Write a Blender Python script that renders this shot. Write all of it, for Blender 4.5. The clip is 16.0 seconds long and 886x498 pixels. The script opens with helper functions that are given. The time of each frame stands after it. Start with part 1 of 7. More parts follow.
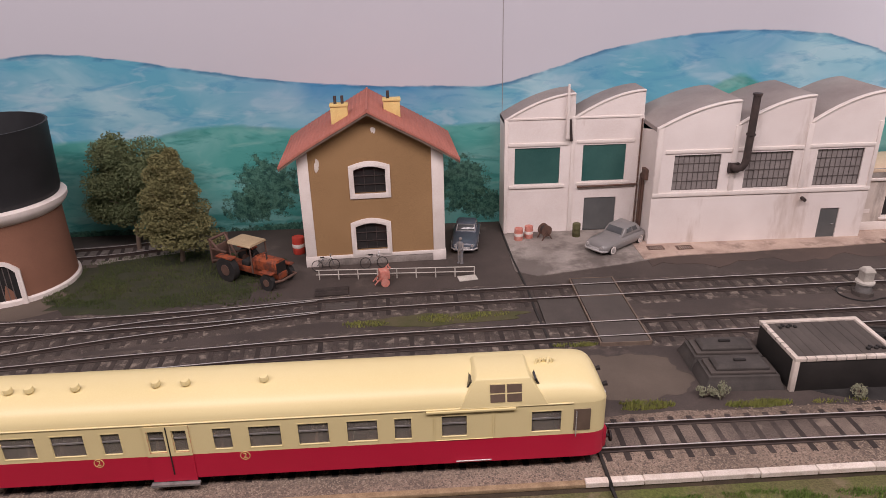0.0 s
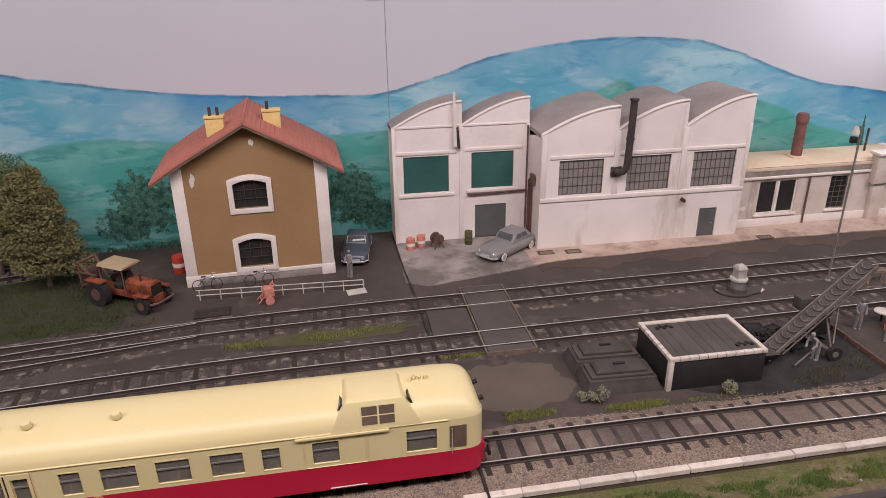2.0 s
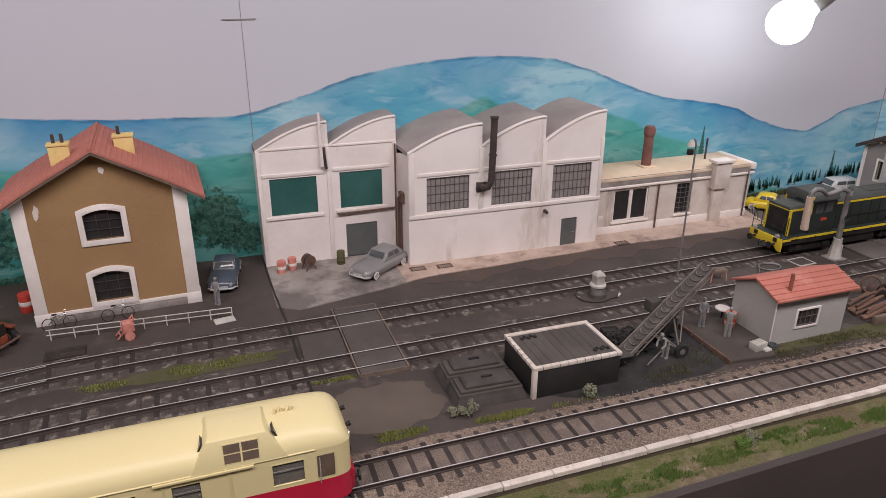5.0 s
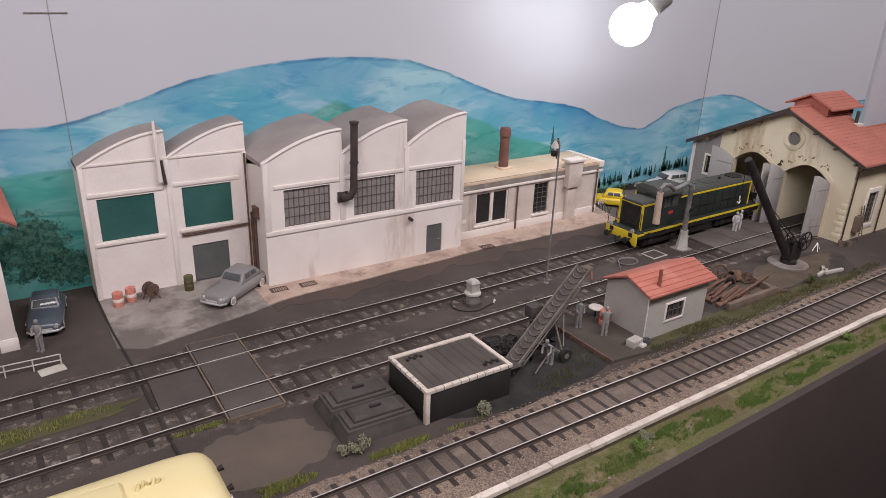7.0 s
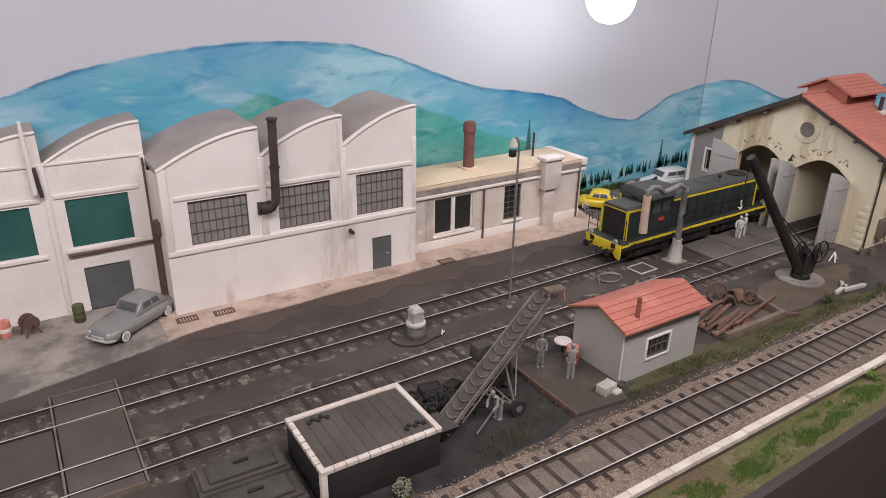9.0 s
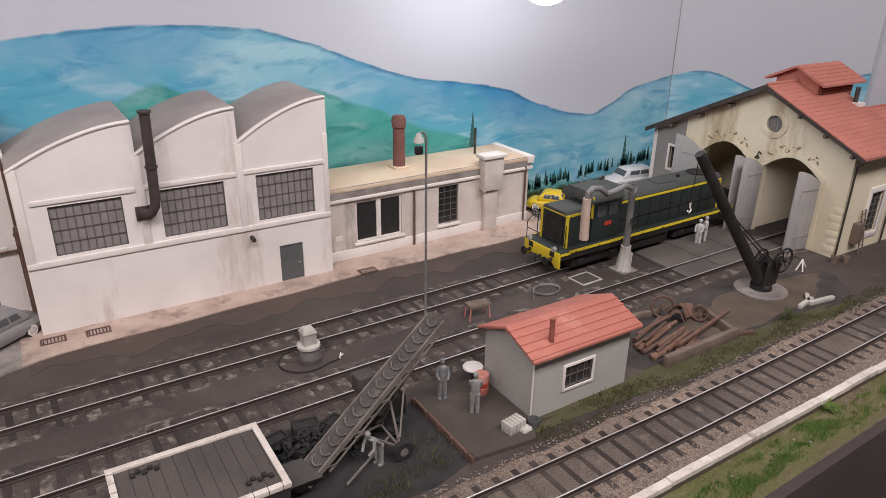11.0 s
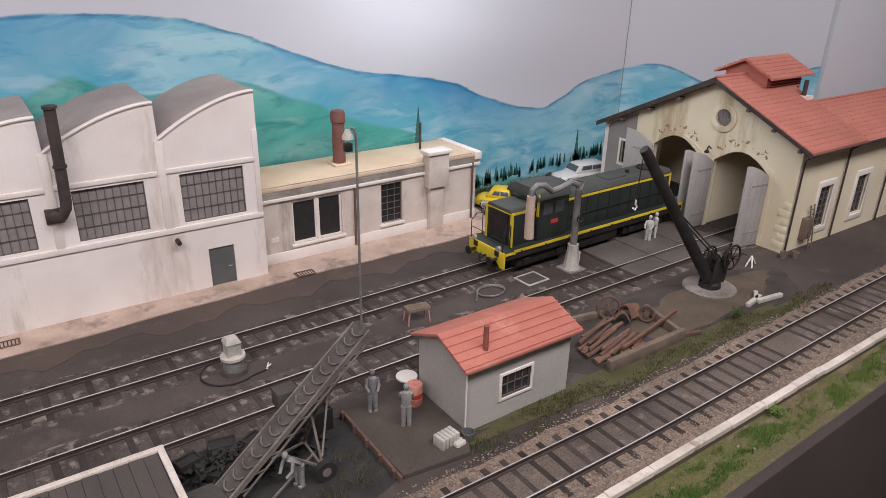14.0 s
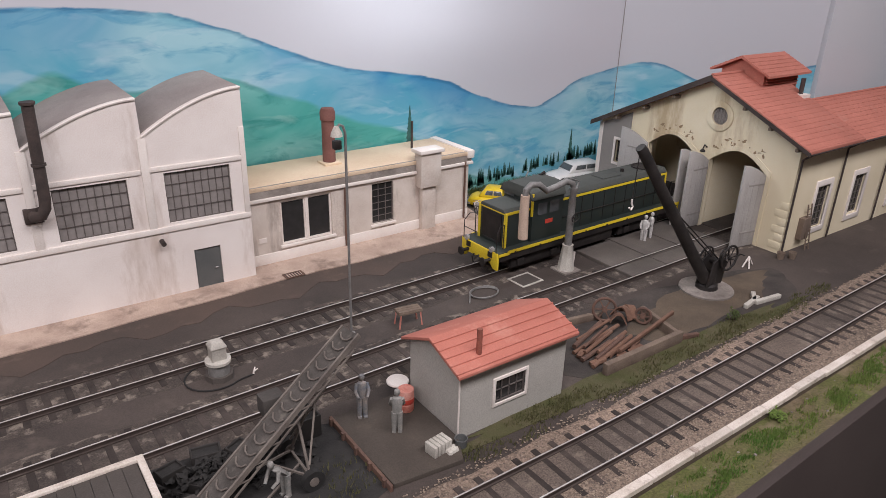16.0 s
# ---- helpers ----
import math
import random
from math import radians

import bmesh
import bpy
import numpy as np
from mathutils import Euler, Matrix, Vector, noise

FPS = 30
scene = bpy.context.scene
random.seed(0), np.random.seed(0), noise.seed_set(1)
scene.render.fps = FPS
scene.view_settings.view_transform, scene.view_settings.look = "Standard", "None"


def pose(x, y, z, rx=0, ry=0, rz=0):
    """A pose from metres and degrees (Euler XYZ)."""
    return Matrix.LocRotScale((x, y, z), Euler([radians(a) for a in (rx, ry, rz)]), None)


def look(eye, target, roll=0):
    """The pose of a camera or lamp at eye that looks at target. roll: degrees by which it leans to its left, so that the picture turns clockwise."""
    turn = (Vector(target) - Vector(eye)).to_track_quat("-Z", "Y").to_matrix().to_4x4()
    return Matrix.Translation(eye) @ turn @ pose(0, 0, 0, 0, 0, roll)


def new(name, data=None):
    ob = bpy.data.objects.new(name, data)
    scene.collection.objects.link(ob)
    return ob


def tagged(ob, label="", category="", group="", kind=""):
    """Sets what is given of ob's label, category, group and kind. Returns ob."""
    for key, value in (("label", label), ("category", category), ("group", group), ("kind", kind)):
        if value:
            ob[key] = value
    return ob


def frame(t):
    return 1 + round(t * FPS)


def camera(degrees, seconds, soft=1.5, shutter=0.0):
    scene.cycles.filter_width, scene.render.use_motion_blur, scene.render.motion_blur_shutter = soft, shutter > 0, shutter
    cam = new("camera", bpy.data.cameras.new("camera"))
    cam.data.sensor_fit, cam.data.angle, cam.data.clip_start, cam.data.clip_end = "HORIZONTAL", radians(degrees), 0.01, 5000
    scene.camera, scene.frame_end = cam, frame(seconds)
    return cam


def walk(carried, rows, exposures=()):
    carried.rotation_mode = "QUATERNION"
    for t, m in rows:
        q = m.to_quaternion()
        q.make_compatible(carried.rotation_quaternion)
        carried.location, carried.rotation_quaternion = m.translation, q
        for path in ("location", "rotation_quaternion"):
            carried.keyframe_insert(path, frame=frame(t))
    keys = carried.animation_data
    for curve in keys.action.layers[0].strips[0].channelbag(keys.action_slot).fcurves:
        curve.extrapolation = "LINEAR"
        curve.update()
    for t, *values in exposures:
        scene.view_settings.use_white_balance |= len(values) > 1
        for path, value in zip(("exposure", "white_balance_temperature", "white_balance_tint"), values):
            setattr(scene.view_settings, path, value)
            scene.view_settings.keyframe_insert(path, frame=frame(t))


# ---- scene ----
cam = camera(65.4, 16.0, soft=0.8)
PATH = [
    (0, (0.775, 0.885, 0.411), (0.84, 2.72, -0.381), -1.4),
    (0.5, (0.784, 0.886, 0.41), (0.914, 2.717, -0.384), -1.1),
    (1, (0.796, 0.889, 0.411), (0.957, 2.719, -0.38), -1.2),
    (1.5, (0.811, 0.895, 0.41), (1.033, 2.718, -0.381), -1.0),
    (2, (0.821, 0.9, 0.412), (1.114, 2.717, -0.372), -0.8),
    (2.5, (0.817, 0.898, 0.412), (1.171, 2.704, -0.369), -0.4),
    (3, (0.817, 0.897, 0.417), (1.215, 2.701, -0.349), -0.3),
    (3.5, (0.829, 0.9, 0.418), (1.283, 2.694, -0.341), -0.2),
    (3.7, (0.834, 0.89, 0.411), (1.317, 2.688, -0.32), 0.3),
    (5.8, (0.862, 0.905, 0.433), (1.606, 2.595, -0.334), 1.0),
    (6, (0.869, 0.917, 0.422), (1.668, 2.587, -0.334), 1.7),
    (6.5, (0.857, 0.944, 0.419), (1.798, 2.54, -0.336), 2.4),
    (7, (0.831, 0.967, 0.417), (1.861, 2.51, -0.329), 2.1),
    (7.5, (0.842, 1.0, 0.41), (1.901, 2.519, -0.345), 1.9),
    (8, (0.892, 1.023, 0.401), (1.917, 2.571, -0.343), 2.4),
    (8.5, (0.934, 1.042, 0.394), (1.937, 2.595, -0.368), 1.4),
    (9, (0.992, 1.055, 0.391), (1.986, 2.61, -0.38), 1.1),
    (9.2, (1.017, 1.06, 0.391), (1.987, 2.625, -0.389), 0.8),
    (11.3, (1.141, 1.083, 0.364), (2.129, 2.64, -0.41), 0.9),
    (11.5, (1.146, 1.084, 0.366), (2.137, 2.635, -0.415), 1.0),
    (12, (1.159, 1.083, 0.364), (2.178, 2.612, -0.425), 1.0),
    (12.5, (1.17, 1.086, 0.362), (2.205, 2.601, -0.433), 1.0),
    (13, (1.175, 1.088, 0.36), (2.221, 2.599, -0.429), 1.2),
    (13.5, (1.177, 1.09, 0.36), (2.232, 2.597, -0.426), 1.2),
    (14, (1.18, 1.093, 0.359), (2.237, 2.596, -0.429), 1.3),
    (14.5, (1.183, 1.096, 0.356), (2.247, 2.596, -0.43), 1.4),
    (15, (1.185, 1.102, 0.354), (2.249, 2.6, -0.434), 1.4),
    (15.5, (1.188, 1.103, 0.354), (2.264, 2.598, -0.426), 1.9),
    (16, (1.19, 1.106, 0.352), (2.265, 2.598, -0.434), 1.5),
]
walk(cam, [(t, look(eye, target, roll)) for t, eye, target, roll in PATH],
     [(0, -0.03, 6850, 19), (2, -0.07, 6720, 16), (4, -0.14, 6550, 12), (6, -0.1, 6500, 11), (8, 0.0, 6460, 9.5), (11, 0.05, 6410, 8.5), (16, 0.05, 6400, 8.5)])

# ---- world, lamps, exposure ----
K = 0.001                       # all plans below are in millimetres
world = bpy.data.worlds.new("room_air")
world.use_nodes = True
world.node_tree.nodes["Background"].inputs[0].default_value = (0.9, 0.92, 1.0, 1)
world.node_tree.nodes["Background"].inputs[1].default_value = 0.05
scene.world = world


def area_lamp(name, at, target, w, h, watts, colour):
    lamp = bpy.data.lights.new(name, "AREA")
    lamp.shape, lamp.size, lamp.size_y, lamp.energy, lamp.color = "RECTANGLE", w, h, watts, colour
    ob = new(name, lamp)
    ob.matrix_world = look(at, target)
    return ob


# area lamp added out of view, stands in for the room's general light
area_lamp("unseen_room_light", (0.82, 0.72, 1.34), (0.82, 1.6, 0.05), 3.3, 0.35, 43.0, (1.0, 0.925, 0.95))

# ---- geometry helpers ----
from mathutils.geometry import tessellate_polygon


class Geo:
    """A soup of faces in millimetres."""

    def __init__(self):
        self.v, self.f = [], []

    def add(self, verts, faces):
        n = len(self.v)
        self.v += [tuple(p) for p in verts]
        self.f += [tuple(i + n for i in f) for f in faces]
        return self

    def box(self, x0, y0, z0, x1, y1, z1):
        return self.add([(x0, y0, z0), (x1, y0, z0), (x1, y1, z0), (x0, y1, z0), (x0, y0, z1), (x1, y0, z1), (x1, y1, z1), (x0, y1, z1)],
                        [(0, 3, 2, 1), (4, 5, 6, 7), (0, 1, 5, 4), (1, 2, 6, 5), (2, 3, 7, 6), (3, 0, 4, 7)])

    def plate(self, loops, w0, w1, to):
        """A plate with holes: loops of (u, v), first the outline; to(u, v, w) gives the place."""
        flat = [p for loop in loops for p in loop]
        tris = tessellate_polygon([[Vector((u, v, 0)) for u, v in loop] for loop in loops])
        n = len(flat)
        faces = [tuple(t) for t in tris] + [tuple(i + n for i in reversed(t)) for t in tris]
        k = 0
        for loop in loops:
            m = len(loop)
            faces += [(k + i, k + (i + 1) % m, n + k + (i + 1) % m, n + k + i) for i in range(m)]
            k += m
        return self.add([to(u, v, w0) for u, v in flat] + [to(u, v, w1) for u, v in flat], faces)

    def rings(self, rings, caps=True, closed=True):
        m = len(rings[0])
        verts = [p for r in rings for p in r]
        faces = []
        for k in range(len(rings) - 1):
            for i in range(m if closed else m - 1):
                j = (i + 1) % m
                faces.append((k * m + i, k * m + j, (k + 1) * m + j, (k + 1) * m + i))
        if caps:
            faces += [tuple(reversed(range(m))), tuple(range((len(rings) - 1) * m, len(rings) * m))]
        return self.add(verts, faces)

    def tube(self, pts, r, n=8, r2=None):
        pts = [Vector(p) for p in pts]
        rings, last = [], None
        for i, p in enumerate(pts):
            d = (pts[min(i + 1, len(pts) - 1)] - pts[max(i - 1, 0)]).normalized()
            if last is None:
                a = d.orthogonal().normalized()
            else:
                a = (last - d * last.dot(d)).normalized()
            last = a
            b = d.cross(a)
            rr = r if r2 is None else r + (r2 - r) * i / (len(pts) - 1)
            rings.append([p + (a * math.cos(q) + b * math.sin(q)) * rr for q in (2 * math.pi * k / n for k in range(n))])
        return self.rings(rings)

    def lathe(self, profile, cx=0, cy=0, n=24):
        return self.rings([[(cx + r * math.cos(2 * math.pi * k / n), cy + r * math.sin(2 * math.pi * k / n), z) for k in range(n)] for r, z in profile])

    def bar(self, p, q, w, h):
        """A square bar from p to q."""
        p, q = Vector(p), Vector(q)
        d = (q - p).normalized()
        a = d.cross(Vector((0, 0, 1)))
        a = a.normalized() if a.length > 1e-4 else Vector((1, 0, 0))
        b = a.cross(d)
        return self.rings([[c + a * (sx * w / 2) + b * (sy * h / 2) for sx, sy in ((-1, -1), (1, -1), (1, 1), (-1, 1))] for c in (p, q)])


def facing_y(u, v, w):
    return (u, w, v)


def facing_x(u, v, w):
    return (w, u, v)


def flat(u, v, w):
    return (u, v, w)


def rect(u0, v0, u1, v1):
    return [(u0, v0), (u1, v0), (u1, v1), (u0, v1)]


def arch(u0, v0, u1, v1, rise, n=8):
    """A segment-arched opening: v1 is the springing."""
    return [(u0, v0), (u1, v0)] + [(u1 + (u0 - u1) * k / n, v1 + rise * math.sin(math.pi * k / n)) for k in range(n + 1)]


def blob(cx, cy, rx, ry, n=28, rough=0.25, seed=1):
    rnd = random.Random(seed)
    ph = [rnd.uniform(0, 6.28) for _ in range(4)]
    out = []
    for k in range(n):
        a = 2 * math.pi * k / n
        s = 1 + rough * (0.5 * math.sin(2 * a + ph[0]) + 0.3 * math.sin(5 * a + ph[1]) + 0.2 * math.sin(9 * a + ph[2])) + rnd.uniform(-rough, rough) * 0.25
        out.append((cx + rx * s * math.cos(a), cy + ry * s * math.sin(a)))
    return out


def mesh_of(name, geo, material, bevel=0.0, smooth=True, angle=38, seg=2):
    bm = bmesh.new()
    vs = [bm.verts.new((x * K, y * K, z * K)) for x, y, z in geo.v]
    for f in geo.f:
        try:
            bm.faces.new([vs[i] for i in f])
        except ValueError:
            pass
    bmesh.ops.recalc_face_normals(bm, faces=bm.faces)
    if bevel:
        edges = [e for e in bm.edges if len(e.link_faces) == 2 and e.calc_face_angle(0) > 0.6]
        bmesh.ops.bevel(bm, geom=edges, offset=bevel * K, segments=seg, affect="EDGES", profile=0.5, clamp_overlap=True)
    me = bpy.data.meshes.new(name)
    bm.to_mesh(me)
    bm.free()
    me.materials.append(material)
    if smooth:
        me.shade_smooth()
        me.set_sharp_from_angle(angle=radians(angle))
    return me


def part(name, geo, material, parent=None, label="", bevel=0.0, smooth=True, angle=38, seg=2):
    ob = new(name, mesh_of(name, geo, material, bevel, smooth, angle, seg))
    if parent is not None:
        ob.parent = parent
    if label:
        ob["label"] = label
    return ob


def thing(name, x, y, z, turn=0.0, label="", category="", group="", kind=""):
    ob = new(name)
    ob.empty_display_size = 0.02
    ob.matrix_world = pose(x * K, y * K, z * K, 0, 0, turn)
    return tagged(ob, label, category, group, kind)


def setting(name, geo, material, label="", category="", bevel=0.0, smooth=True, kind="structure"):
    return tagged(part(name, geo, material, None, "", bevel, smooth), label, category, "", kind)


# ---- materials ----
def shader(name):
    m = bpy.data.materials.new(name)
    m.use_nodes = True
    return m, m.node_tree.nodes, m.node_tree.links, m.node_tree.nodes["Principled BSDF"]


def rgba(c):
    return (c[0], c[1], c[2], 1)


def noise_node(n, l, vec, scale, detail=5, rough=0.6):
    t = n.new("ShaderNodeTexNoise")
    t.inputs["Scale"].default_value, t.inputs["Detail"].default_value, t.inputs["Roughness"].default_value = scale, detail, rough
    l.new(vec, t.inputs["Vector"])
    return t.outputs["Fac"]


def steps(n, l, fac, lo, hi):
    r = n.new("ShaderNodeMapRange")
    r.inputs["From Min"].default_value, r.inputs["From Max"].default_value = lo, hi
    l.new(fac, r.inputs["Value"])
    return r.outputs["Result"]


def mixed(n, l, fac, a, b, mode="MIX"):
    x = n.new("ShaderNodeMix")
    x.data_type, x.blend_type = "RGBA", mode
    for sock, val in ((x.inputs[0], fac), (x.inputs[6], a), (x.inputs[7], b)):
        if isinstance(val, (int, float)):
            sock.default_value = val
        elif isinstance(val, tuple):
            sock.default_value = rgba(val)
        else:
            l.new(val, sock)
    return x.outputs[2]


def calc(n, l, op, a, b=0.0):
    x = n.new("ShaderNodeMath")
    x.operation = op
    for sock, val in ((x.inputs[0], a), (x.inputs[1], b)):
        if isinstance(val, (int, float)):
            sock.default_value = val
        else:
            l.new(val, sock)
    return x.outputs[0]


def mat(name, c1, c2, scale=60, rough=0.75, metal=0.0, bump=0.25, c3=None, spots=0.62, fine=900, grain=0.25, streaks=False, vary=0.0, spec=0.4, patch=25):
    """A worn surface: two colours in broad clouds, a fine grain, and, with c3, stains that may run down as streaks."""
    m, n, l, b = shader(name)
    pos = n.new("ShaderNodeNewGeometry").outputs["Position"]
    broad = steps(n, l, noise_node(n, l, pos, scale, 6), 0.32, 0.68)
    col = mixed(n, l, broad, c1, c2)
    g = noise_node(n, l, pos, fine, 3)
    col = mixed(n, l, grain, col, mixed(n, l, steps(n, l, g, 0.3, 0.7), (0.25, 0.25, 0.25), (1.0, 1.0, 1.0)), "OVERLAY")
    if c3 is not None:
        vec = pos
        if streaks:
            mp = n.new("ShaderNodeMapping")
            mp.inputs["Scale"].default_value = (1.0, 1.0, 0.22)
            l.new(pos, mp.inputs["Vector"])
            vec = mp.outputs["Vector"]
        s = steps(n, l, noise_node(n, l, vec, patch, 7, 0.68), spots, spots + 0.12)
        col = mixed(n, l, calc(n, l, "MULTIPLY", s, 0.75), col, c3)
    if vary:
        rnd = n.new("ShaderNodeObjectInfo").outputs["Random"]
        hsv = n.new("ShaderNodeHueSaturation")
        l.new(col, hsv.inputs["Color"])
        l.new(calc(n, l, "ADD", calc(n, l, "MULTIPLY", rnd, vary), 1.0 - vary / 2), hsv.inputs["Value"])
        col = hsv.outputs["Color"]
    l.new(col, b.inputs["Base Color"])
    rr = steps(n, l, g, 0.0, 1.0)
    l.new(calc(n, l, "ADD", calc(n, l, "MULTIPLY", rr, 0.16), rough - 0.08), b.inputs["Roughness"])
    b.inputs["Metallic"].default_value = metal
    b.inputs["Specular IOR Level"].default_value = spec
    if bump:
        bp = n.new("ShaderNodeBump")
        bp.inputs["Strength"].default_value, bp.inputs["Distance"].default_value = bump, 0.0006
        l.new(calc(n, l, "ADD", g, calc(n, l, "MULTIPLY", broad, 0.6)), bp.inputs["Height"])
        l.new(bp.outputs["Normal"], b.inputs["Normal"])
    return m


def glow(name, colour, strength):
    m, n, l, b = shader(name)
    b.inputs["Base Color"].default_value = rgba(colour)
    b.inputs["Emission Color"].default_value = rgba(colour)
    b.inputs["Emission Strength"].default_value = strength
    return m


def glass(name, colour=(0.03, 0.035, 0.035), rough=0.12):
    m, n, l, b = shader(name)
    pos = n.new("ShaderNodeNewGeometry").outputs["Position"]
    l.new(mixed(n, l, noise_node(n, l, pos, 90, 4), tuple(c * 0.6 for c in colour), tuple(c * 1.5 for c in colour)), b.inputs["Base Color"])
    b.inputs["Roughness"].default_value = rough
    b.inputs["Specular IOR Level"].default_value = 0.6
    return m


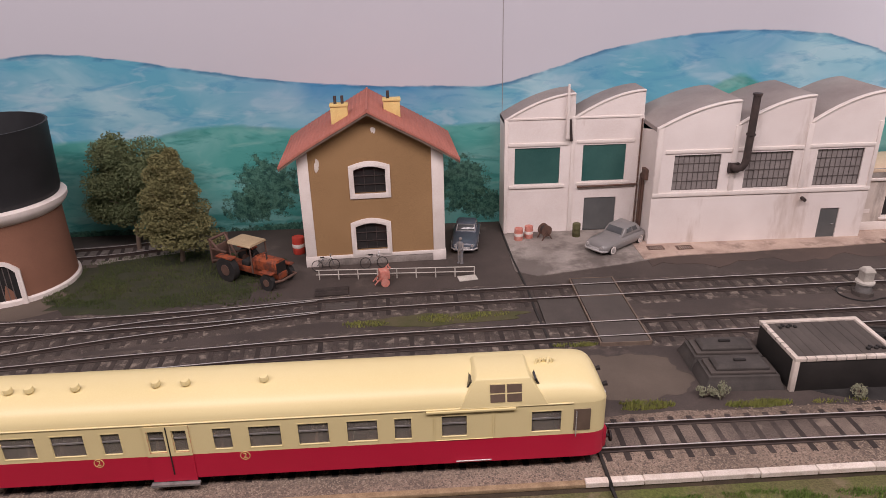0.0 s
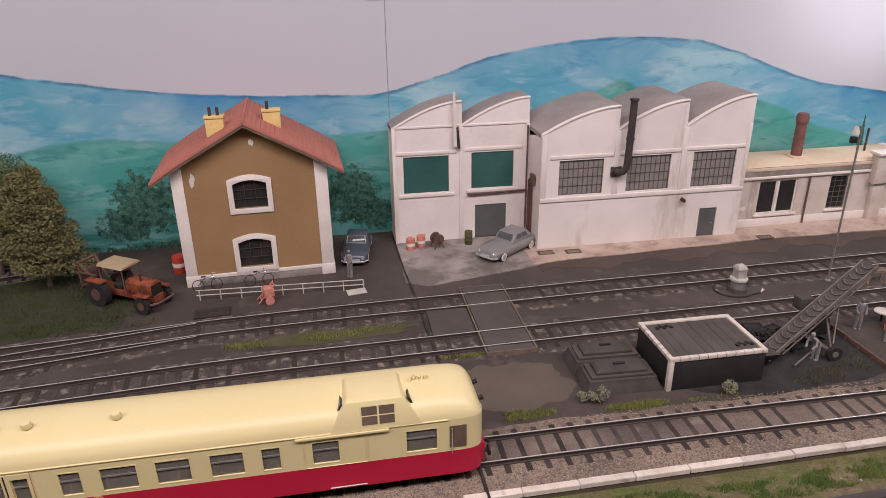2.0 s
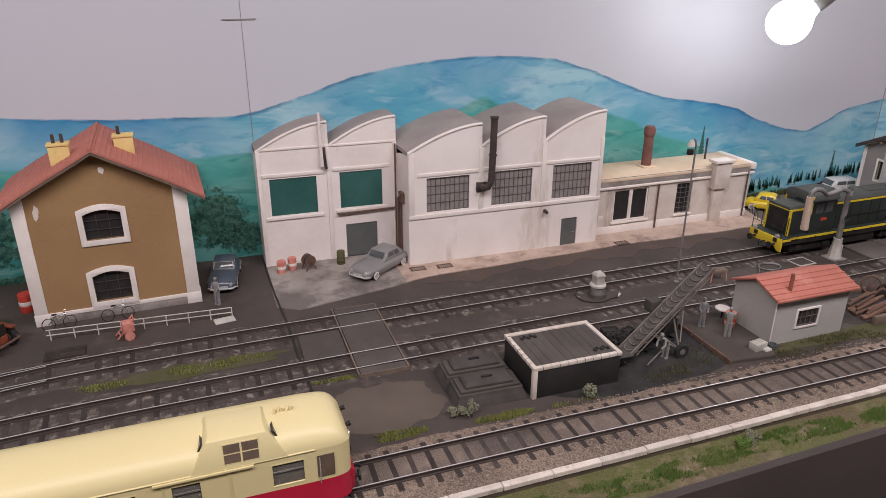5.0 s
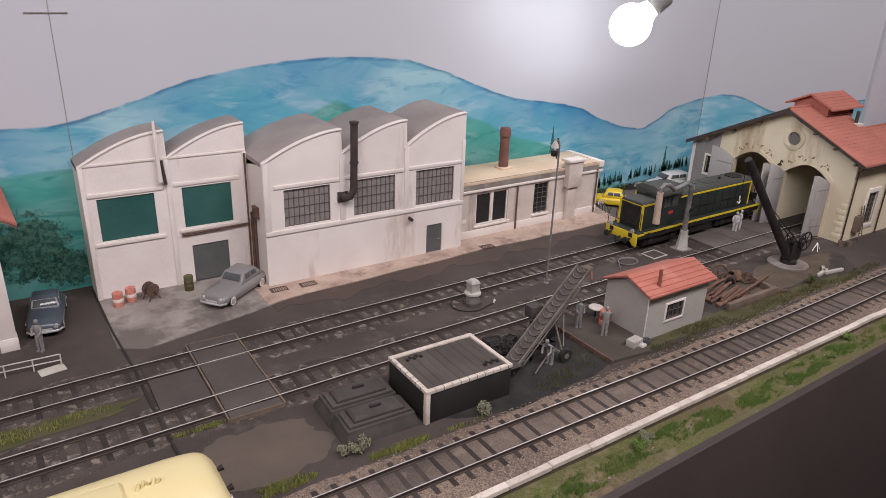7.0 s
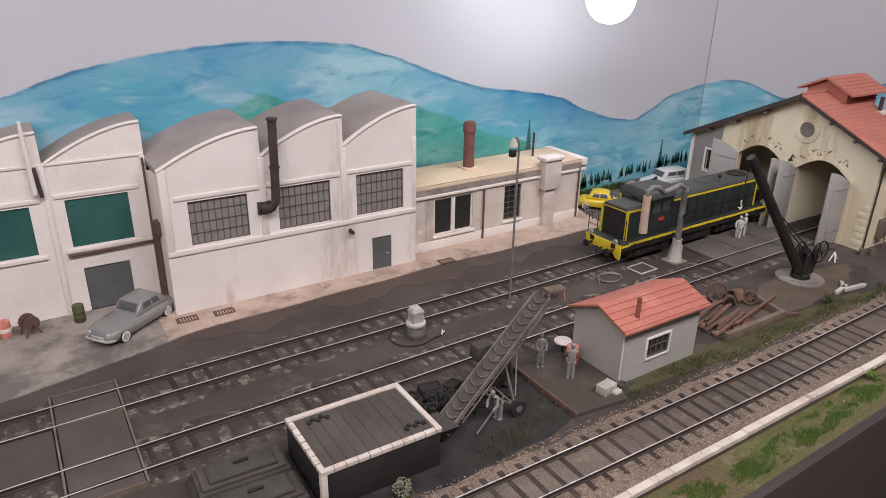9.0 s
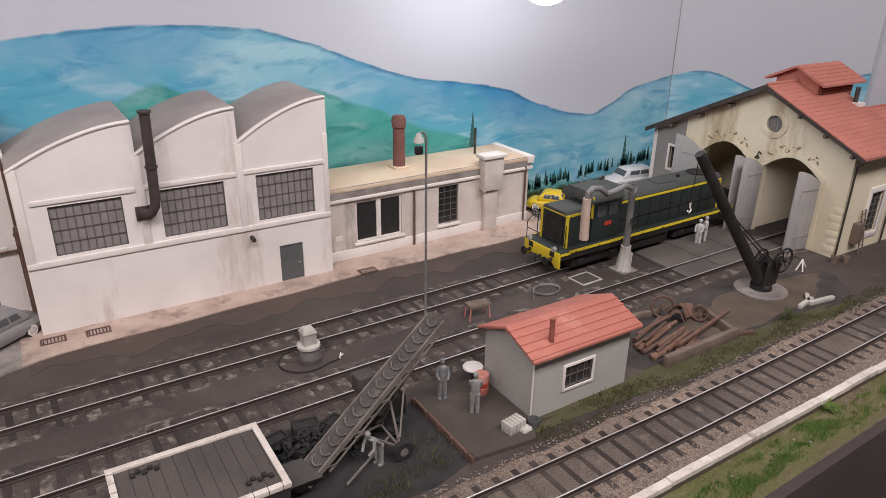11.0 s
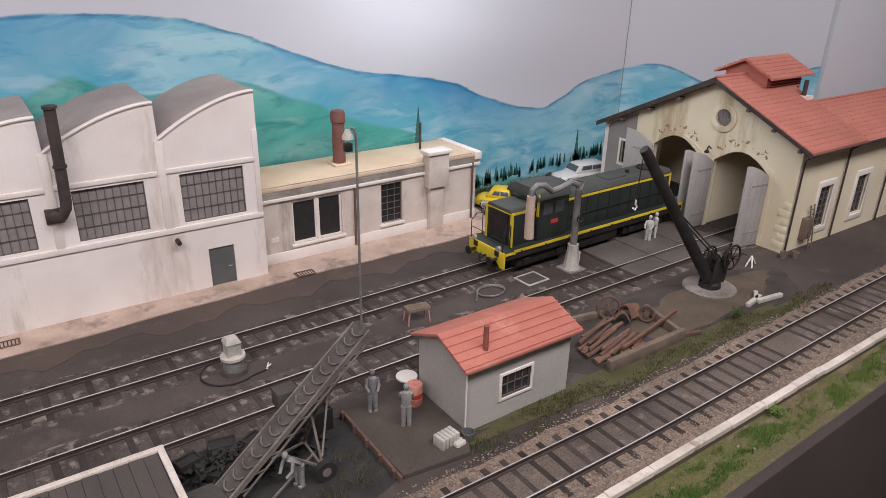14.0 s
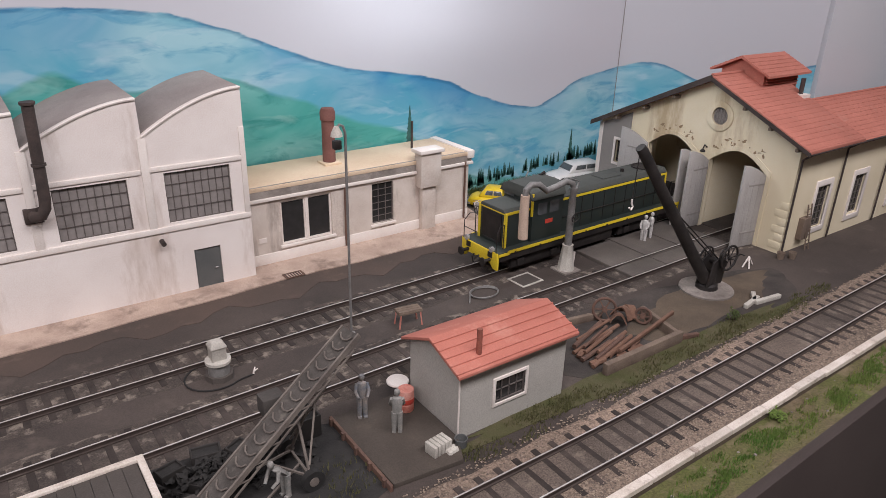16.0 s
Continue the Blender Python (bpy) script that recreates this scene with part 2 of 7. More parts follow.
M = dict(
    asphalt=mat("asphalt", (0.044, 0.035, 0.0315), (0.08, 0.063, 0.055), 7, 0.82, c3=(0.12, 0.095, 0.08), spots=0.58, patch=18, bump=0.25, grain=0.35),
    dirt=mat("dark_earth", (0.035, 0.03, 0.028), (0.075, 0.062, 0.055), 25, 0.95, c3=(0.12, 0.1, 0.085), spots=0.64, patch=60, bump=0.6),
    coal=mat("coal_ground", (0.015, 0.014, 0.014), (0.04, 0.037, 0.035), 40, 0.9, bump=0.8),
    brownpatch=mat("worn_brown_ground", (0.088, 0.07, 0.056), (0.125, 0.098, 0.078), 12, 0.9, bump=0.15),
    concrete=mat("stained_concrete", (0.36, 0.32, 0.29), (0.22, 0.19, 0.17), 18, 0.9, c3=(0.11, 0.092, 0.082), spots=0.46, patch=11, bump=0.3),
    pave=mat("pinkish_pavement", (0.52, 0.4, 0.33), (0.36, 0.26, 0.21), 30, 0.9, c3=(0.22, 0.16, 0.13), spots=0.53, patch=28, bump=0.4),
    ballast=mat("buff_ballast", (0.27, 0.2, 0.155), (0.12, 0.092, 0.073), 8, 0.95, c3=(0.09, 0.07, 0.06), spots=0.5, patch=300, fine=700, grain=0.75, bump=1.0),
    darkballast=mat("dark_ballast", (0.085, 0.068, 0.058), (0.04, 0.032, 0.029), 22, 0.95, c3=(0.29, 0.242, 0.2), spots=0.53, patch=75, fine=800, grain=0.6, bump=0.8),
    infill=mat("dusty_infill", (0.17, 0.132, 0.108), (0.065, 0.052, 0.045), 9, 0.95, c3=(0.26, 0.21, 0.17), spots=0.55, patch=45, fine=700, grain=0.7, bump=1.0),
    sleeper=mat("dark_timber", (0.035, 0.027, 0.024), (0.065, 0.05, 0.044), 70, 0.85, bump=0.5, vary=0.7),
    rail=mat("rusty_rail", (0.036, 0.026, 0.022), (0.06, 0.043, 0.037), 60, 0.7, 0.0, bump=0.2),
    railtop=mat("polished_rail", (0.82, 0.79, 0.76), (0.66, 0.63, 0.6), 30, 0.4, 0.55, bump=0.0),
    kerb=mat("whitish_kerb", (0.7, 0.62, 0.55), (0.52, 0.44, 0.38), 45, 0.85, c3=(0.28, 0.21, 0.17), spots=0.57, patch=60, bump=0.4, vary=0.2),
    earth=mat("embankment_earth", (0.125, 0.093, 0.066), (0.08, 0.062, 0.047), 35, 0.95, c3=(0.14, 0.105, 0.075), spots=0.58, patch=50, bump=0.7),
    verge=mat("mossy_verge", (0.095, 0.11, 0.03), (0.125, 0.093, 0.056), 13, 0.95, c3=(0.25, 0.19, 0.13), spots=0.53, patch=28, fine=500, grain=0.5, bump=1.0),
    grass=mat("grass_fibre", (0.085, 0.18, 0.03), (0.17, 0.22, 0.055), 14, 0.9, bump=0, vary=0.2),
    grassdark=mat("dark_grass_fibre", (0.05, 0.075, 0.022), (0.085, 0.1, 0.035), 18, 0.9, bump=0),
    grassy=mat("yellowish_grass_fibre", (0.26, 0.26, 0.07), (0.17, 0.2, 0.05), 60, 0.9, bump=0),
    moss=mat("moss_ground", (0.06, 0.065, 0.022), (0.095, 0.08, 0.045), 40, 0.95, c3=(0.15, 0.11, 0.08), spots=0.6, patch=60, bump=0.9),
    mossdark=mat("dark_lawn", (0.03, 0.036, 0.018), (0.048, 0.046, 0.028), 22, 0.95, c3=(0.06, 0.085, 0.018), spots=0.6, patch=14, bump=0.9),
    fascia=mat("black_board", (0.05, 0.038, 0.035), (0.062, 0.048, 0.044), 8, 0.55, bump=0.03),
    white=mat("dirty_white_render", (0.82, 0.75, 0.71), (0.72, 0.64, 0.6), 14, 0.88, c3=(0.5, 0.4, 0.34), spots=0.57, patch=16, streaks=True, bump=0.12),
    whitetrim=mat("white_trim", (0.8, 0.73, 0.68), (0.7, 0.62, 0.57), 25, 0.85, c3=(0.5, 0.42, 0.37), spots=0.68, patch=50, bump=0.1),
    roofgrey=mat("grey_brown_roof", (0.33, 0.29, 0.27), (0.24, 0.2, 0.19), 12, 0.9, c3=(0.42, 0.38, 0.35), spots=0.62, patch=25, bump=0.1),
    tealpane=mat("teal_shutter", (0.022, 0.088, 0.08), (0.04, 0.12, 0.108), 22, 0.45, bump=0.05),
    greydoor=mat("grey_door", (0.09, 0.095, 0.095), (0.12, 0.12, 0.118), 40, 0.6, bump=0.05),
    rust=mat("rust_brown_pipe", (0.095, 0.056, 0.045), (0.15, 0.085, 0.062), 80, 0.8, bump=0.4),
    darkpipe=mat("sooty_pipe", (0.035, 0.028, 0.026), (0.07, 0.05, 0.045), 70, 0.7, bump=0.3),
    brickpipe=mat("red_brown_stack", (0.14, 0.06, 0.05), (0.2, 0.09, 0.075), 60, 0.8, bump=0.3),
    winframe=mat("grey_brown_frame", (0.1, 0.085, 0.08), (0.14, 0.12, 0.11), 60, 0.7, bump=0.1),
    pane=glass("dusty_pane", (0.25, 0.225, 0.215), 0.4),
    darkpane=glass("dark_pane", (0.028, 0.027, 0.027), 0.15),
    annexwall=mat("weathered_render", (0.66, 0.58, 0.52), (0.52, 0.44, 0.39), 25, 0.9, c3=(0.27, 0.22, 0.19), spots=0.52, patch=26, streaks=True, bump=0.3),
    annexroof=mat("sandy_roof", (0.72, 0.55, 0.4), (0.6, 0.44, 0.31), 14, 0.9, bump=0.1),
    ochre=mat("ochre_render", (0.33, 0.2, 0.095), (0.285, 0.17, 0.08), 12, 0.88, c3=(0.48, 0.33, 0.2), spots=0.74, patch=30, bump=0.1),
    tilered=mat("red_tile_roof", (0.46, 0.172, 0.13), (0.385, 0.138, 0.104), 20, 0.85, c3=(0.5, 0.24, 0.19), spots=0.6, patch=40, bump=0.2, fine=500, grain=0.2),
    chimney=mat("yellow_chimney", (0.72, 0.53, 0.22), (0.6, 0.42, 0.17), 40, 0.85, bump=0.15),
    tower=mat("brown_tower_render", (0.26, 0.125, 0.08), (0.21, 0.1, 0.065), 14, 0.85, bump=0.08),
    tank=mat("black_tank", (0.016, 0.017, 0.019), (0.026, 0.027, 0.03), 20, 0.6, bump=0.08),
    cream=mat("cream_shed_render", (0.82, 0.72, 0.53), (0.7, 0.6, 0.42), 12, 0.88, c3=(0.42, 0.3, 0.17), spots=0.56, patch=15, streaks=True, bump=0.25),
    greygable=mat("grey_render", (0.28, 0.255, 0.24), (0.22, 0.2, 0.19), 18, 0.88, bump=0.1),
    doorwood=mat("grey_painted_wood", (0.3, 0.28, 0.265), (0.24, 0.225, 0.21), 40, 0.8, bump=0.2),
    hutwall=mat("grey_hut_render", (0.43, 0.41, 0.38), (0.36, 0.34, 0.31), 18, 0.9, c3=(0.22, 0.2, 0.15), spots=0.66, patch=20, bump=0.12),
    timber=mat("weathered_timber", (0.2, 0.15, 0.115), (0.13, 0.095, 0.075), 60, 0.9, bump=0.5),
    blackbox=mat("tarred_timber", (0.018, 0.016, 0.015), (0.032, 0.028, 0.026), 30, 0.7, bump=0.2),
    deck=mat("grey_tarred_deck", (0.065, 0.055, 0.049), (0.09, 0.076, 0.068), 22, 0.85, bump=0.2, vary=0.1),
    hatch=mat("dusty_tar", (0.045, 0.04, 0.037), (0.075, 0.066, 0.06), 40, 0.85, bump=0.3),
    plaster=mat("damaged_plaster", (0.36, 0.26, 0.16), (0.22, 0.15, 0.09), 90, 0.9, bump=0.4),
    iron=mat("black_iron", (0.018, 0.016, 0.016), (0.04, 0.034, 0.032), 60, 0.55, 0.3, bump=0.2),
    conveyor=mat("dusty_grey_steel", (0.2, 0.185, 0.17), (0.12, 0.105, 0.095), 60, 0.75, 0.2, bump=0.3),
    greymetal=mat("grey_cast_metal", (0.3, 0.29, 0.28), (0.18, 0.17, 0.165), 60, 0.55, 0.4, bump=0.25),
    stone=mat("pale_stone", (0.55, 0.52, 0.47), (0.4, 0.37, 0.33), 50, 0.9, bump=0.3),
    figure=mat("painted_figure_grey", (0.2, 0.2, 0.19), (0.3, 0.28, 0.26), 200, 0.8, bump=0.2),
    figurewhite=mat("painted_figure_white", (0.6, 0.58, 0.56), (0.4, 0.38, 0.37), 200, 0.8, bump=0.2),
    figureblue=mat("painted_figure_blue", (0.13, 0.15, 0.18), (0.3, 0.26, 0.23), 150, 0.8, bump=0.2),
    red=mat("red_paint", (0.55, 0.06, 0.04), (0.42, 0.05, 0.035), 60, 0.55, bump=0.1),
    faded=mat("faded_red_paint", (0.5, 0.14, 0.1), (0.6, 0.3, 0.25), 120, 0.7, bump=0.2),
    rubber=mat("black_rubber", (0.018, 0.017, 0.017), (0.03, 0.028, 0.027), 100, 0.8, bump=0.2),
    chrome=mat("chrome", (0.74, 0.73, 0.72), (0.62, 0.61, 0.6), 60, 0.25, 0.6, bump=0),
    carglass=glass("car_glass", (0.085, 0.09, 0.095), 0.1),
)


# ---- the room ----
room = Geo().box(-1600, -1400, -1000, 4200, -1360, 1500).box(-1640, -1400, -1000, -1600, 2800, 1500).box(4200, -1400, -1000, 4240, 2800, 1500).box(-1600, 2800, -1000, 4200, 2840, 1500)
plaster = mat("room_plaster", (0.5, 0.49, 0.49), (0.45, 0.44, 0.44), 4, 0.9, bump=0.05)
setting("wall_room", room, plaster, "plain pale plaster walls of the exhibition room", "wall")
setting("ceiling", Geo().box(-1640, -1400, 1500, 4240, 2840, 1540), plaster, "plain pale ceiling", "ceiling")
setting("floor", Geo().box(-1640, -1400, -1040, 4240, 2840, -1000), mat("room_floor", (0.16, 0.14, 0.13), (0.2, 0.18, 0.16), 5, 0.6, bump=0.05), "plain brownish room floor", "floor")

# ---- painted backdrop ----
GROUND = -2.6


def ridge(n, l, x, heights, x0, x1, kind="B_SPLINE"):
    """A skyline: a grey ramp over x, whose value times 0.4 m is the height."""
    r = n.new("ShaderNodeValToRGB")
    r.color_ramp.interpolation = kind
    e = r.color_ramp.elements
    while len(e) < len(heights):
        e.new(0.5)
    for k, (px, hz) in enumerate(heights):
        e[k].position = (px - x0) / (x1 - x0)
    for k, (px, hz) in enumerate(heights):
        g = hz / 400
        e[k].color = (g, g, g, 1)
    l.new(steps(n, l, x, x0 * K, x1 * K), r.inputs["Fac"])
    return calc(n, l, "MULTIPLY", r.outputs["Color"], 0.4)


def brushed(n, l, pos, scale, stretch, turn, detail=4, rough=0.55):
    """Long brush strokes, slanted by turn."""
    mp = n.new("ShaderNodeMapping")
    mp.inputs["Scale"].default_value = (1, 1, stretch)
    mp.inputs["Rotation"].default_value = (0, turn, 0)
    l.new(pos, mp.inputs["Vector"])
    t = n.new("ShaderNodeTexNoise")
    t.inputs["Scale"].default_value, t.inputs["Detail"].default_value = scale, detail
    t.inputs["Roughness"].default_value, t.inputs["Distortion"].default_value = rough, 0.7
    l.new(mp.outputs["Vector"], t.inputs["Vector"])
    return t.outputs["Fac"]


def backdrop_paint(name, along, far, near, teal, x0, x1, trees, sky_tones, strength=1.0):
    m, n, l, b = shader(name)
    pos = n.new("ShaderNodeNewGeometry").outputs["Position"]
    sep = n.new("ShaderNodeSeparateXYZ")
    l.new(pos, sep.inputs[0])
    x, z = sep.outputs[along], sep.outputs["Z"]
    wash = brushed(n, l, pos, 6, 2.2, 0.4)
    strokes = brushed(n, l, pos, 13, 3.6, -0.35, 5, 0.6)
    hatch_ = brushed(n, l, pos, 15, 3.2, 0.5, 3)
    broad = noise_node(n, l, pos, 3.2, 2)
    wob = calc(n, l, "MULTIPLY", calc(n, l, "SUBTRACT", strokes, 0.5), 0.010)
    zz = calc(n, l, "ADD", z, wob)
    sky = mixed(n, l, noise_node(n, l, pos, 2.5, 3), *sky_tones)
    h_far = ridge(n, l, x, far, x0, x1)
    below = calc(n, l, "SUBTRACT", h_far, zz)
    # pale wash, blue strokes, and a saturated blue that hangs under parts of the skyline
    blue = mixed(n, l, steps(n, l, wash, 0.38, 0.64), (0.11, 0.37, 0.49), (0.33, 0.54, 0.61))
    blue = mixed(n, l, calc(n, l, "MULTIPLY", steps(n, l, strokes, 0.52, 0.68), 0.7), blue, (0.055, 0.28, 0.45))
    blue = mixed(n, l, calc(n, l, "MULTIPLY", steps(n, l, hatch_, 0.54, 0.68), 0.45), blue, (0.46, 0.6, 0.66))
    high = calc(n, l, "MULTIPLY", steps(n, l, below, 0.085, 0.004), steps(n, l, broad, 0.42, 0.6))
    high = calc(n, l, "MULTIPLY", high, steps(n, l, wash, 0.3, 0.52))
    blue = mixed(n, l, calc(n, l, "MULTIPLY", high, 0.85 * strength), blue, (0.022, 0.215, 0.44))
    col = mixed(n, l, steps(n, l, below, -0.0012, 0.0015), sky, blue)
    edge = calc(n, l, "MULTIPLY", steps(n, l, below, -0.0008, 0.0008), steps(n, l, below, 0.006, 0.0015))
    edge = calc(n, l, "MULTIPLY", edge, steps(n, l, hatch_, 0.38, 0.55))
    col = mixed(n, l, calc(n, l, "MULTIPLY", edge, 0.75), col, (0.02, 0.13, 0.26))
    h_near = ridge(n, l, x, near, x0, x1, "CARDINAL")
    below2 = calc(n, l, "SUBTRACT", h_near, zz)
    green = mixed(n, l, steps(n, l, wash, 0.38, 0.64), teal[0], teal[1])
    green = mixed(n, l, calc(n, l, "MULTIPLY", steps(n, l, strokes, 0.5, 0.64), 0.8), green, teal[2])
    green = mixed(n, l, calc(n, l, "MULTIPLY", steps(n, l, hatch_, 0.55, 0.68), 0.4), green, (0.3, 0.5, 0.47))
    col = mixed(n, l, steps(n, l, below2, -0.001, 0.005), col, green)
    edge2 = calc(n, l, "MULTIPLY", steps(n, l, below2, -0.001, 0.002), steps(n, l, below2, 0.009, 0.003))
    col = mixed(n, l, calc(n, l, "MULTIPLY", edge2, calc(n, l, "MULTIPLY", steps(n, l, wash, 0.4, 0.6), 0.55)), col, (0.03, 0.2, 0.19))
    for (cx, cz, rx, rz) in trees:
        dx = calc(n, l, "DIVIDE", calc(n, l, "SUBTRACT", x, cx * K), rx * K)
        dz = calc(n, l, "DIVIDE", calc(n, l, "SUBTRACT", z, cz * K), rz * K)
        d = calc(n, l, "ADD", calc(n, l, "MULTIPLY", dx, dx), calc(n, l, "MULTIPLY", dz, dz))
        leaf = noise_node(n, l, pos, 60, 8, 0.78)
        inside = steps(n, l, calc(n, l, "SUBTRACT", calc(n, l, "MULTIPLY", leaf, 1.9), calc(n, l, "MULTIPLY", d, 0.5)), 0.62, 0.72)
        tone = mixed(n, l, steps(n, l, noise_node(n, l, pos, 170, 5, 0.75), 0.42, 0.6), (0.008, 0.042, 0.032), (0.085, 0.2, 0.145))
        col = mixed(n, l, calc(n, l, "MULTIPLY", inside, 0.9), col, tone)
    l.new(col, b.inputs["Base Color"])
    b.inputs["Roughness"].default_value = 0.42
    b.inputs["Specular IOR Level"].default_value = 0.35
    return m


far_back = [(-300, 255), (172, 285), (278, 287), (413, 263), (577, 234), (747, 223), (867, 219), (950, 228), (1056, 270), (1175, 288), (1295, 296), (1419, 285), (1516, 248), (1604, 212), (1698, 198), (1780, 186), (1850, 158), (1973, 110), (2040, 148), (2085, 164), (2180, 180)]
near_back = [(-300, 150), (372, 158), (457, 173), (598, 164), (814, 162), (907, 164), (1000, 150), (1140, 160), (1200, 192), (1232, 207), (1256, 220), (1284, 228), (1312, 214), (1356, 201), (1420, 207), (1466, 208), (1517, 189), (1584, 164), (1640, 138), (1708, 120), (1741, 101), (1830, 36), (1930, 10), (2180, 2)]
teal_left = ((0.07, 0.33, 0.3), (0.19, 0.45, 0.43), (0.028, 0.225, 0.205))
paint_back = backdrop_paint("painted_hills", "X", far_back, near_back, teal_left, -300, 2180,
                            [(535, 70, 62, 62), (500, 40, 50, 40), (845, 66, 55, 60), (880, 30, 50, 34), (300, 0, 240, 9), (560, 0, 110, 12)], ((0.5, 0.505, 0.555), (0.565, 0.565, 0.61)))
wall_back = setting("wall_back", Geo().box(-300, 1950, -60, 2172, 1962, 700), paint_back, "backdrop board painted with blue hills under a lilac sky", "backdrop")
far_right = [(1715, 195), (1745, 191), (1800, 150), (1850, 155), (1866, 162), (1888, 180), (1909, 187), (1931, 184), (1952, 174)]
paint_right = backdrop_paint("painted_hills_side", "Y", far_right, [(1715, 20), (1952, 20)], ((0.06, 0.22, 0.26), (0.12, 0.32, 0.36), (0.03, 0.14, 0.2)), 1715, 1952, [], ((0.45, 0.46, 0.5), (0.49, 0.495, 0.535)), 0.6)
side = Geo().rings([[(2170, 1950, z), (2418, 1727, z), (2424, 1734, z), (2176, 1957, z)] for z in (-60, 700)])
setting("wall_right", side, paint_right, "slanted side backdrop board painted with a dark blue hill", "backdrop")
setting("wall_side", Geo().rings([[(2425, 1722, z), (2790, 1704, z), (2791, 1714, z), (2426, 1732, z)] for z in (-60, 700)]), mat("pale_side_board", (0.56, 0.58, 0.63), (0.6, 0.62, 0.66), 3, 0.6, bump=0.02), "plain pale grey side board behind the engine shed", "backdrop")
setting("trim_corner", Geo().box(2169.3, 1948.8, -3, 2170.1, 1949.6, 700), M["greygable"], "thin dark joint in the backdrop corner", "trim")
# seam at the joint of two backdrop boards, with a clip bar at its top
seam = Geo().box(909.6, 1949.4, 150, 910.3, 1950.4, 700).box(884, 1948.6, 354.6, 930, 1950.4, 356.2)
part("seam", seam, M["greygable"], wall_back, "thin grey joint between two boards")
# flat painted conifers at the foot of the hills
rnd = random.Random(4)
firs = Geo()
for k in range(130):
    x = rnd.uniform(1790, 2150)
    base = 7 + (x - 1840) * 0.055 + rnd.uniform(-4, 4)
    hgt = rnd.uniform(8, 24) if k != 7 else 58
    if k == 7:
        x = 2070
    w = hgt * 0.1 + 1.8
    zig = []
    for s in range(6):
        zig += [(x - w * (1 - s / 6), base + hgt * s / 6), (x - w * (0.55 - s / 12), base + hgt * (s + 0.6) / 6)]
    firs.plate([zig + [(x, base + hgt)] + [(2 * x - a, c) for a, c in reversed(zig)]], 1949.4, 1950.2, facing_y)
part("painted_conifers", firs, mat("painted_conifer", (0.02, 0.075, 0.065), (0.05, 0.13, 0.115), 80, 0.6, bump=0), wall_back)["kind"] = "stuff"
spire = Geo()
zig = []
for s in range(9):
    zig += [(-8 * (1 - s / 9) , 62 * s / 9), (-8 * (0.6 - s / 15), 62 * (s + 0.6) / 9)]
spire.plate([[(1732 + a, 88 + c) for a, c in zig + [(0, 62)] + [(-a, c) for a, c in reversed(zig)]]], 1949.3, 1950.2, facing_y)
part("painted_cypress", spire, M["tealpane"], wall_back)

# ---- ground ----
g = Geo()
def edge_y(x):
    return 1283 + 0.03 * (x - 1200)


def kerb_y(x):
    return 1334 + 0.013 * (x - 937)


xs = [-300 + 40 * k for k in range(73)]
ys = [0, 0.1, 0.2, 0.3, 0.4, 0.5, 0.6, 0.7, 0.8, 0.9, 1.0]
rows = []
for f in ys:
    rows.append([(x, kerb_y(x) + (1950 - kerb_y(x)) * f, GROUND + 0.1 * noise.noise((x * 0.02, f * 12, 0))) for x in xs])
g.rings(rows, caps=False, closed=False)
setting("ground", g, M["asphalt"], "dark asphalt yard ground of the model layout", "ground")
fas = Geo().rings([[(x, edge_y(x) - 9, z0), (x, edge_y(x), z0), (x, edge_y(x), z1), (x, edge_y(x) - 9, z1)] for z0, z1 in ((-700, -0.6),) for x in (-300, 2580)])
setting("trim_fascia", fas, M["fascia"], "black painted fascia board along the layout edge", "fascia", bevel=1.0)

setting("baseboard", Geo().rings([[(x, edge_y(x), z) for x in (-300, 2580)] + [(2580, 1962, z), (-300, 1962, z)] for z in (-45, -13)]), M["fascia"], "dark wooden baseboard of the layout", "baseboard")
for lx in (-260, 1140, 2540):
    for ly in (1340, 1920):
        setting("table_leg", Geo().box(lx - 20, ly - 20, -1000, lx + 20, ly + 20, -45), M["fascia"], "dark square leg under the layout", "leg", kind="object")
# housing added above that unseen area lamp
setting("trim_added_light_housing", Geo().box(-850, 480, 1452, 2500, 900, 1500), plaster, "long pale housing added out of view above the room light", "light fitting")

def sheet(name, outline, z, material, label, category="ground", thick=1.2):
    return setting(name, Geo().plate([outline], z - thick - 0.6, z, flat), material, label, category)


bank = []
for k in range(13):
    f = k / 12
    bank.append([(x, edge_y(x) - 0.5 + (kerb_y(x) + 1 - edge_y(x)) * f, -2.2 - 7.5 * f ** 0.8 + (2.2 * noise.noise((x * 0.03, f * 3, 1.7)) + 1.1 * noise.noise((x * 0.11, f * 9, 4.2))) * math.sin(math.pi * min(1, f * 1.1))) for x in range(-300, 2581, 12)])
setting("ground_embankment", Geo().rings(bank, caps=False, closed=False), M["verge"], "mossy green and brown bank in front of the main track", "verge")
sheet("ground_concrete", [(906, 1938), (906, 1752), (935, 1735), (1090, 1770), (1140, 1790), (1140, 1940)], -1.5, M["concrete"], "stained pale concrete apron before the workshop", "apron")
pv = [(1095, 1900), (1095, 1775)] + [(1130 + 30 * k, 1782 + k * 1.6 + 1.2 * math.sin(k * 1.3)) for k in range(12)] + [(1480 + 30 * k, 1800 + 1.5 * math.sin(k * 1.7)) for k in range(11)] + [(1800, 1900)]
sheet("pavement", pv, -0.9, M["pave"], "stained pinkish pavement along the factory walls", "pavement", 1.8)
strip = [(1100 + 18 * k, 1752 + 9 * math.sin(k * 0.9) + 6 * math.sin(k * 2.1) + k * 0.5) for k in range(39)]
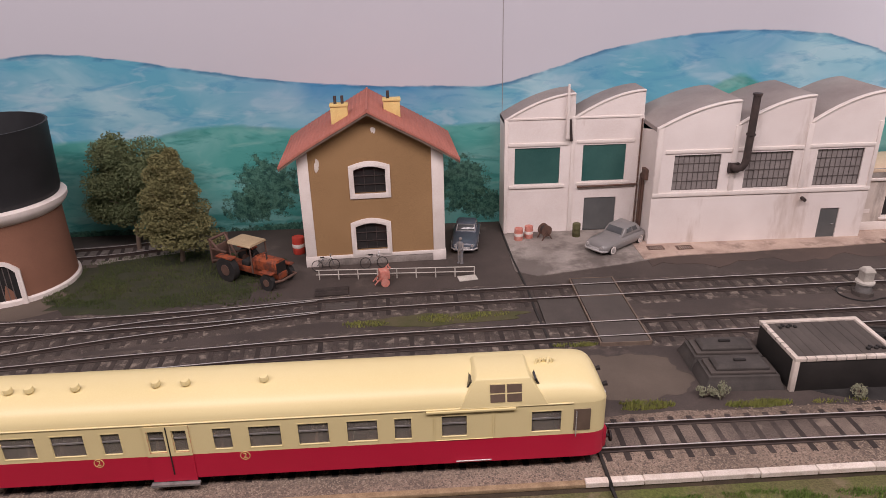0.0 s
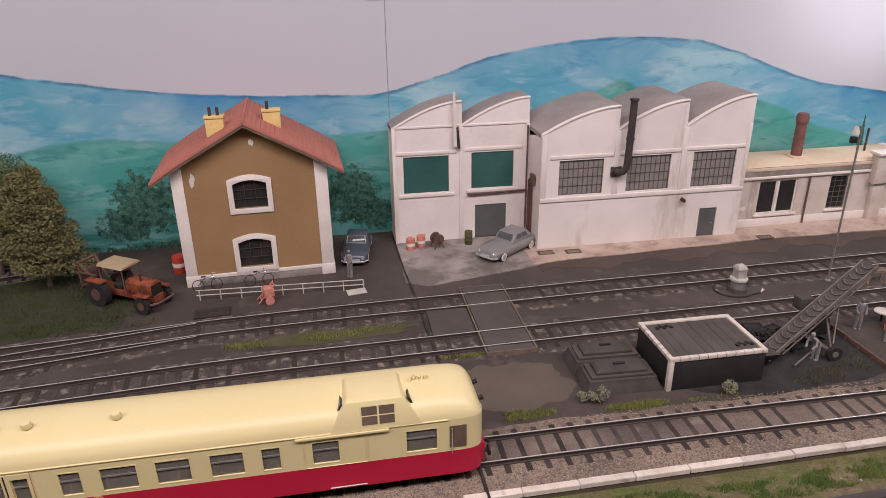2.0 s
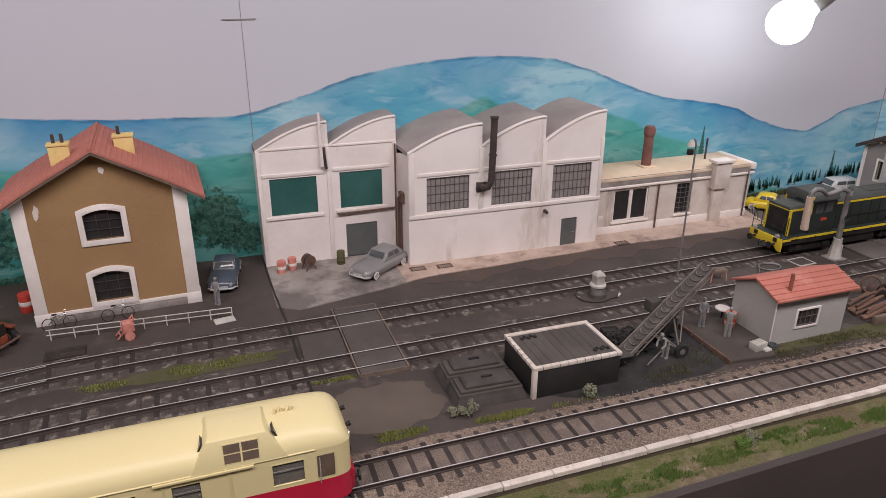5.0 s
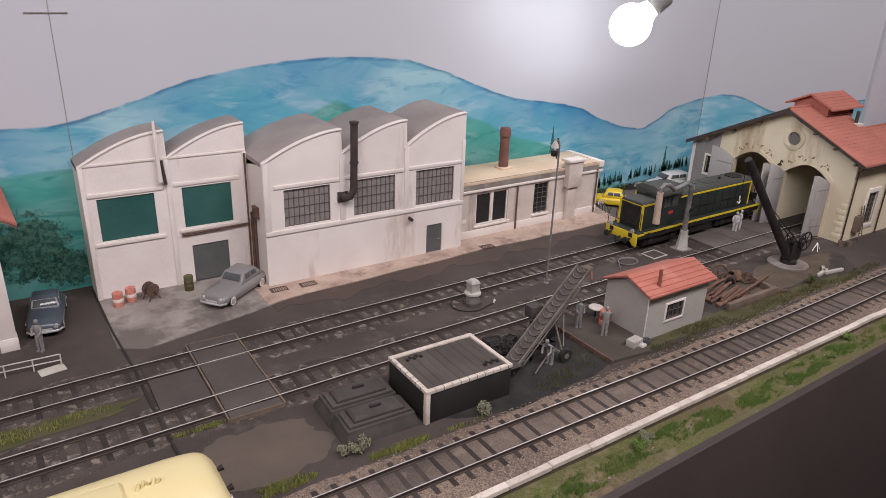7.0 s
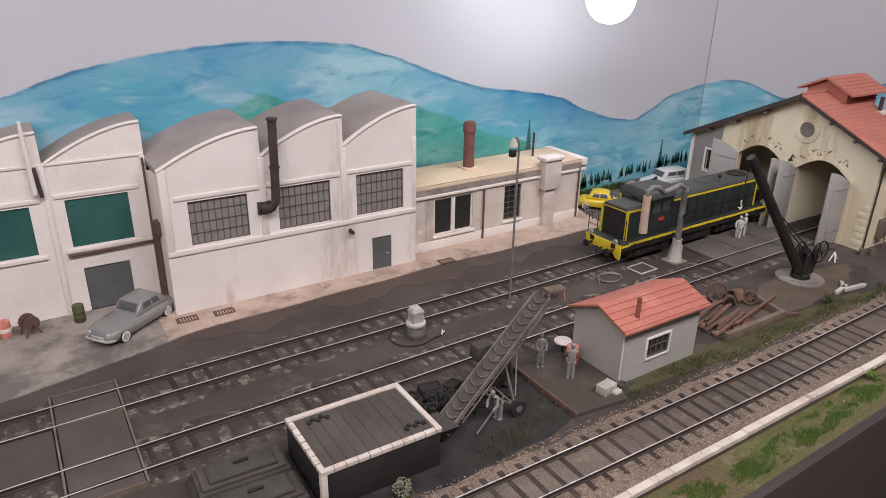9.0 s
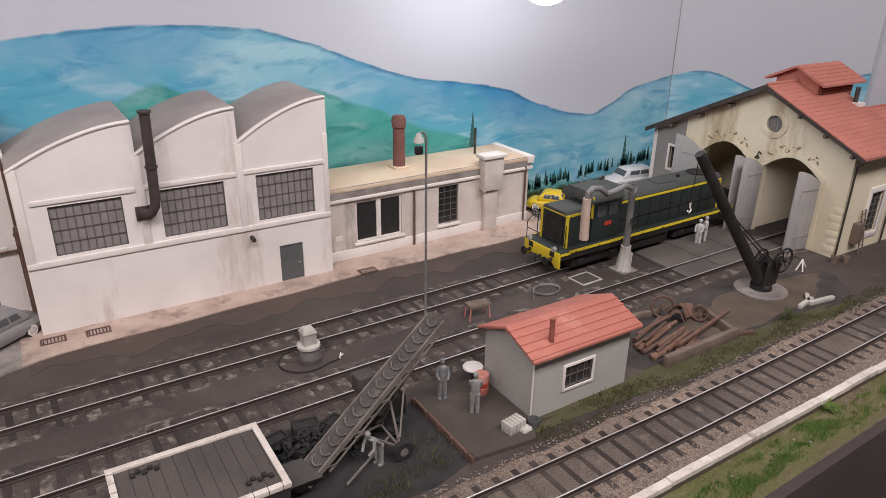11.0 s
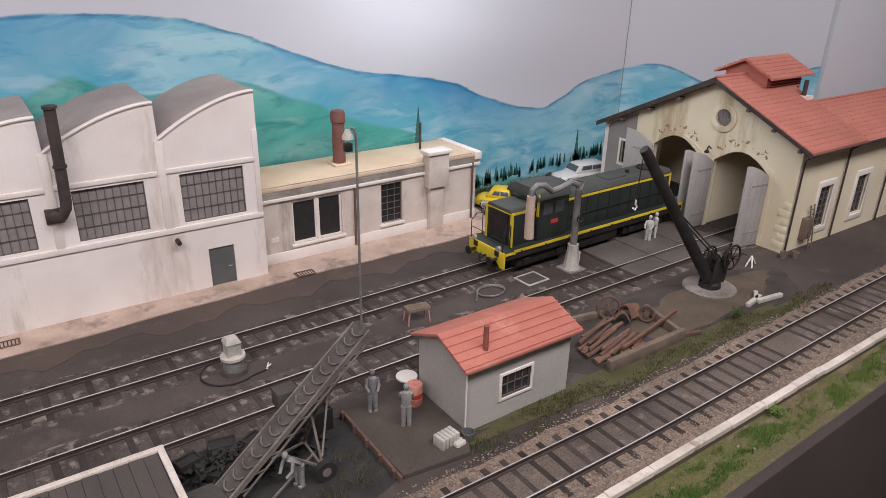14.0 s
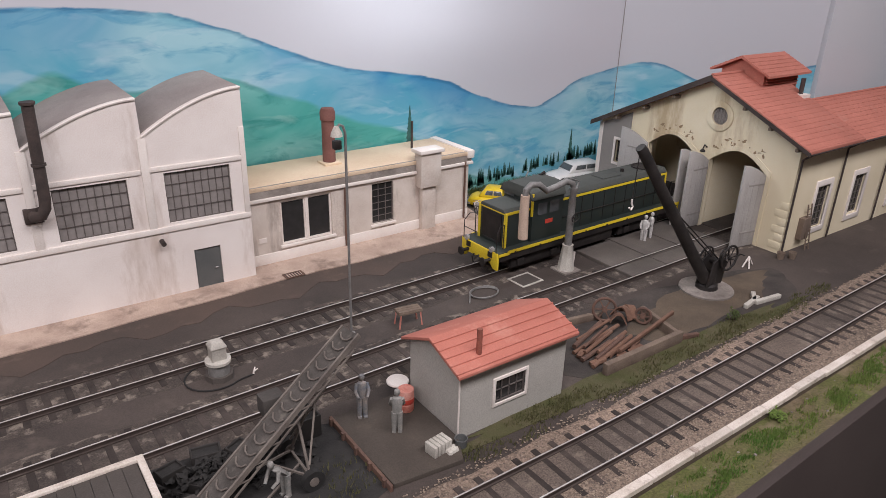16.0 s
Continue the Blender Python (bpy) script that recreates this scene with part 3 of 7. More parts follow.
sheet("ground_rusty", strip + [(1800, 1812), (1100, 1790)], -2.2, mat("reddish_asphalt", (0.1, 0.07, 0.057), (0.062, 0.048, 0.042), 9, 0.9, c3=(0.14, 0.098, 0.078), spots=0.56, patch=30, bump=0.3), "rusty brown asphalt beside the pavement", "ground")
sheet("ground_brown", blob(985, 1487, 60, 48, 60, 0.2, 3), -2.35, M["brownpatch"], "worn brown patch of ground", "ground")
sheet("ground_coal", blob(1270, 1490, 165, 62, 40, 0.12, 5), -2.3, M["coal"], "black coal-dusted ground by the loading pit", "ground")
sheet("ground_lawn", blob(410, 1775, 168, 90, 90, 0.3, 6), -2.1, M["mossdark"], "dark green lawn under the trees", "lawn", 2)
sheet("ground_yard", blob(1790, 1490, 190, 62, 40, 0.12, 8), -2.33, M["dirt"], "dark earthy yard before the engine shed", "ground")
sheet("ground_moss", blob(1690, 1446, 235, 15, 44, 0.25, 12), -1.9, M["moss"], "mossy brown strip beside the main track", "ground")
sheet("ground_moss_yard", blob(800, 1627, 95, 16, 36, 0.3, 14), -2.1, M["moss"], "mossy patch between the yard tracks", "ground")
sheet("ground_path", blob(1835, 1497, 130, 33, 44, 0.22, 15), -2.2, M["earth"], "worn brown path by the yard crane", "ground")
sheet("ground_forecourt", [(1778, 1806), (1850, 1772), (1960, 1764), (2030, 1768), (2040, 1946), (1778, 1946)], -2.15, mat("pale_asphalt", (0.13, 0.112, 0.1), (0.09, 0.077, 0.069), 10, 0.9, c3=(0.17, 0.145, 0.125), spots=0.58, patch=22, bump=0.3), "paler worn forecourt between annex and shed", "ground")
sheet("ground_tower", blob(205, 1765, 125, 110, 36, 0.08, 9), -2.3, M["brownpatch"], "brown earth round the water tower", "ground")

sheet("ground_shoulder", [(-300, 1322), (2580, 1360), (2580, 1385), (-300, 1352)], -1.75, M["ballast"], "buff ballast shoulder between track and kerb", "ballast")

# ---- tracks ----
GAUGE = 33.4


def polyline(points, step=18.0):
    """Points at even steps along a smooth line."""
    pts = [Vector((x, y)) for x, y in points]
    dense = []
    for i in range(len(pts) - 1):
        p0, p1, p2, p3 = pts[max(i - 1, 0)], pts[i], pts[i + 1], pts[min(i + 2, len(pts) - 1)]
        for k in range(40):
            t = k / 40
            dense.append(0.5 * ((2 * p1) + (p2 - p0) * t + (2 * p0 - 5 * p1 + 4 * p2 - p3) * t * t + (3 * p1 - p0 - 3 * p2 + p3) * t ** 3))
    dense.append(pts[-1])
    out, need = [dense[0]], step
    for a, c in zip(dense, dense[1:]):
        d = (c - a).length
        while d > 0 and need <= d:
            out.append(a + (c - a) * (need / d))
            need += step
        need -= d
    return out


SLEEPER = mesh_of("sleeper", Geo().box(-2.8, -29, -1.6, 2.8, 29, 0.0), M["sleeper"], bevel=0.3, seg=1)


def rail_geo(line, off, z0, wide_top=1.3):
    web, top = Geo(), Geo()
    prof = [(-1.6, 0), (1.6, 0), (1.6, 0.6), (0.4, 1.1), (0.4, 3.2), (0.85, 3.5), (0.85, 4.4), (-0.85, 4.4), (-0.85, 3.5), (-0.4, 3.2), (-0.4, 1.1), (-1.6, 0.6)]
    cap = [(-0.55, 4.3), (0.55, 4.3), (0.48, 4.75), (-0.48, 4.75)]
    r1, r2 = [], []
    for i, p in enumerate(line):
        d = (line[min(i + 1, len(line) - 1)] - line[max(i - 1, 0)]).normalized()
        nx, ny = -d.y, d.x
        c = (p.x + nx * off, p.y + ny * off)
        r1.append([(c[0] + nx * u, c[1] + ny * u, z0 + w) for u, w in prof])
        r2.append([(c[0] + nx * u, c[1] + ny * u, z0 + w) for u, w in cap])
    return web.rings(r1), top.rings(r2)


def track(label, points, z, pitch=18.0, bed=None, bedwidth=33, skip=(), rails=(-1, 1), inner=None):
    """z is the top of the sleepers."""
    ob = thing("railway_track", 0, 0, 0, 0, label, "railway track", "yard tracks")
    line = polyline(points, pitch)
    for s in rails:
        web, top = rail_geo(line, s * GAUGE / 2, z)
        web_ob = part("rail", web, M["rail"], ob, "rusty rail with a polished head")
        part("rail_head", top, M["railtop"], web_ob)
    if bed is not None:
        left, right = [], []
        for i, p in enumerate(line):
            d = (line[min(i + 1, len(line) - 1)] - line[max(i - 1, 0)]).normalized()
            w = bedwidth + 1.5 * math.sin(i * 0.9) + 1.2 * math.sin(i * 2.3)
            left.append([(p.x - d.y * (-w - 8), p.y + d.x * (-w - 8), GROUND - 0.3), (p.x - d.y * -w, p.y + d.x * -w, z - 0.5), (p.x - d.y * w, p.y + d.x * w, z - 0.5), (p.x - d.y * (w + 8), p.y + d.x * (w + 8), GROUND - 0.3)])
        part("ballast", Geo().rings(left, caps=False, closed=False), bed, ob, "ballast bed")
        if inner is not None:
            mid = [[(2 * 0 + (a[1][0] + a[2][0]) / 2 + (a[2][0] - a[1][0]) * f, (a[1][1] + a[2][1]) / 2 + (a[2][1] - a[1][1]) * f, z + dz) for f, dz in ((-0.27, -0.4), (-0.24, -0.12), (0.24, -0.12), (0.27, -0.4))] for a in left]
            part("ballast_infill", Geo().rings(mid, caps=False, closed=False), inner, ob, "dusty infill between the rails")
    rnd = random.Random(int(points[0][1]))
    for i, p in enumerate(line[:-1]):
        if any(a < p.x < c for a, c in skip):
            continue
        d = (line[i + 1] - p).normalized()
        s = new("sleeper", SLEEPER)
        s.parent = ob
        s.matrix_basis = pose(p.x * K, p.y * K, (z + rnd.uniform(-0.15, 0.1)) * K, 0, 0, math.degrees(math.atan2(d.y, d.x)) + rnd.uniform(-1.5, 1.5))
    return ob


track("main railway track on buff ballast with dark sleepers", [(-300, 1374), (400, 1381), (1000, 1388), (1450, 1386), (1650, 1387), (2040, 1397), (2550, 1405)], -1.4, 18.4, M["ballast"], 31, inner=M["infill"])
track("yard track through the crossing to the engine shed", [(-300, 1458), (310, 1533), (490, 1552), (690, 1569), (850, 1575), (1035, 1580), (1320, 1586), (1500, 1590), (2000, 1598), (2400, 1598)], -1.5, 17.5, M["darkballast"], 30, skip=((972, 1035), (1800, 2400)))
track("yard track along the factory to the engine shed", [(-300, 1622), (255, 1635), (372, 1640), (513, 1650), (665, 1667), (845, 1676), (1000, 1680), (1170, 1685), (1320, 1687), (1615, 1693), (2000, 1704), (2400, 1708)], -1.5, 17.5, M["darkballast"], 30, skip=((972, 1035), (1800, 2400)))
track("diverging yard track that joins the factory track", [(-300, 1470), (150, 1560), (296, 1592), (415, 1621), (524, 1641), (600, 1655), (660, 1665)], -1.55, 17.5, M["darkballast"], 28, skip=((520, 700),))
track("old track behind the water tower", [(-100, 1840), (245, 1866), (340, 1880), (420, 1905)], -1.2, 17.5, M["concrete"], 30)


# ---- buildings ----
def sash(parent, u0, v0, u1, v1, cols, rows_, w, to, frame_mat, pane_mat, bar=0.9, edge=1.6, rise=0.0):
    """A glazed window: frame, bars and pane, its outer face at depth w."""
    win = part("window", Geo().plate([rect(u0, v0, u1, v1), rect(u0 + edge, v0 + edge, u1 - edge, v1 - edge)], w, w + 2.2, to), frame_mat, parent)
    part("pane", Geo().plate([rect(u0 + 0.4, v0 + 0.4, u1 - 0.4, v1 - 0.4)], w + 1.5, w + 2.0, to), pane_mat, win)
    for k in range(1, cols):
        u = u0 + (u1 - u0) * k / cols
        part("glazing_bar", Geo().plate([rect(u - bar / 2, v0 + 1, u + bar / 2, v1 - 1)], w + 0.5, w + 1.6, to), frame_mat, win)
    for k in range(1, rows_):
        v = v0 + (v1 - v0) * k / rows_
        part("glazing_bar", Geo().plate([rect(u0 + 1, v - bar / 2, u1 - 1, v + bar / 2)], w + 0.5, w + 1.6, to), frame_mat, win)
    return win


def saw_profile(bays, z0, n=10):
    """The curved saw-tooth top of a facade, from right to left."""
    top = []
    for (a, c, lo, hi) in bays:
        top += [(a + (c - a) * k / n, lo + (hi - lo) * (1 - (1 - k / n) ** 1.75)) for k in range(n + 1)]
    return [(bays[0][0], z0), (bays[-1][1], z0)] + list(reversed(top))


def saw_roof(bays, y0, y1, lift=0.8, n=10):
    g = Geo()
    for (a, c, lo, hi) in bays:
        prof = [(a + (c - a) * k / n, lo + (hi - lo) * (1 - (1 - k / n) ** 1.75)) for k in range(n + 1)]
        g.plate([prof + [(c, lo - 6), (a, lo - 6)]], y0, y1, facing_y)
    return g


# workshop with two bays
shop = thing("workshop_building", 0, 0, 0, 0, "white rendered two-bay workshop with saw-tooth roof and teal shutters", "factory")
bays1 = [(907, 1012, 178, 216), (1012.5, 1116, 180, 218)]
holes = [rect(923, 78, 992, 135), rect(1027, 80, 1093, 137), rect(1033, -1.5, 1083, 53)]
front = part("wall", Geo().plate([saw_profile(bays1, -3)] + holes, 1895, 1901, facing_y), M["white"], shop)
part("side_wall", Geo().box(907, 1901, -3, 913, 1950, 176), M["white"], shop)
for bay in bays1:
    part("roof", saw_roof([bay], 1901, 1950), M["roofgrey"], shop, "curved grey-brown roof bay")
for u0, v0, u1, v1 in ((923, 78, 992, 135), (1027, 80, 1093, 137)):
    part("shutter", Geo().box(u0, 1897, v0, u1, 1899, v1), M["tealpane"], shop, "dark teal window blind")
    part("window_sill", Geo().box(u0 - 8, 1892.5, v0 - 6, u1 + 8, 1896, v0 - 1.5), M["whitetrim"], shop, bevel=0.4)
    part("lintel_band", Geo().box(u0 - 10, 1893.3, v1 + 3, u1 + 12, 1896, v1 + 8), M["whitetrim"], shop, bevel=0.4)
part("door", Geo().box(1033, 1897, -1.5, 1083, 1899, 53), M["greydoor"], shop, "plain grey workshop door")
for a, c, lo, hi in bays1:
    rim = [(a + (c - a) * k / 12, lo + (hi - lo) * (1 - (1 - k / 12) ** 1.75)) for k in range(13)]
    part("coping", Geo().tube([(u, 1894.6, v - 1) for u, v in rim], 1.5, 6), M["whitetrim"], shop)
part("band", Geo().box(908, 1893.6, 178, 1116, 1896, 181), M["whitetrim"], shop, bevel=0.3)
for u in (907, 1008, 1111):
    part("pilaster", Geo().box(u, 1893, -2, u + 5.5, 1896, 178), M["whitetrim"], shop, bevel=0.3)
part("drain_pipe", Geo().tube([(1020, 1891, 72), (1112, 1891, 74), (1114, 1891, 74)], 1.5), M["rust"], shop, "rusty horizontal pipe")
part("stack_pipe", Geo().tube([(1001, 1889, 150), (1000, 1889, 212), (1000, 1889, 230)], 3.0, 8, 1.6), M["whitetrim"], shop, "pale pointed flue on the facade")
part("stack_pipe", Geo().tube([(1007, 1889, 146), (1004, 1889, 178)], 2.2), M["darkpipe"], shop, "dark short flue")
part("downpipe", Geo().tube([(1113, 1891, -1), (1113, 1891, 176)], 1.3), M["rust"], shop)

# factory with three bays
plant = thing("factory_building", 0, 0, 0, 0, "white rendered three-bay factory with curved saw-tooth roof", "factory")
bays2 = [(1116, 1231, 175, 212), (1231.5, 1336, 178, 216), (1336.5, 1441, 178, 219)]
wins2 = [(1144, 82, 1212, 135), (1249, 82, 1317, 136), (1353, 82, 1422, 137)]
holes = [rect(*w) for w in wins2] + [rect(1374, -1.5, 1403, 46)]
part("wall", Geo().plate([saw_profile(bays2, -3)] + holes, 1829, 1835, facing_y), M["white"], plant)
part("side_wall", Geo().plate([[(1835.2, -3), (1895, -3), (1895, 160), (1835.2, 172)]], 1116.3, 1121, facing_x), M["white"], plant)
part("side_wall", Geo().box(1436, 1835, -3, 1441, 1950, 176), M["white"], plant)
for bay in bays2:
    part("roof", saw_roof([bay], 1835, 1950), M["roofgrey"], plant, "curved grey-brown roof bay")
for k, w in enumerate(wins2):
    sash(plant, *w, 9, 4, 1831, facing_y, M["winframe"], M["pane"], 0.8, 1.0)
    part("lintel_band", Geo().box(w[0] - 14, 1827.4, w[3] + 3, w[2] + 14, 1830, w[3] + 8), M["whitetrim"], plant, bevel=0.4)
part("sill_band", Geo().box(1116, 1827, 73, 1441, 1830, 79), M["whitetrim"], plant, bevel=0.4)
for u in (1116.5, 1227, 1332, 1435):
    part("pilaster", Geo().box(u, 1827.6, 79, u + 8 if u != 1435 else u + 6, 1830, 176), M["whitetrim"], plant, bevel=0.3)
for a, c, lo, hi in bays2:
    rim = [(a + (c - a) * k / 12, lo + (hi - lo) * (1 - (1 - k / 12) ** 1.75)) for k in range(13)]
    part("coping", Geo().tube([(u, 1828.6, v - 1) for u, v in rim], 1.6, 6), M["whitetrim"], plant)
door = part("door", Geo().box(1374, 1831, -1.5, 1403, 1833, 46), M["greydoor"], plant, "plain grey steel door")
part("door_handle", Geo().tube([(1399, 1830, 20), (1395, 1830, 20)], 0.7), M["chrome"], door)
flue = part("flue_pipe", Geo().tube([(1231, 1829, 115), (1231, 1820, 115), (1237, 1816, 117), (1241, 1815, 124), (1242, 1815, 132), (1243, 1815, 166), (1244, 1815, 222)], 5.2, 12), M["darkpipe"], plant, "sooty bent exhaust flue")
part("flue_cap", Geo().lathe([(0, 221), (6.6, 221), (6.6, 223.4), (0, 223.4)], 1244, 1815), M["darkpipe"], flue)
part("flue_ring", Geo().lathe([(5, 165), (6.4, 165), (6.4, 167), (5, 167)], 1243, 1815), M["darkpipe"], flue)
part("flue_box", Geo().box(1223, 1826, 107, 1239, 1830, 122), M["darkpipe"], plant, bevel=0.4)
part("spout", Geo().tube([(1342, 1829, 64), (1342, 1820, 63)], 2.6, 10), M["darkpipe"], plant, "short dark outlet pipe")
part("downpipe", Geo().tube([(1113, 1874, -1), (1113, 1874, 95), (1112, 1860, 102)], 2.4), M["rust"], plant, "rusty bent pipe on the side wall")
part("downpipe", Geo().tube([(1114, 1866, -1), (1114, 1866, 100)], 1.8), M["rust"], plant, "rusty pipe on the side wall")
part("pipe_box", Geo().box(1111, 1852, 92, 1116.5, 1868, 108), M["rust"], plant, bevel=0.5)

# low annex
annex = thing("annex_building", 0, 0, 0, 0.9, "weathered low annex with flat sandy roof", "annex")
AY = 1829.5
holes = [rect(1486, 19, 1554, 75), rect(1613, 20, 1646, 75)]
part("wall", Geo().plate([rect(1442, -3, 1772, 92)] + holes, AY, AY + 6, facing_y), M["annexwall"], annex)
part("side_wall", Geo().box(1766, AY + 6, -3, 1772, 1919, 92), M["annexwall"], annex)
part("plinth", Geo().box(1442, AY - 1.6, -3, 1772, AY + 1, 12), M["whitetrim"], annex, bevel=0.4)
part("roof", Geo().box(1442, AY - 2, 92, 1774, 1919, 97), M["annexroof"], annex, "flat sand-coloured roof", bevel=0.4)
part("cornice", Geo().box(1442, AY - 3.5, 79, 1778, AY + 1, 83), M["whitetrim"], annex, bevel=0.5)
part("fascia_band", Geo().box(1442, AY - 1.5, 83, 1776, AY + 1, 97.5), M["concrete"], annex, bevel=0.3)
part("parapet", Geo().box(1768, AY - 4, 88, 1779, 1919, 99), M["whitetrim"], annex, bevel=0.4)
sash(annex, 1486, 19, 1519, 75, 1, 1, AY + 2, facing_y, M["whitetrim"], M["darkpane"], 1, 2.2)
sash(annex, 1521, 19, 1554, 75, 1, 1, AY + 2, facing_y, M["whitetrim"], M["darkpane"], 1, 2.2)
part("mullion", Geo().box(1518.5, AY + 1, 19, 1521.5, AY + 5, 75), M["whitetrim"], annex)
sash(annex, 1613, 20, 1646, 75, 3, 6, AY + 2, facing_y, M["winframe"], M["darkpane"], 0.7, 1.2)
for u0, u1 in ((1483, 1558), (1610, 1649)):
    part("window_sill", Geo().box(u0, AY - 3, 15.5, u1, AY + 1, 19), M["whitetrim"], annex, bevel=0.4)
pil = part("buttress", Geo().box(1687, AY - 9, -3, 1709, AY, 62), M["annexwall"], annex, "weathered chimney breast", bevel=0.5)
part("buttress_head", Geo().box(1681, AY - 14, 61, 1714, AY + 2, 108), M["annexwall"], pil, bevel=0.6)
part("buttress_cap", Geo().box(1678, AY - 17, 108, 1717, AY + 6, 113), M["whitetrim"], pil, bevel=0.6)
part("downpipe", Geo().tube([(1572, AY - 3, 0), (1572, AY - 3, 79)], 1.6), M["rust"], annex)
part("downpipe", Geo().tube([(1764, AY - 3, 0), (1764, AY - 3, 84)], 1.5), M["rust"], annex)
stk = part("round_chimney", Geo().lathe([(9, 97), (8.6, 100), (8.2, 153), (9.8, 154), (10, 164), (8, 169), (3, 170), (0, 170)], 1578, 1878, 20), M["brickpipe"], annex, "red-brown round smoke stack")
part("stack_base", Geo().box(1566, 1866, 97, 1590, 1890, 100), M["annexroof"], stk, bevel=0.5)
part("thin_flue", Geo().tube([(1712, 1885, 97), (1712, 1885, 136)], 1.8), M["darkpipe"], annex)
part("notice", Geo().box(1456, AY - 0.8, 27, 1466, AY + 1, 33), M["whitetrim"], annex)

annex.matrix_world = pose(1.45, 1.852, 0, 0, 0, 0.9) @ pose(-1.45, -AY * K, 0)

# station house
house = thing("station_house", 0, 0, 0, 0, "ochre two-storey house with white quoins and red tiled roof", "house")
HY = 1792
win_up, win_dn = (690.5, 104, 735.5, 138), (688, 19, 733, 55)
gable = [(614, -3), (818, -3), (818, 160), (715, 213), (614, 160)]
part("wall", Geo().plate([gable, arch(*win_up, 5), arch(*win_dn, 5)], HY, HY + 6, facing_y), M["ochre"], house)
for u0, u1 in ((614, 620), (812, 818)):
    part("side_wall", Geo().box(u0, HY + 6, -3, u1, 1945, 163), M["ochre"], house)
part("rear_wall", Geo().plate([gable], 1939, 1945, facing_y), M["ochre"], house)
for u0, u1 in ((612.5, 628), (802, 819.5)):
    part("quoin", Geo().box(u0, HY - 1.5, 13, u1, HY + 14, 166), M["whitetrim"], house, "white corner pilaster", bevel=0.4)
    part("quoin_base", Geo().box(u0 - 1, HY - 2, -3, u1 + 1, HY + 15, 13), M["whitetrim"], house, bevel=0.4)
part("plinth", Geo().box(628, HY - 1.2, -3, 802, HY + 2, 8), M["concrete"], house, bevel=0.3)
part("plinth_band", Geo().box(628, HY - 1.8, 8, 802, HY + 2, 13), M["whitetrim"], house, bevel=0.3)
for w, low in ((win_up, 7), (win_dn, 10)):
    out = arch(w[0] - 7, w[1] - low, w[2] + 7, w[3] + 6, 6.5)
    s = part("window_surround", Geo().plate([out, arch(*w, 5)], HY - 1.8, HY + 1, facing_y), M["whitetrim"], house, "white arched window surround", bevel=0.3)
    part("pane", Geo().plate([arch(*w, 5)], HY + 4.4, HY + 5, facing_y), M["darkpane"], s)
    for f in (0.33, 0.66):
        v = w[1] + (w[3] + 3 - w[1]) * f
        part("glazing_bar", Geo().box(w[0], HY + 3, v - 0.4, w[2], HY + 4.3, v + 0.4), M["darkpipe"], s)
    for f in (0.33, 0.66):
        u = w[0] + (w[2] - w[0]) * f
        part("glazing_bar", Geo().box(u - 0.4, HY + 3, w[1], u + 0.4, HY + 4.3, w[3] + 3), M["darkpipe"], s)
for s in (-1, 1):
    run = [(715 + s * 127 * f, 223 - 62 * f - 9 * f * (1 - 0.35 * math.sin(math.pi * f))) for f in (0, 0.2, 0.4, 0.6, 0.75, 0.88, 1.0)]
    r = part("roof_slope", Geo().plate([run + [(u, v - 3.6) for u, v in reversed(run)]], HY - 16, 1948, facing_y), M["tilered"], house, "red tiled roof slope", bevel=0.3)
    for k in range(22):
        f = (k + 0.5) / 22
        u, v = 715 + s * 127 * f, 223 - 62 * f - 9 * f * (1 - 0.35 * math.sin(math.pi * f))
        part("tile_course", Geo().box(min(u, u + s * 1.4), HY - 16.2, v - 0.4, max(u, u + s * 1.4), 1948, v + 0.25), M["tilered"], r)
    part("barge_board", Geo().plate([[(u, v - 3.4) for u, v in run] + [(u, v - 7) for u, v in reversed(run)]], HY - 15, HY - 13, facing_y), M["timber"], house)
part("ridge_tile", Geo().tube([(715, HY - 16, 222.6), (715, 1948, 222.6)], 2.0), M["tilered"], house)
for x, y, pots in ((676, 1826, 2), (751, 1850, 1)):
    c = part("chimney", Geo().box(x - 12, y - 8, 180, x + 12, y + 8, 223), M["chimney"], house, "yellow rendered chimney", bevel=0.4)
    part("chimney_cap", Geo().box(x - 13.2, y - 9.2, 220.5, x + 13.2, y + 9.2, 223.5), M["chimney"], c, bevel=0.5)
    for k in range(pots):
        part("chimney_pot", Geo().lathe([(2.2, 223), (2.0, 234), (0, 234)], x - 5 + 10 * k, y, 10), M["darkpipe"], c)
part("wall_ornament", Geo().plate([blob(640, 147, 3.4, 9, 20, 0.3, 2)], HY - 0.8, HY + 1, facing_y), M["kerb"], house, "faded plaster ornament")
part("wall_ornament", Geo().plate([blob(722, 193, 3, 5, 16, 0.4, 7)], HY - 0.6, HY + 1, facing_y), M["whitetrim"], house)

house.matrix_world = pose(0.613, 1.797, 0, 0, 0, 3.0) @ Matrix.Diagonal((0.965, 1, 1, 1)) @ pose(-0.614, -HY * K, 0)

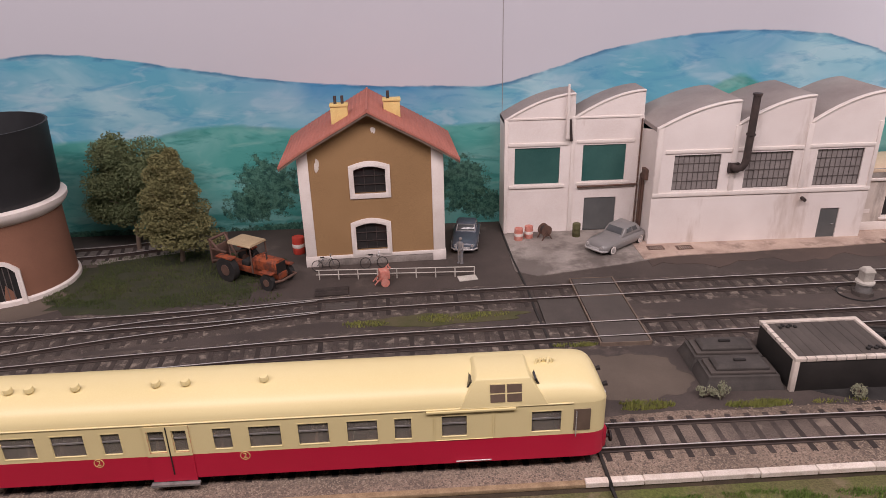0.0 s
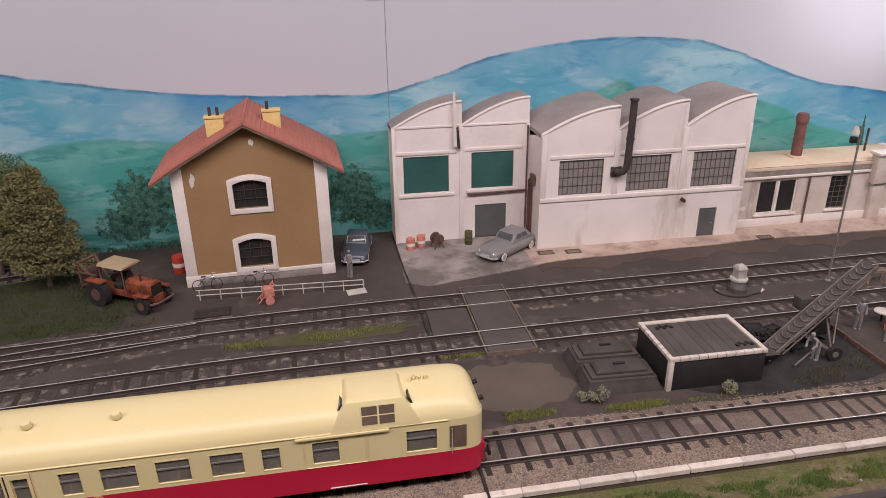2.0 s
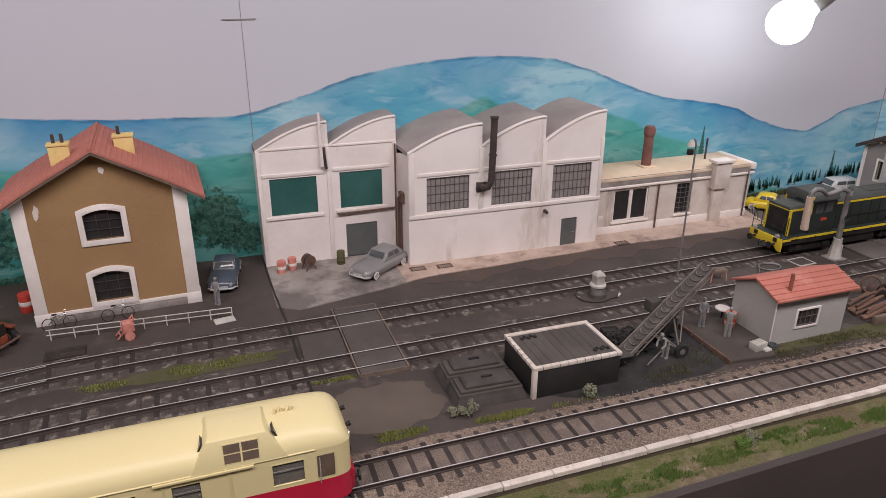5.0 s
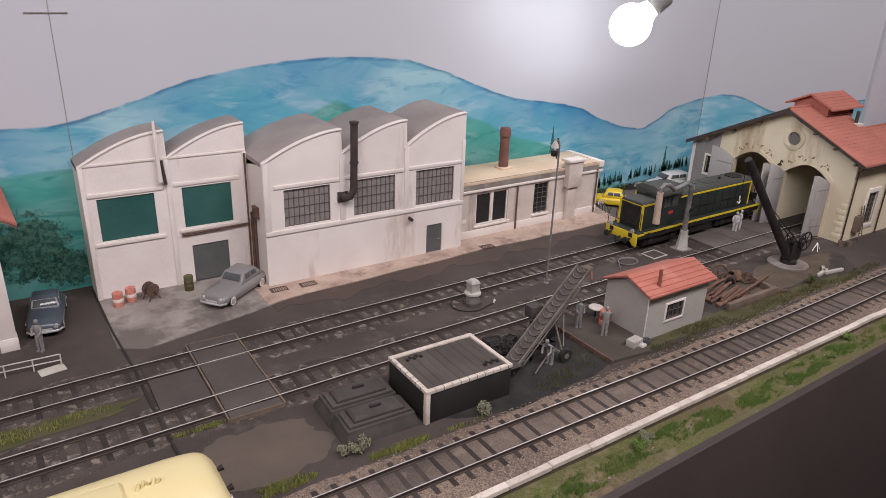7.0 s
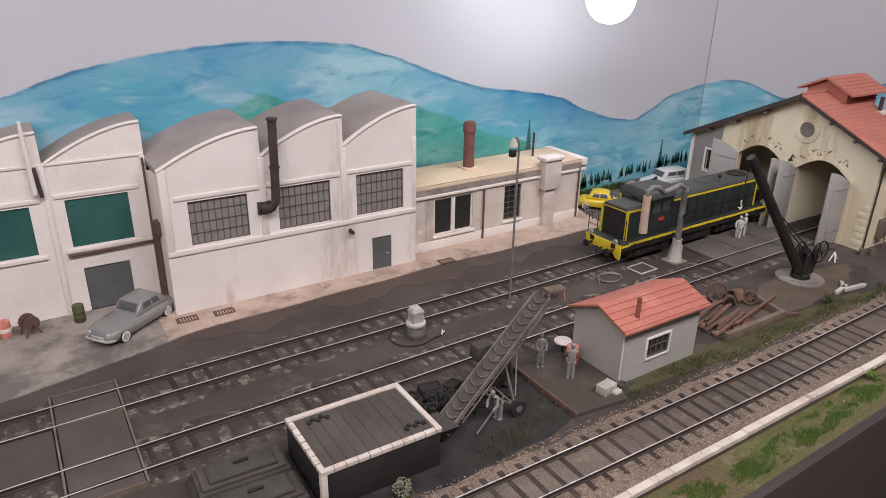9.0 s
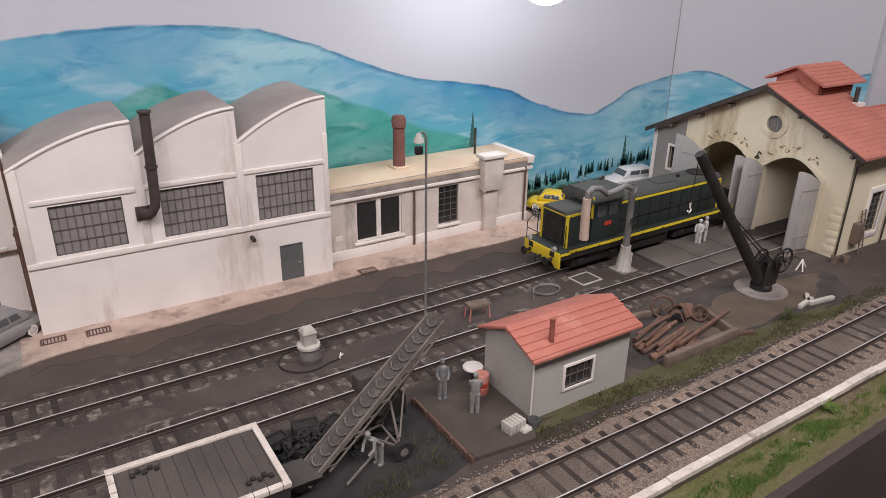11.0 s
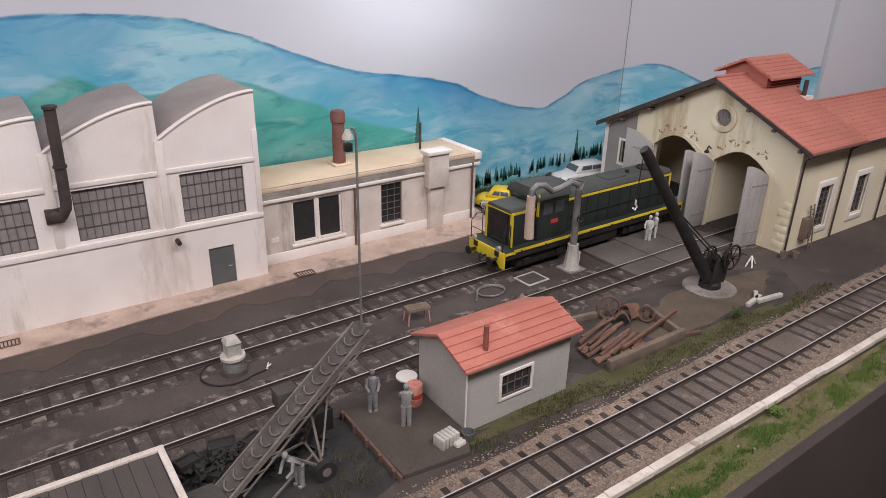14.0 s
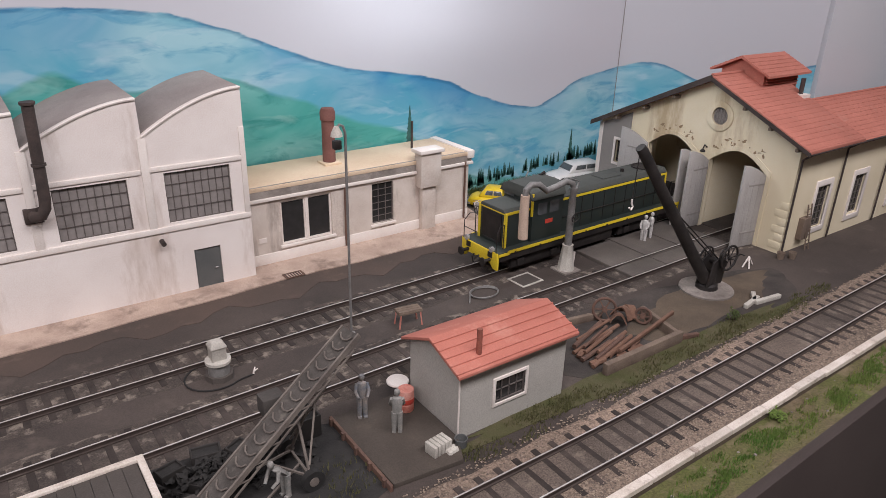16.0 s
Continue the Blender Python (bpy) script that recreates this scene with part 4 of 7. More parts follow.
# water tower
tower = thing("water_tower", 206, 1784, -2.6, 0, "brown conical water tower with black tank", "water tower")
part("shaft", Geo().lathe([(81, 0), (80, 30), (79, 70), (79, 106), (79, 112)], n=64), M["tower"], tower, "brown rendered shaft")
part("base_ring", Geo().lathe([(84, 0), (84, 6), (81.5, 8), (76, 8)], n=64), M["whitetrim"], tower)
part("cornice", Geo().lathe([(78, 106), (84, 110), (88, 115), (90, 119), (90, 124), (83, 126), (76, 126)], n=64), M["whitetrim"], tower, "white moulded cornice")
part("tank", Geo().lathe([(81, 125), (84, 133), (87, 220), (88, 222), (85, 222), (82, 180), (0, 180)], n=64), M["tank"], tower, "black open-topped tank")
dr = part("doorway", Geo().plate([arch(-19, 0, 19, 48, 14), arch(-13, 0, 13, 46, 11)], 0, 10, facing_y), M["whitetrim"], tower, "white arched door surround")
dr.matrix_basis = Matrix.Rotation(radians(24), 4, "Z") @ pose(0, -0.0835, 0, -1)
part("door_panel", Geo().plate([arch(-13, 0, 13, 46, 11)], 3, 6, facing_y), M["darkpane"], dr)
for k in (-6, 0, 6):
    part("glazing_bar", Geo().box(k - 0.5, 2, 0, k + 0.5, 3.2, 54), M["winframe"], dr)

# engine shed
shed = thing("engine_shed", 0, 0, 0, 0, "cream two-road engine shed with red tiled roof", "engine shed")
GX, RY = 2042, 1664
EL, ER = 1858, 1530
d1, d2 = (1678, -3, 1760, 97), (1570, -3, 1654, 97)
gab = [(ER, -3), (EL, -3), (EL, 112), (RY, 205), (ER, 139)]
rw = [(1650 + 12 * math.cos(2 * math.pi * k / 20), 158 + 12 * math.sin(2 * math.pi * k / 20)) for k in range(20)]
part("gable_wall", Geo().plate([gab, arch(*d1, 21), arch(*d2, 21), rw, rect(1806, 52, 1824, 88)], GX, GX + 8, facing_x), M["cream"], shed, "cream weathered gable wall with two arched doorways")
part("gable_panel", Geo().plate([[(1798, -3), (1857, -3), (1857, 108), (1798, 136)], rect(1806, 52, 1824, 88)], GX - 1.2, GX + 1, facing_x), M["greygable"], shed, "grey rendered lean-to end")
part("window_surround", Geo().plate([rect(1802, 48, 1828, 92), rect(1806, 52, 1824, 88)], GX - 2.4, GX + 1, facing_x), M["whitetrim"], shed)
part("pane", Geo().box(GX + 4, 1805, 51, GX + 5, 1825, 89), M["darkpane"], shed)
part("corner_quoin", Geo().box(GX - 2, 1853, -3, GX + 6, 1860, 110), M["whitetrim"], shed)
part("round_window", Geo().plate([[(1650 + 20 * math.cos(2 * math.pi * k / 28), 158 + 20 * math.sin(2 * math.pi * k / 28)) for k in range(28)], rw], GX - 2, GX + 1, facing_x), M["cream"], shed, "round cream window surround", bevel=0.3)
part("pane", Geo().plate([rw], GX + 2.5, GX + 3, facing_x), M["pane"], shed)
for k in range(-2, 3):
    part("glazing_bar", Geo().box(GX + 1, 1650 + k * 4.5 - 0.4, 147, GX + 2.4, 1650 + k * 4.5 + 0.4, 169), M["greygable"], shed)
    part("glazing_bar", Geo().box(GX + 1, 1639, 158 + k * 4.5 - 0.4, GX + 2.4, 1661, 158 + k * 4.5 + 0.4), M["greygable"], shed)
for d in (d1, d2):
    o = arch(d[0] - 8, d[1], d[2] + 8, d[3] + 3, 24)
    part("door_surround", Geo().plate([o, arch(*d, 21)], GX - 1.4, GX + 1, facing_x), M["cream"], shed, "stone door surround", bevel=0.3)
    for k in range(16):
        a = math.pi * (2.2 + k * 0.55 + 0.5 * math.sin(k * 7 + d[0])) / 13
        u = (d[0] + d[2]) / 2 + (d[2] - d[0]) * 0.52 * math.cos(a)
        v = d[3] + 6 + 21 * math.sin(a)
        part("plaster_damage", Geo().plate([blob(u, v + 4 + 5 * math.sin(k * 5), 1.8 + 1.1 * math.sin(k * 2.3), 1.7 + 0.9 * math.sin(k * 3), 12, 0.7, k)], GX - 0.25, GX + 1, facing_x), M["plaster"], shed)
part("side_wall", Geo().plate([rect(GX + 8, -3, 2590, 139), rect(2106, 20, 2138, 78), rect(2206, 22, 2238, 80), rect(2330, 22, 2362, 80)], ER, ER + 7, facing_y), M["cream"], shed, "cream side wall with tall windows")
for u in (2106, 2206, 2330):
    sash(shed, u, 20 if u == 2106 else 22, u + 32, 78 if u == 2106 else 80, 3, 6, ER + 3, facing_y, M["winframe"], M["darkpane"], 0.8, 1.6)
    part("window_surround", Geo().plate([rect(u - 6, 13, u + 38, 88), rect(u, 20, u + 32, 80)], ER - 1.8, ER + 1, facing_y), M["whitetrim"], shed, bevel=0.3)
part("far_wall", Geo().box(2180, ER + 7, -3, 2186, EL - 7, 136), M["cream"], shed)
part("partition_wall", Geo().box(GX + 12, 1656, -3, 2180, 1662, 136), M["cream"], shed)
part("left_wall", Geo().box(GX + 8, EL - 7, -3, 2240, EL, 108), M["cream"], shed)
part("shed_floor", Geo().box(GX + 8, ER + 7, -3, 2420, EL - 7, -1.6), M["dirt"], shed)
for k in range(6):
    part("quoin_stone", Geo().box(GX - 0.35, ER - 0.35, 3 + k * 11, GX + 10, ER + 17 - 6 * (k % 2), 12.6 + k * 11), M["cream"], shed, bevel=0.2)
# roof: two slopes over the front length, a lower one behind
def slope(x0, x1, ya, za, yb, zb, thick, name):
    s = part(name, Geo().plate([[(ya, za), (yb, zb), (yb, zb - thick), (ya, za - thick)]], x0, x1, facing_x), M["tilered"], shed, "red tiled roof slope", bevel=0.3)
    n = int(abs(yb - ya) / 8)
    for k in range(1, n + 1):
        f = k / (n + 0.3)
        y, z = ya + (yb - ya) * f, za + (zb - za) * f
        part("tile_course", Geo().box(x0, min(y, y + 1.2), z - 0.6, x1, max(y, y + 1.2), z + 0.45), M["tilered"], s)
    return s


slope(GX - 14, 2165, RY, 212, 1512, 142, 4, "roof_slope")
slope(GX - 14, 2165, RY, 212, 1868, 112, 4, "roof_slope")
slope(2165.2, 2590, 1602, 176, 1514, 138.5, 4, "roof_slope")
slope(2165.2, 2590, 1602, 176, 1690, 138.5, 4, "roof_slope")
part("ridge_tile", Geo().tube([(2166, 1602, 176), (2590, 1602, 176)], 2.0), M["tilered"], shed)
part("end_gable", Geo().plate([[(ER + 7, 120), (EL - 7, 100), (RY, 205), (ER + 7, 140)]], 2156, 2164, facing_x), M["cream"], shed)
part("ridge_tile", Geo().tube([(GX - 14, RY, 212), (2165, RY, 212)], 2.4), M["tilered"], shed)
part("barge_board", Geo().plate([[(RY, 212.5), (1869, 112), (1869, 105), (RY, 204)]], GX - 15.5, GX - 13.8, facing_x), M["darkpipe"], shed)
part("barge_board", Geo().plate([[(RY, 210), (1511, 140), (1511, 135), (RY, 204)]], GX - 15, GX - 13.8, facing_x), M["darkpipe"], shed)
for y in (1530, 1570, 1610, 1720, 1770, 1820):
    z = 207 - (abs(y - RY) * (70 / 152 if y < RY else 100 / 204)) - 5
    part("purlin_end", Geo().box(GX - 13, y - 2, z - 3, GX, y + 2, z + 1), M["timber"], shed)
lan = part("roof_lantern", Geo().plate([[(1631, 188), (1697, 188), (1697, 214), (1664, 230), (1631, 214)]], 2098, 2184, facing_x), M["tilered"], shed, "red louvred roof lantern")
for k in range(5):
    part("louvre", Geo().rings([[(x, 1632, 196 + k * 4), (x, 1627.6, 194.2 + k * 4), (x, 1627.6, 195.2 + k * 4), (x, 1632, 197.4 + k * 4)] for x in (2102, 2180)]), M["tilered"], lan)
for s in (-1, 1):
    lr = part("lantern_roof", Geo().plate([[(RY, 234), (RY + s * 46, 212), (RY + s * 46, 209), (RY, 230.6)]], 2088, 2194, facing_x), M["tilered"], lan)
    for k in range(1, 6):
        y, z = RY + s * 46 * k / 6, 234 - 22 * k / 6
        part("tile_course", Geo().box(2088, min(y, y + s), z - 0.6, 2194, max(y, y + s), z + 0.4), M["tilered"], lr)
part("roof_flue", Geo().tube([(2154, 1606, 178), (2154, 1606, 207)], 3.2), M["darkpipe"], shed, "dark roof flue")
part("flue_flashing", Geo().box(2148, 1597, 178, 2164, 1613, 186), M["whitetrim"], shed)
part("gutter", Geo().tube([(GX - 12, 1513, 137), (2590, 1513, 137)], 1.6), M["darkpipe"], shed)
for x in (GX + 2, 2158, 2290):
    part("downpipe", Geo().tube([(x, 1516, 135), (x, 1527, 126), (x, 1527, -2)], 1.4), M["darkpipe"], shed)
part("wall_lamp", Geo().tube([(GX, 1662, 112), (GX - 6, 1662, 116), (GX - 9, 1662, 112)], 1.0).lathe([(0.5, 112), (4, 108), (3.5, 107), (0, 107)], GX - 9, 1662, 12), M["iron"], shed, "small black gooseneck lamp")
# the four door leaves stand open
leafpaint = mat("pale_grey_leaf", (0.4, 0.38, 0.365), (0.34, 0.32, 0.31), 14, 0.8, c3=(0.27, 0.25, 0.23), spots=0.6, patch=25, streaks=True, bump=0.08)
for hy, ang, wdt, ht in ((1761, 97, 48, 116), (1674, 184, 42, 116), (1655, 178, 42, 116), (1568, 170, 41, 116)):
    crest = [(wdt * f, ht - 20 + 17 * math.sin(f * math.pi / 2)) for f in (1, 0.75, 0.5, 0.25, 0)]
    lf = part("door_leaf", Geo().plate([[(0, -1), (wdt, -1)] + crest], -1.5, 1.5, facing_y), leafpaint, shed, "open pale grey wooden door leaf", bevel=0.3)
    lf.matrix_basis = pose((GX - 2.5) * K, hy * K, 0, 0, 0, ang)
    for k in (1, 2, 3):
        part("board_joint", Geo().box(wdt * k / 4 - 0.15, -1.62, 0, wdt * k / 4 + 0.15, 1.62, ht - 22), M["doorwood"], lf)
    for z in (18, 84):
        part("strap_hinge", Geo().box(0.5, -2, z, wdt * 0.7, 2, z + 2), M["doorwood"], lf)
part("cabinet", Geo().box(2076, ER - 8, 12, 2094, ER, 42), M["timber"], shed, "brown wall cupboard", bevel=0.5)

# hut
hutroof = mat("salmon_red_boards", (0.5, 0.18, 0.135), (0.42, 0.142, 0.105), 18, 0.8, c3=(0.58, 0.27, 0.21), spots=0.56, patch=30, bump=0.08, grain=0.12)
hut = thing("lineside_hut", 1463, 1458, -2.6, 0.0, "small grey hut with red roof beside the track", "hut")
part("front_wall", Geo().plate([rect(0, 0, 113, 63), rect(36, 20, 68, 42)], 0, 3, facing_y), M["hutwall"], hut)
ends = [(3, 0), (67, 0), (67, 59), (33, 74.5), (3, 63.5)]
part("end_wall", Geo().plate([ends], 0, 3, facing_x), M["hutwall"], hut)
part("end_wall", Geo().plate([ends], 110, 113, facing_x), M["hutwall"], hut)
part("back_wall", Geo().box(0, 67, 0, 113, 70, 58), M["hutwall"], hut)
sash(hut, 36, 20, 68, 42, 4, 2, 0.8, facing_y, M["winframe"], M["darkpane"], 0.8, 0.8)
part("window_surround", Geo().plate([rect(33.4, 17.4, 70.6, 44.6), rect(36, 20, 68, 42)], -1.2, 1, facing_y), M["whitetrim"], hut, "white window surround", bevel=0.2)
f = part("roof_slope", Geo().plate([[(-8, 64.5), (33, 79), (33, 76), (-8, 61.8)]], -7, 119, facing_x), hutroof, hut, "red boarded roof slope", bevel=0.3)
for k in range(5):
    y = -6 + 8 * k
    part("roof_batten", Geo().box(-7.2, y, 64.0 + (y + 8) * 0.354, 119.2, y + 1.2, 65.6 + (y + 8) * 0.354), hutroof, f)
part("roof_slope", Geo().plate([[(33, 79), (74, 60), (74, 57.4), (33, 76)]], -7, 119, facing_x), hutroof, hut, bevel=0.3)
part("stove_pipe", Geo().tube([(22, 6, 62), (22, 6, 91)], 2.3, 12), mat("rusty_stovepipe", (0.3, 0.1, 0.07), (0.2, 0.07, 0.05), 60, 0.8, bump=0.2), hut, "rusty red stove pipe")
part("downpipe", Geo().tube([(-1, -1, 0), (-1, -1, 60)], 0.8), M["whitetrim"], hut)

# loading platform before the hut
plat = thing("loading_platform", 1390, 1437, -2.6, 0, "dark earth loading platform with timber edge", "platform")
part("platform_top", Geo().plate([[(0, 96), (2, 2), (60, -4), (72, 20), (72, 96)]], -1, 4.2, flat), mat("platform_earth", (0.055, 0.045, 0.038), (0.085, 0.069, 0.057), 20, 0.95, c3=(0.12, 0.1, 0.08), spots=0.62, patch=40, bump=0.5), plat, bevel=0.5)
part("edge_board", Geo().box(-2, 0, -4, 0.5, 97, 5.5), M["rust"], plat, bevel=0.3)
for k in range(5):
    part("edge_post", Geo().box(-4, 6 + k * 21, -4, -1.5, 9 + k * 21, 7), M["rust"], plat)

# tarred bin with white rim
bin_ = thing("coal_bin", 1140, 1449, -2.6, 0, "black tarred bin with white painted rim", "coal bin")
part("bin_wall", Geo().plate([rect(0, 0, 105, 76), rect(4, 4, 101, 72)], 0, 36, flat), M["blackbox"], bin_, bevel=0.4)
part("rim", Geo().plate([rect(-1, -1, 106, 77), rect(3.6, 3.6, 101.4, 72.4)], 34.5, 38.6, flat), M["kerb"], bin_, "chipped white rim", bevel=0.4)
part("corner_post", Geo().box(-1.2, -1.2, 0, 4, 4, 35), M["kerb"], bin_, "white painted corner", bevel=0.5)
for k in range(10):
    part("plank", Geo().box(4 + k * 9.7, 4, 33, 4 + k * 9.7 + 9.55, 72, 36.6 + 0.2 * (k % 3)), M["deck"], bin_, bevel=0.3)
for k in range(1, 11):
    part("rim_joint", Geo().box(10 * k - 0.2, -1.25, 34.3, 10 * k + 0.2, 3.7, 38.75), M["hatch"], bin_)
for k in range(1, 8):
    part("rim_joint", Geo().box(-1.25, 10 * k - 0.2, 34.3, 3.7, 10 * k + 0.2, 38.75), M["hatch"], bin_)
for cx, cy in ((22, 62), (88, 14)):
    for k in range(5):
        part("coal_lump", Geo().box(cx + k * 4 - 9, cy + (k % 2) * 3 - 2, 36.6, cx + k * 4 - 5.5, cy + (k % 2) * 3 + 2, 39), M["blackbox"], bin_, bevel=0.8)
for name_y in (1497, 1459):
    hatch = thing("sunken_hatch", 1060, name_y, -2.6, -2, "low black tarred hatch with stepped lid", "hatch", "hatches by the bin")
    part("hatch_base", Geo().rings([[(x, y, z) for x, y in ((-a, -a), (72 + a, -a), (72 + a, 34 + a), (-a, 34 + a))] for a, z in ((5, 0), (1, 9), (0, 12), (0, 14))]), M["hatch"], hatch, bevel=0.5)
    part("hatch_step", Geo().box(3, 3, 14, 69, 31, 17), M["deck"], hatch, bevel=0.6)
    part("hatch_lid", Geo().rings([[(9 + a, 6 + a, z), (63 - a, 6 + a, z), (63 - a, 28 - a, z), (9 + a, 28 - a, z)] for a, z in ((0, 17), (0, 20), (3, 22.5))]), M["hatch"], hatch, bevel=0.4)
    part("handle", Geo().box(30, 15, 22, 42, 18, 24.5), M["blackbox"], hatch, bevel=0.4)

paleslab = mat("worn_grey_slab", (0.13, 0.112, 0.1), (0.085, 0.073, 0.066), 14, 0.85, c3=(0.17, 0.145, 0.125), spots=0.6, patch=30, bump=0.2)
# level crossing slabs
cross = thing("level_crossing", 0, 0, 0, 0, "dark slab crossing over the yard tracks", "level crossing")
for y0, y1 in ((1599, 1661), (1565.5, 1594.5), (1665.5, 1694.5), (1699, 1714), (1549, 1561)):
    for x0, x1 in ((976, 1030), (921, 972)):
        if x0 == 921 and y0 != 1599:
            continue
        part("slab", Geo().box(x0, y0, -3.5, x1, y1, 2.4 if x0 == 976 else 1.0), M["deck"], cross, bevel=0.4)
for x in (974, 1031.6):
    part("edge_strip", Geo().box(x - 0.9, 1548, -3, x + 0.9, 1715, 2.8), M["timber"], cross, "weathered slab edging")
for y in (1548, 1597.8, 1662.2, 1715):
    part("edge_strip", Geo().box(975, y - 0.6, -3, 1031, y + 0.6, 2.6), M["timber"], cross)
part("joint_gap", Geo().rings([[(x - 1.3, y, -3), (x + 1.3, y, -3), (x + 1.3, y, z), (x - 1.3, y, z)] for x, y, z in ((905, 1935, -1.2), (908, 1794, -1.2), (914, 1700, -1.2), (915, 1640, -0.9), (919, 1545, -0.9), (924, 1440, -0.8), (927, 1420, -0.8), (926, 1340, 1.6), (926, 1330, 1.6), (927, 1328, -6), (928, 1278, -1))]), M["blackbox"], cross, "black joint gap across the layout")
for y0, y1 in ((1612, 1686), (1580, 1610), (1690, 1720)):
    for k in range(3):
        part("slab", Geo().box(1815 + 66 * k, y0, -3, 1879 + 66 * k, y1, 1.6), paleslab, cross, bevel=0.4)


# ---- bulb over the yard ----
bulb = thing("light_bulb", 1712, 1772, 348, 0, "lit round white bulb in a hanging socket", "light bulb")
tilt = Matrix.Rotation(radians(-52), 4, "Y")
prof = [(0, -33)] + [(33 * math.cos(radians(a)), 33 * math.sin(radians(a))) for a in range(-80, 50, 10)] + [(17, 30), (14, 38), (13, 42), (0, 42)]
b1 = part("glass_globe", Geo().lathe(prof, n=32), glow("lit_bulb", (0.93, 0.96, 1.0), 24.0), bulb, "glowing white globe")
b2 = part("socket", Geo().lathe([(14, 40), (16, 44), (15, 66), (9, 74), (0, 74)], n=24), M["greymetal"], bulb, "pale lamp socket")
part("cord", Geo().tube([(42, -34.7, 50), (56, -46, 70), (64, -50, 120), (64, -50, 1152)], 2.5), M["greymetal"], bulb, "pale hanging cord")
for o in (b1, b2):
    o.matrix_basis = pose(0, 0, 0, 28, 40, 0)

# ---- railcar ----
cream = mat("cream_paint", (0.76, 0.65, 0.35), (0.72, 0.61, 0.32), 8, 0.38, bump=0.02, grain=0.05)
crimson = mat("crimson_paint", (0.52, 0.014, 0.05), (0.46, 0.012, 0.042), 8, 0.38, bump=0.02, grain=0.05)
clearpane, _n, _l, _b = shader("clear_window")
_b.inputs["Base Color"].default_value = (0.5, 0.46, 0.41, 1)
_b.inputs["Transmission Weight"].default_value, _b.inputs["Roughness"].default_value, _b.inputs["IOR"].default_value = 0.82, 0.08, 1.3
cabglass = glass("brown_cab_glass", (0.14, 0.1, 0.075), 0.3)
car = thing("railcar", 926, 1388, 0, 0.6, "cream and crimson diesel railcar with raised driving cab", "railcar")
L0, HW = -522.0, 35.0


def section(s, z0, z1, n=8, roof=False, shrink=0.0):
    """Half widths and heights of the body at a place along its nose: s 0 straight, 1 tip."""
    k = math.sqrt(max(0.0, 1 - s ** 5.0)) if s < 1 else 0.0
    w = HW * (0.7 + 0.3 * k)
    if not roof:
        return [(-w, z0), (-w, z1), (w, z1), (w, z0)]
    top = 88 - 3 * s - 18 * s ** 6
    out = []
    for i in range(n * 2 + 1):
        a = math.pi * i / (2 * n)
        out.append((-w * math.copysign(abs(math.cos(a)) ** 0.9, math.cos(a)), 66 + (top - 66) * math.sin(a)))
    return out


NOSE = 34.0
sx = [(-NOSE + NOSE * math.sin(math.pi / 2 * k / 10), k / 10) for k in range(11)]
sx = [(x, (x + NOSE) / NOSE) for x, _ in sx]
# side walls with real window openings
wins = [(-496, -468), (-456, -429), (-416, -400), (-379, -365), (-359, -347), (-327, -311), (-298, -271), (-258, -232), (-218, -192), (-179, -164), (-140, -118), (-65, -39)]
for side in (-1, 1):
    y0, y1 = (side * HW, side * (HW - 1.6))
    holes = [rect(a, 38.5, c, 60) for a, c in wins]
    w = part("side_panel", Geo().plate([rect(L0, 35, -NOSE, 66)] + holes, y0, y1, facing_y), cream, car, "cream upper side")
    part("side_panel", Geo().plate([rect(L0, 11, -NOSE, 35)], y0, y1, facing_y), crimson, car, "crimson lower side")
    for a, c in wins:
        f = part("window_frame", Geo().plate([rect(a - 0.3, 38.2, c + 0.3, 60.3), rect(a + 0.6, 39.1, c - 0.6, 59.4)], y0 + side * 0.2, y0 - side * 1.2, facing_y), cream, w)
        part("pane", Geo().plate([rect(a + 0.5, 39, c - 0.5, 59.5)], y0 - side * 1.0, y0 - side * 1.3, facing_y), clearpane, f).visible_shadow = False
        part("window_rail", Geo().plate([rect(a + 1, 51.2, c - 1, 52.6)], y0 - side * 0.1, y0 - side * 0.8, facing_y), M["greymetal"], f)
    part("gutter", Geo().tube([(L0, side * HW, 66.3), (-30, side * HW, 66.3)], 0.8, 6), cream, car)
    for a, c in ((-381, -345),):
        d = part("passenger_door", Geo().plate([rect(a, 9, c, 64)] + [rect(u, 38.5, v, 60) for u, v in wins[3:5]], y0 + side * 0.7, y0 - side * 0.2, facing_y), crimson, car, "double passenger door")
        part("door_top", Geo().plate([rect(a, 35, c, 64.6)] + [rect(u, 38.5, v, 60) for u, v in wins[3:5]], y0 + side * 1.0, y0 + side * 0.4, facing_y), cream, d)
        part("door_gap", Geo().plate([rect(-363.4, 16, -362.4, 64)], y0 + side * 1.2, y0, facing_y), M["iron"], d)
        part("step_board", Geo().box(a - 2, min(y0, y0 + side * 4), 6, c + 2, max(y0, y0 + side * 4), 8), M["greymetal"], d)
    part("luggage_door", Geo().plate([rect(-146, 35.4, -96, 64), rect(-145.2, 35.6, -96.8, 63.4)], y0 + side * 0.6, y0 - side * 0.2, facing_y), cream, car, "sliding luggage door outline")
    part("door_rail", Geo().box(-152, min(y0, y0 + side * 2), 63.5, -78, max(y0, y0 + side * 2), 65.6), cream, car, bevel=0.3)
    part("grab_rail", Geo().tube([(-98, y0 + side * 1.6, 14), (-128, y0 + side * 1.6, 14)], 0.6, 6), M["chrome"], car)
    part("grab_rail", Geo().tube([(-27, y0 * 0.985 + side * 1.4, 33), (-27, y0 * 0.985 + side * 1.4, 58)], 0.5, 6), M["chrome"], car)
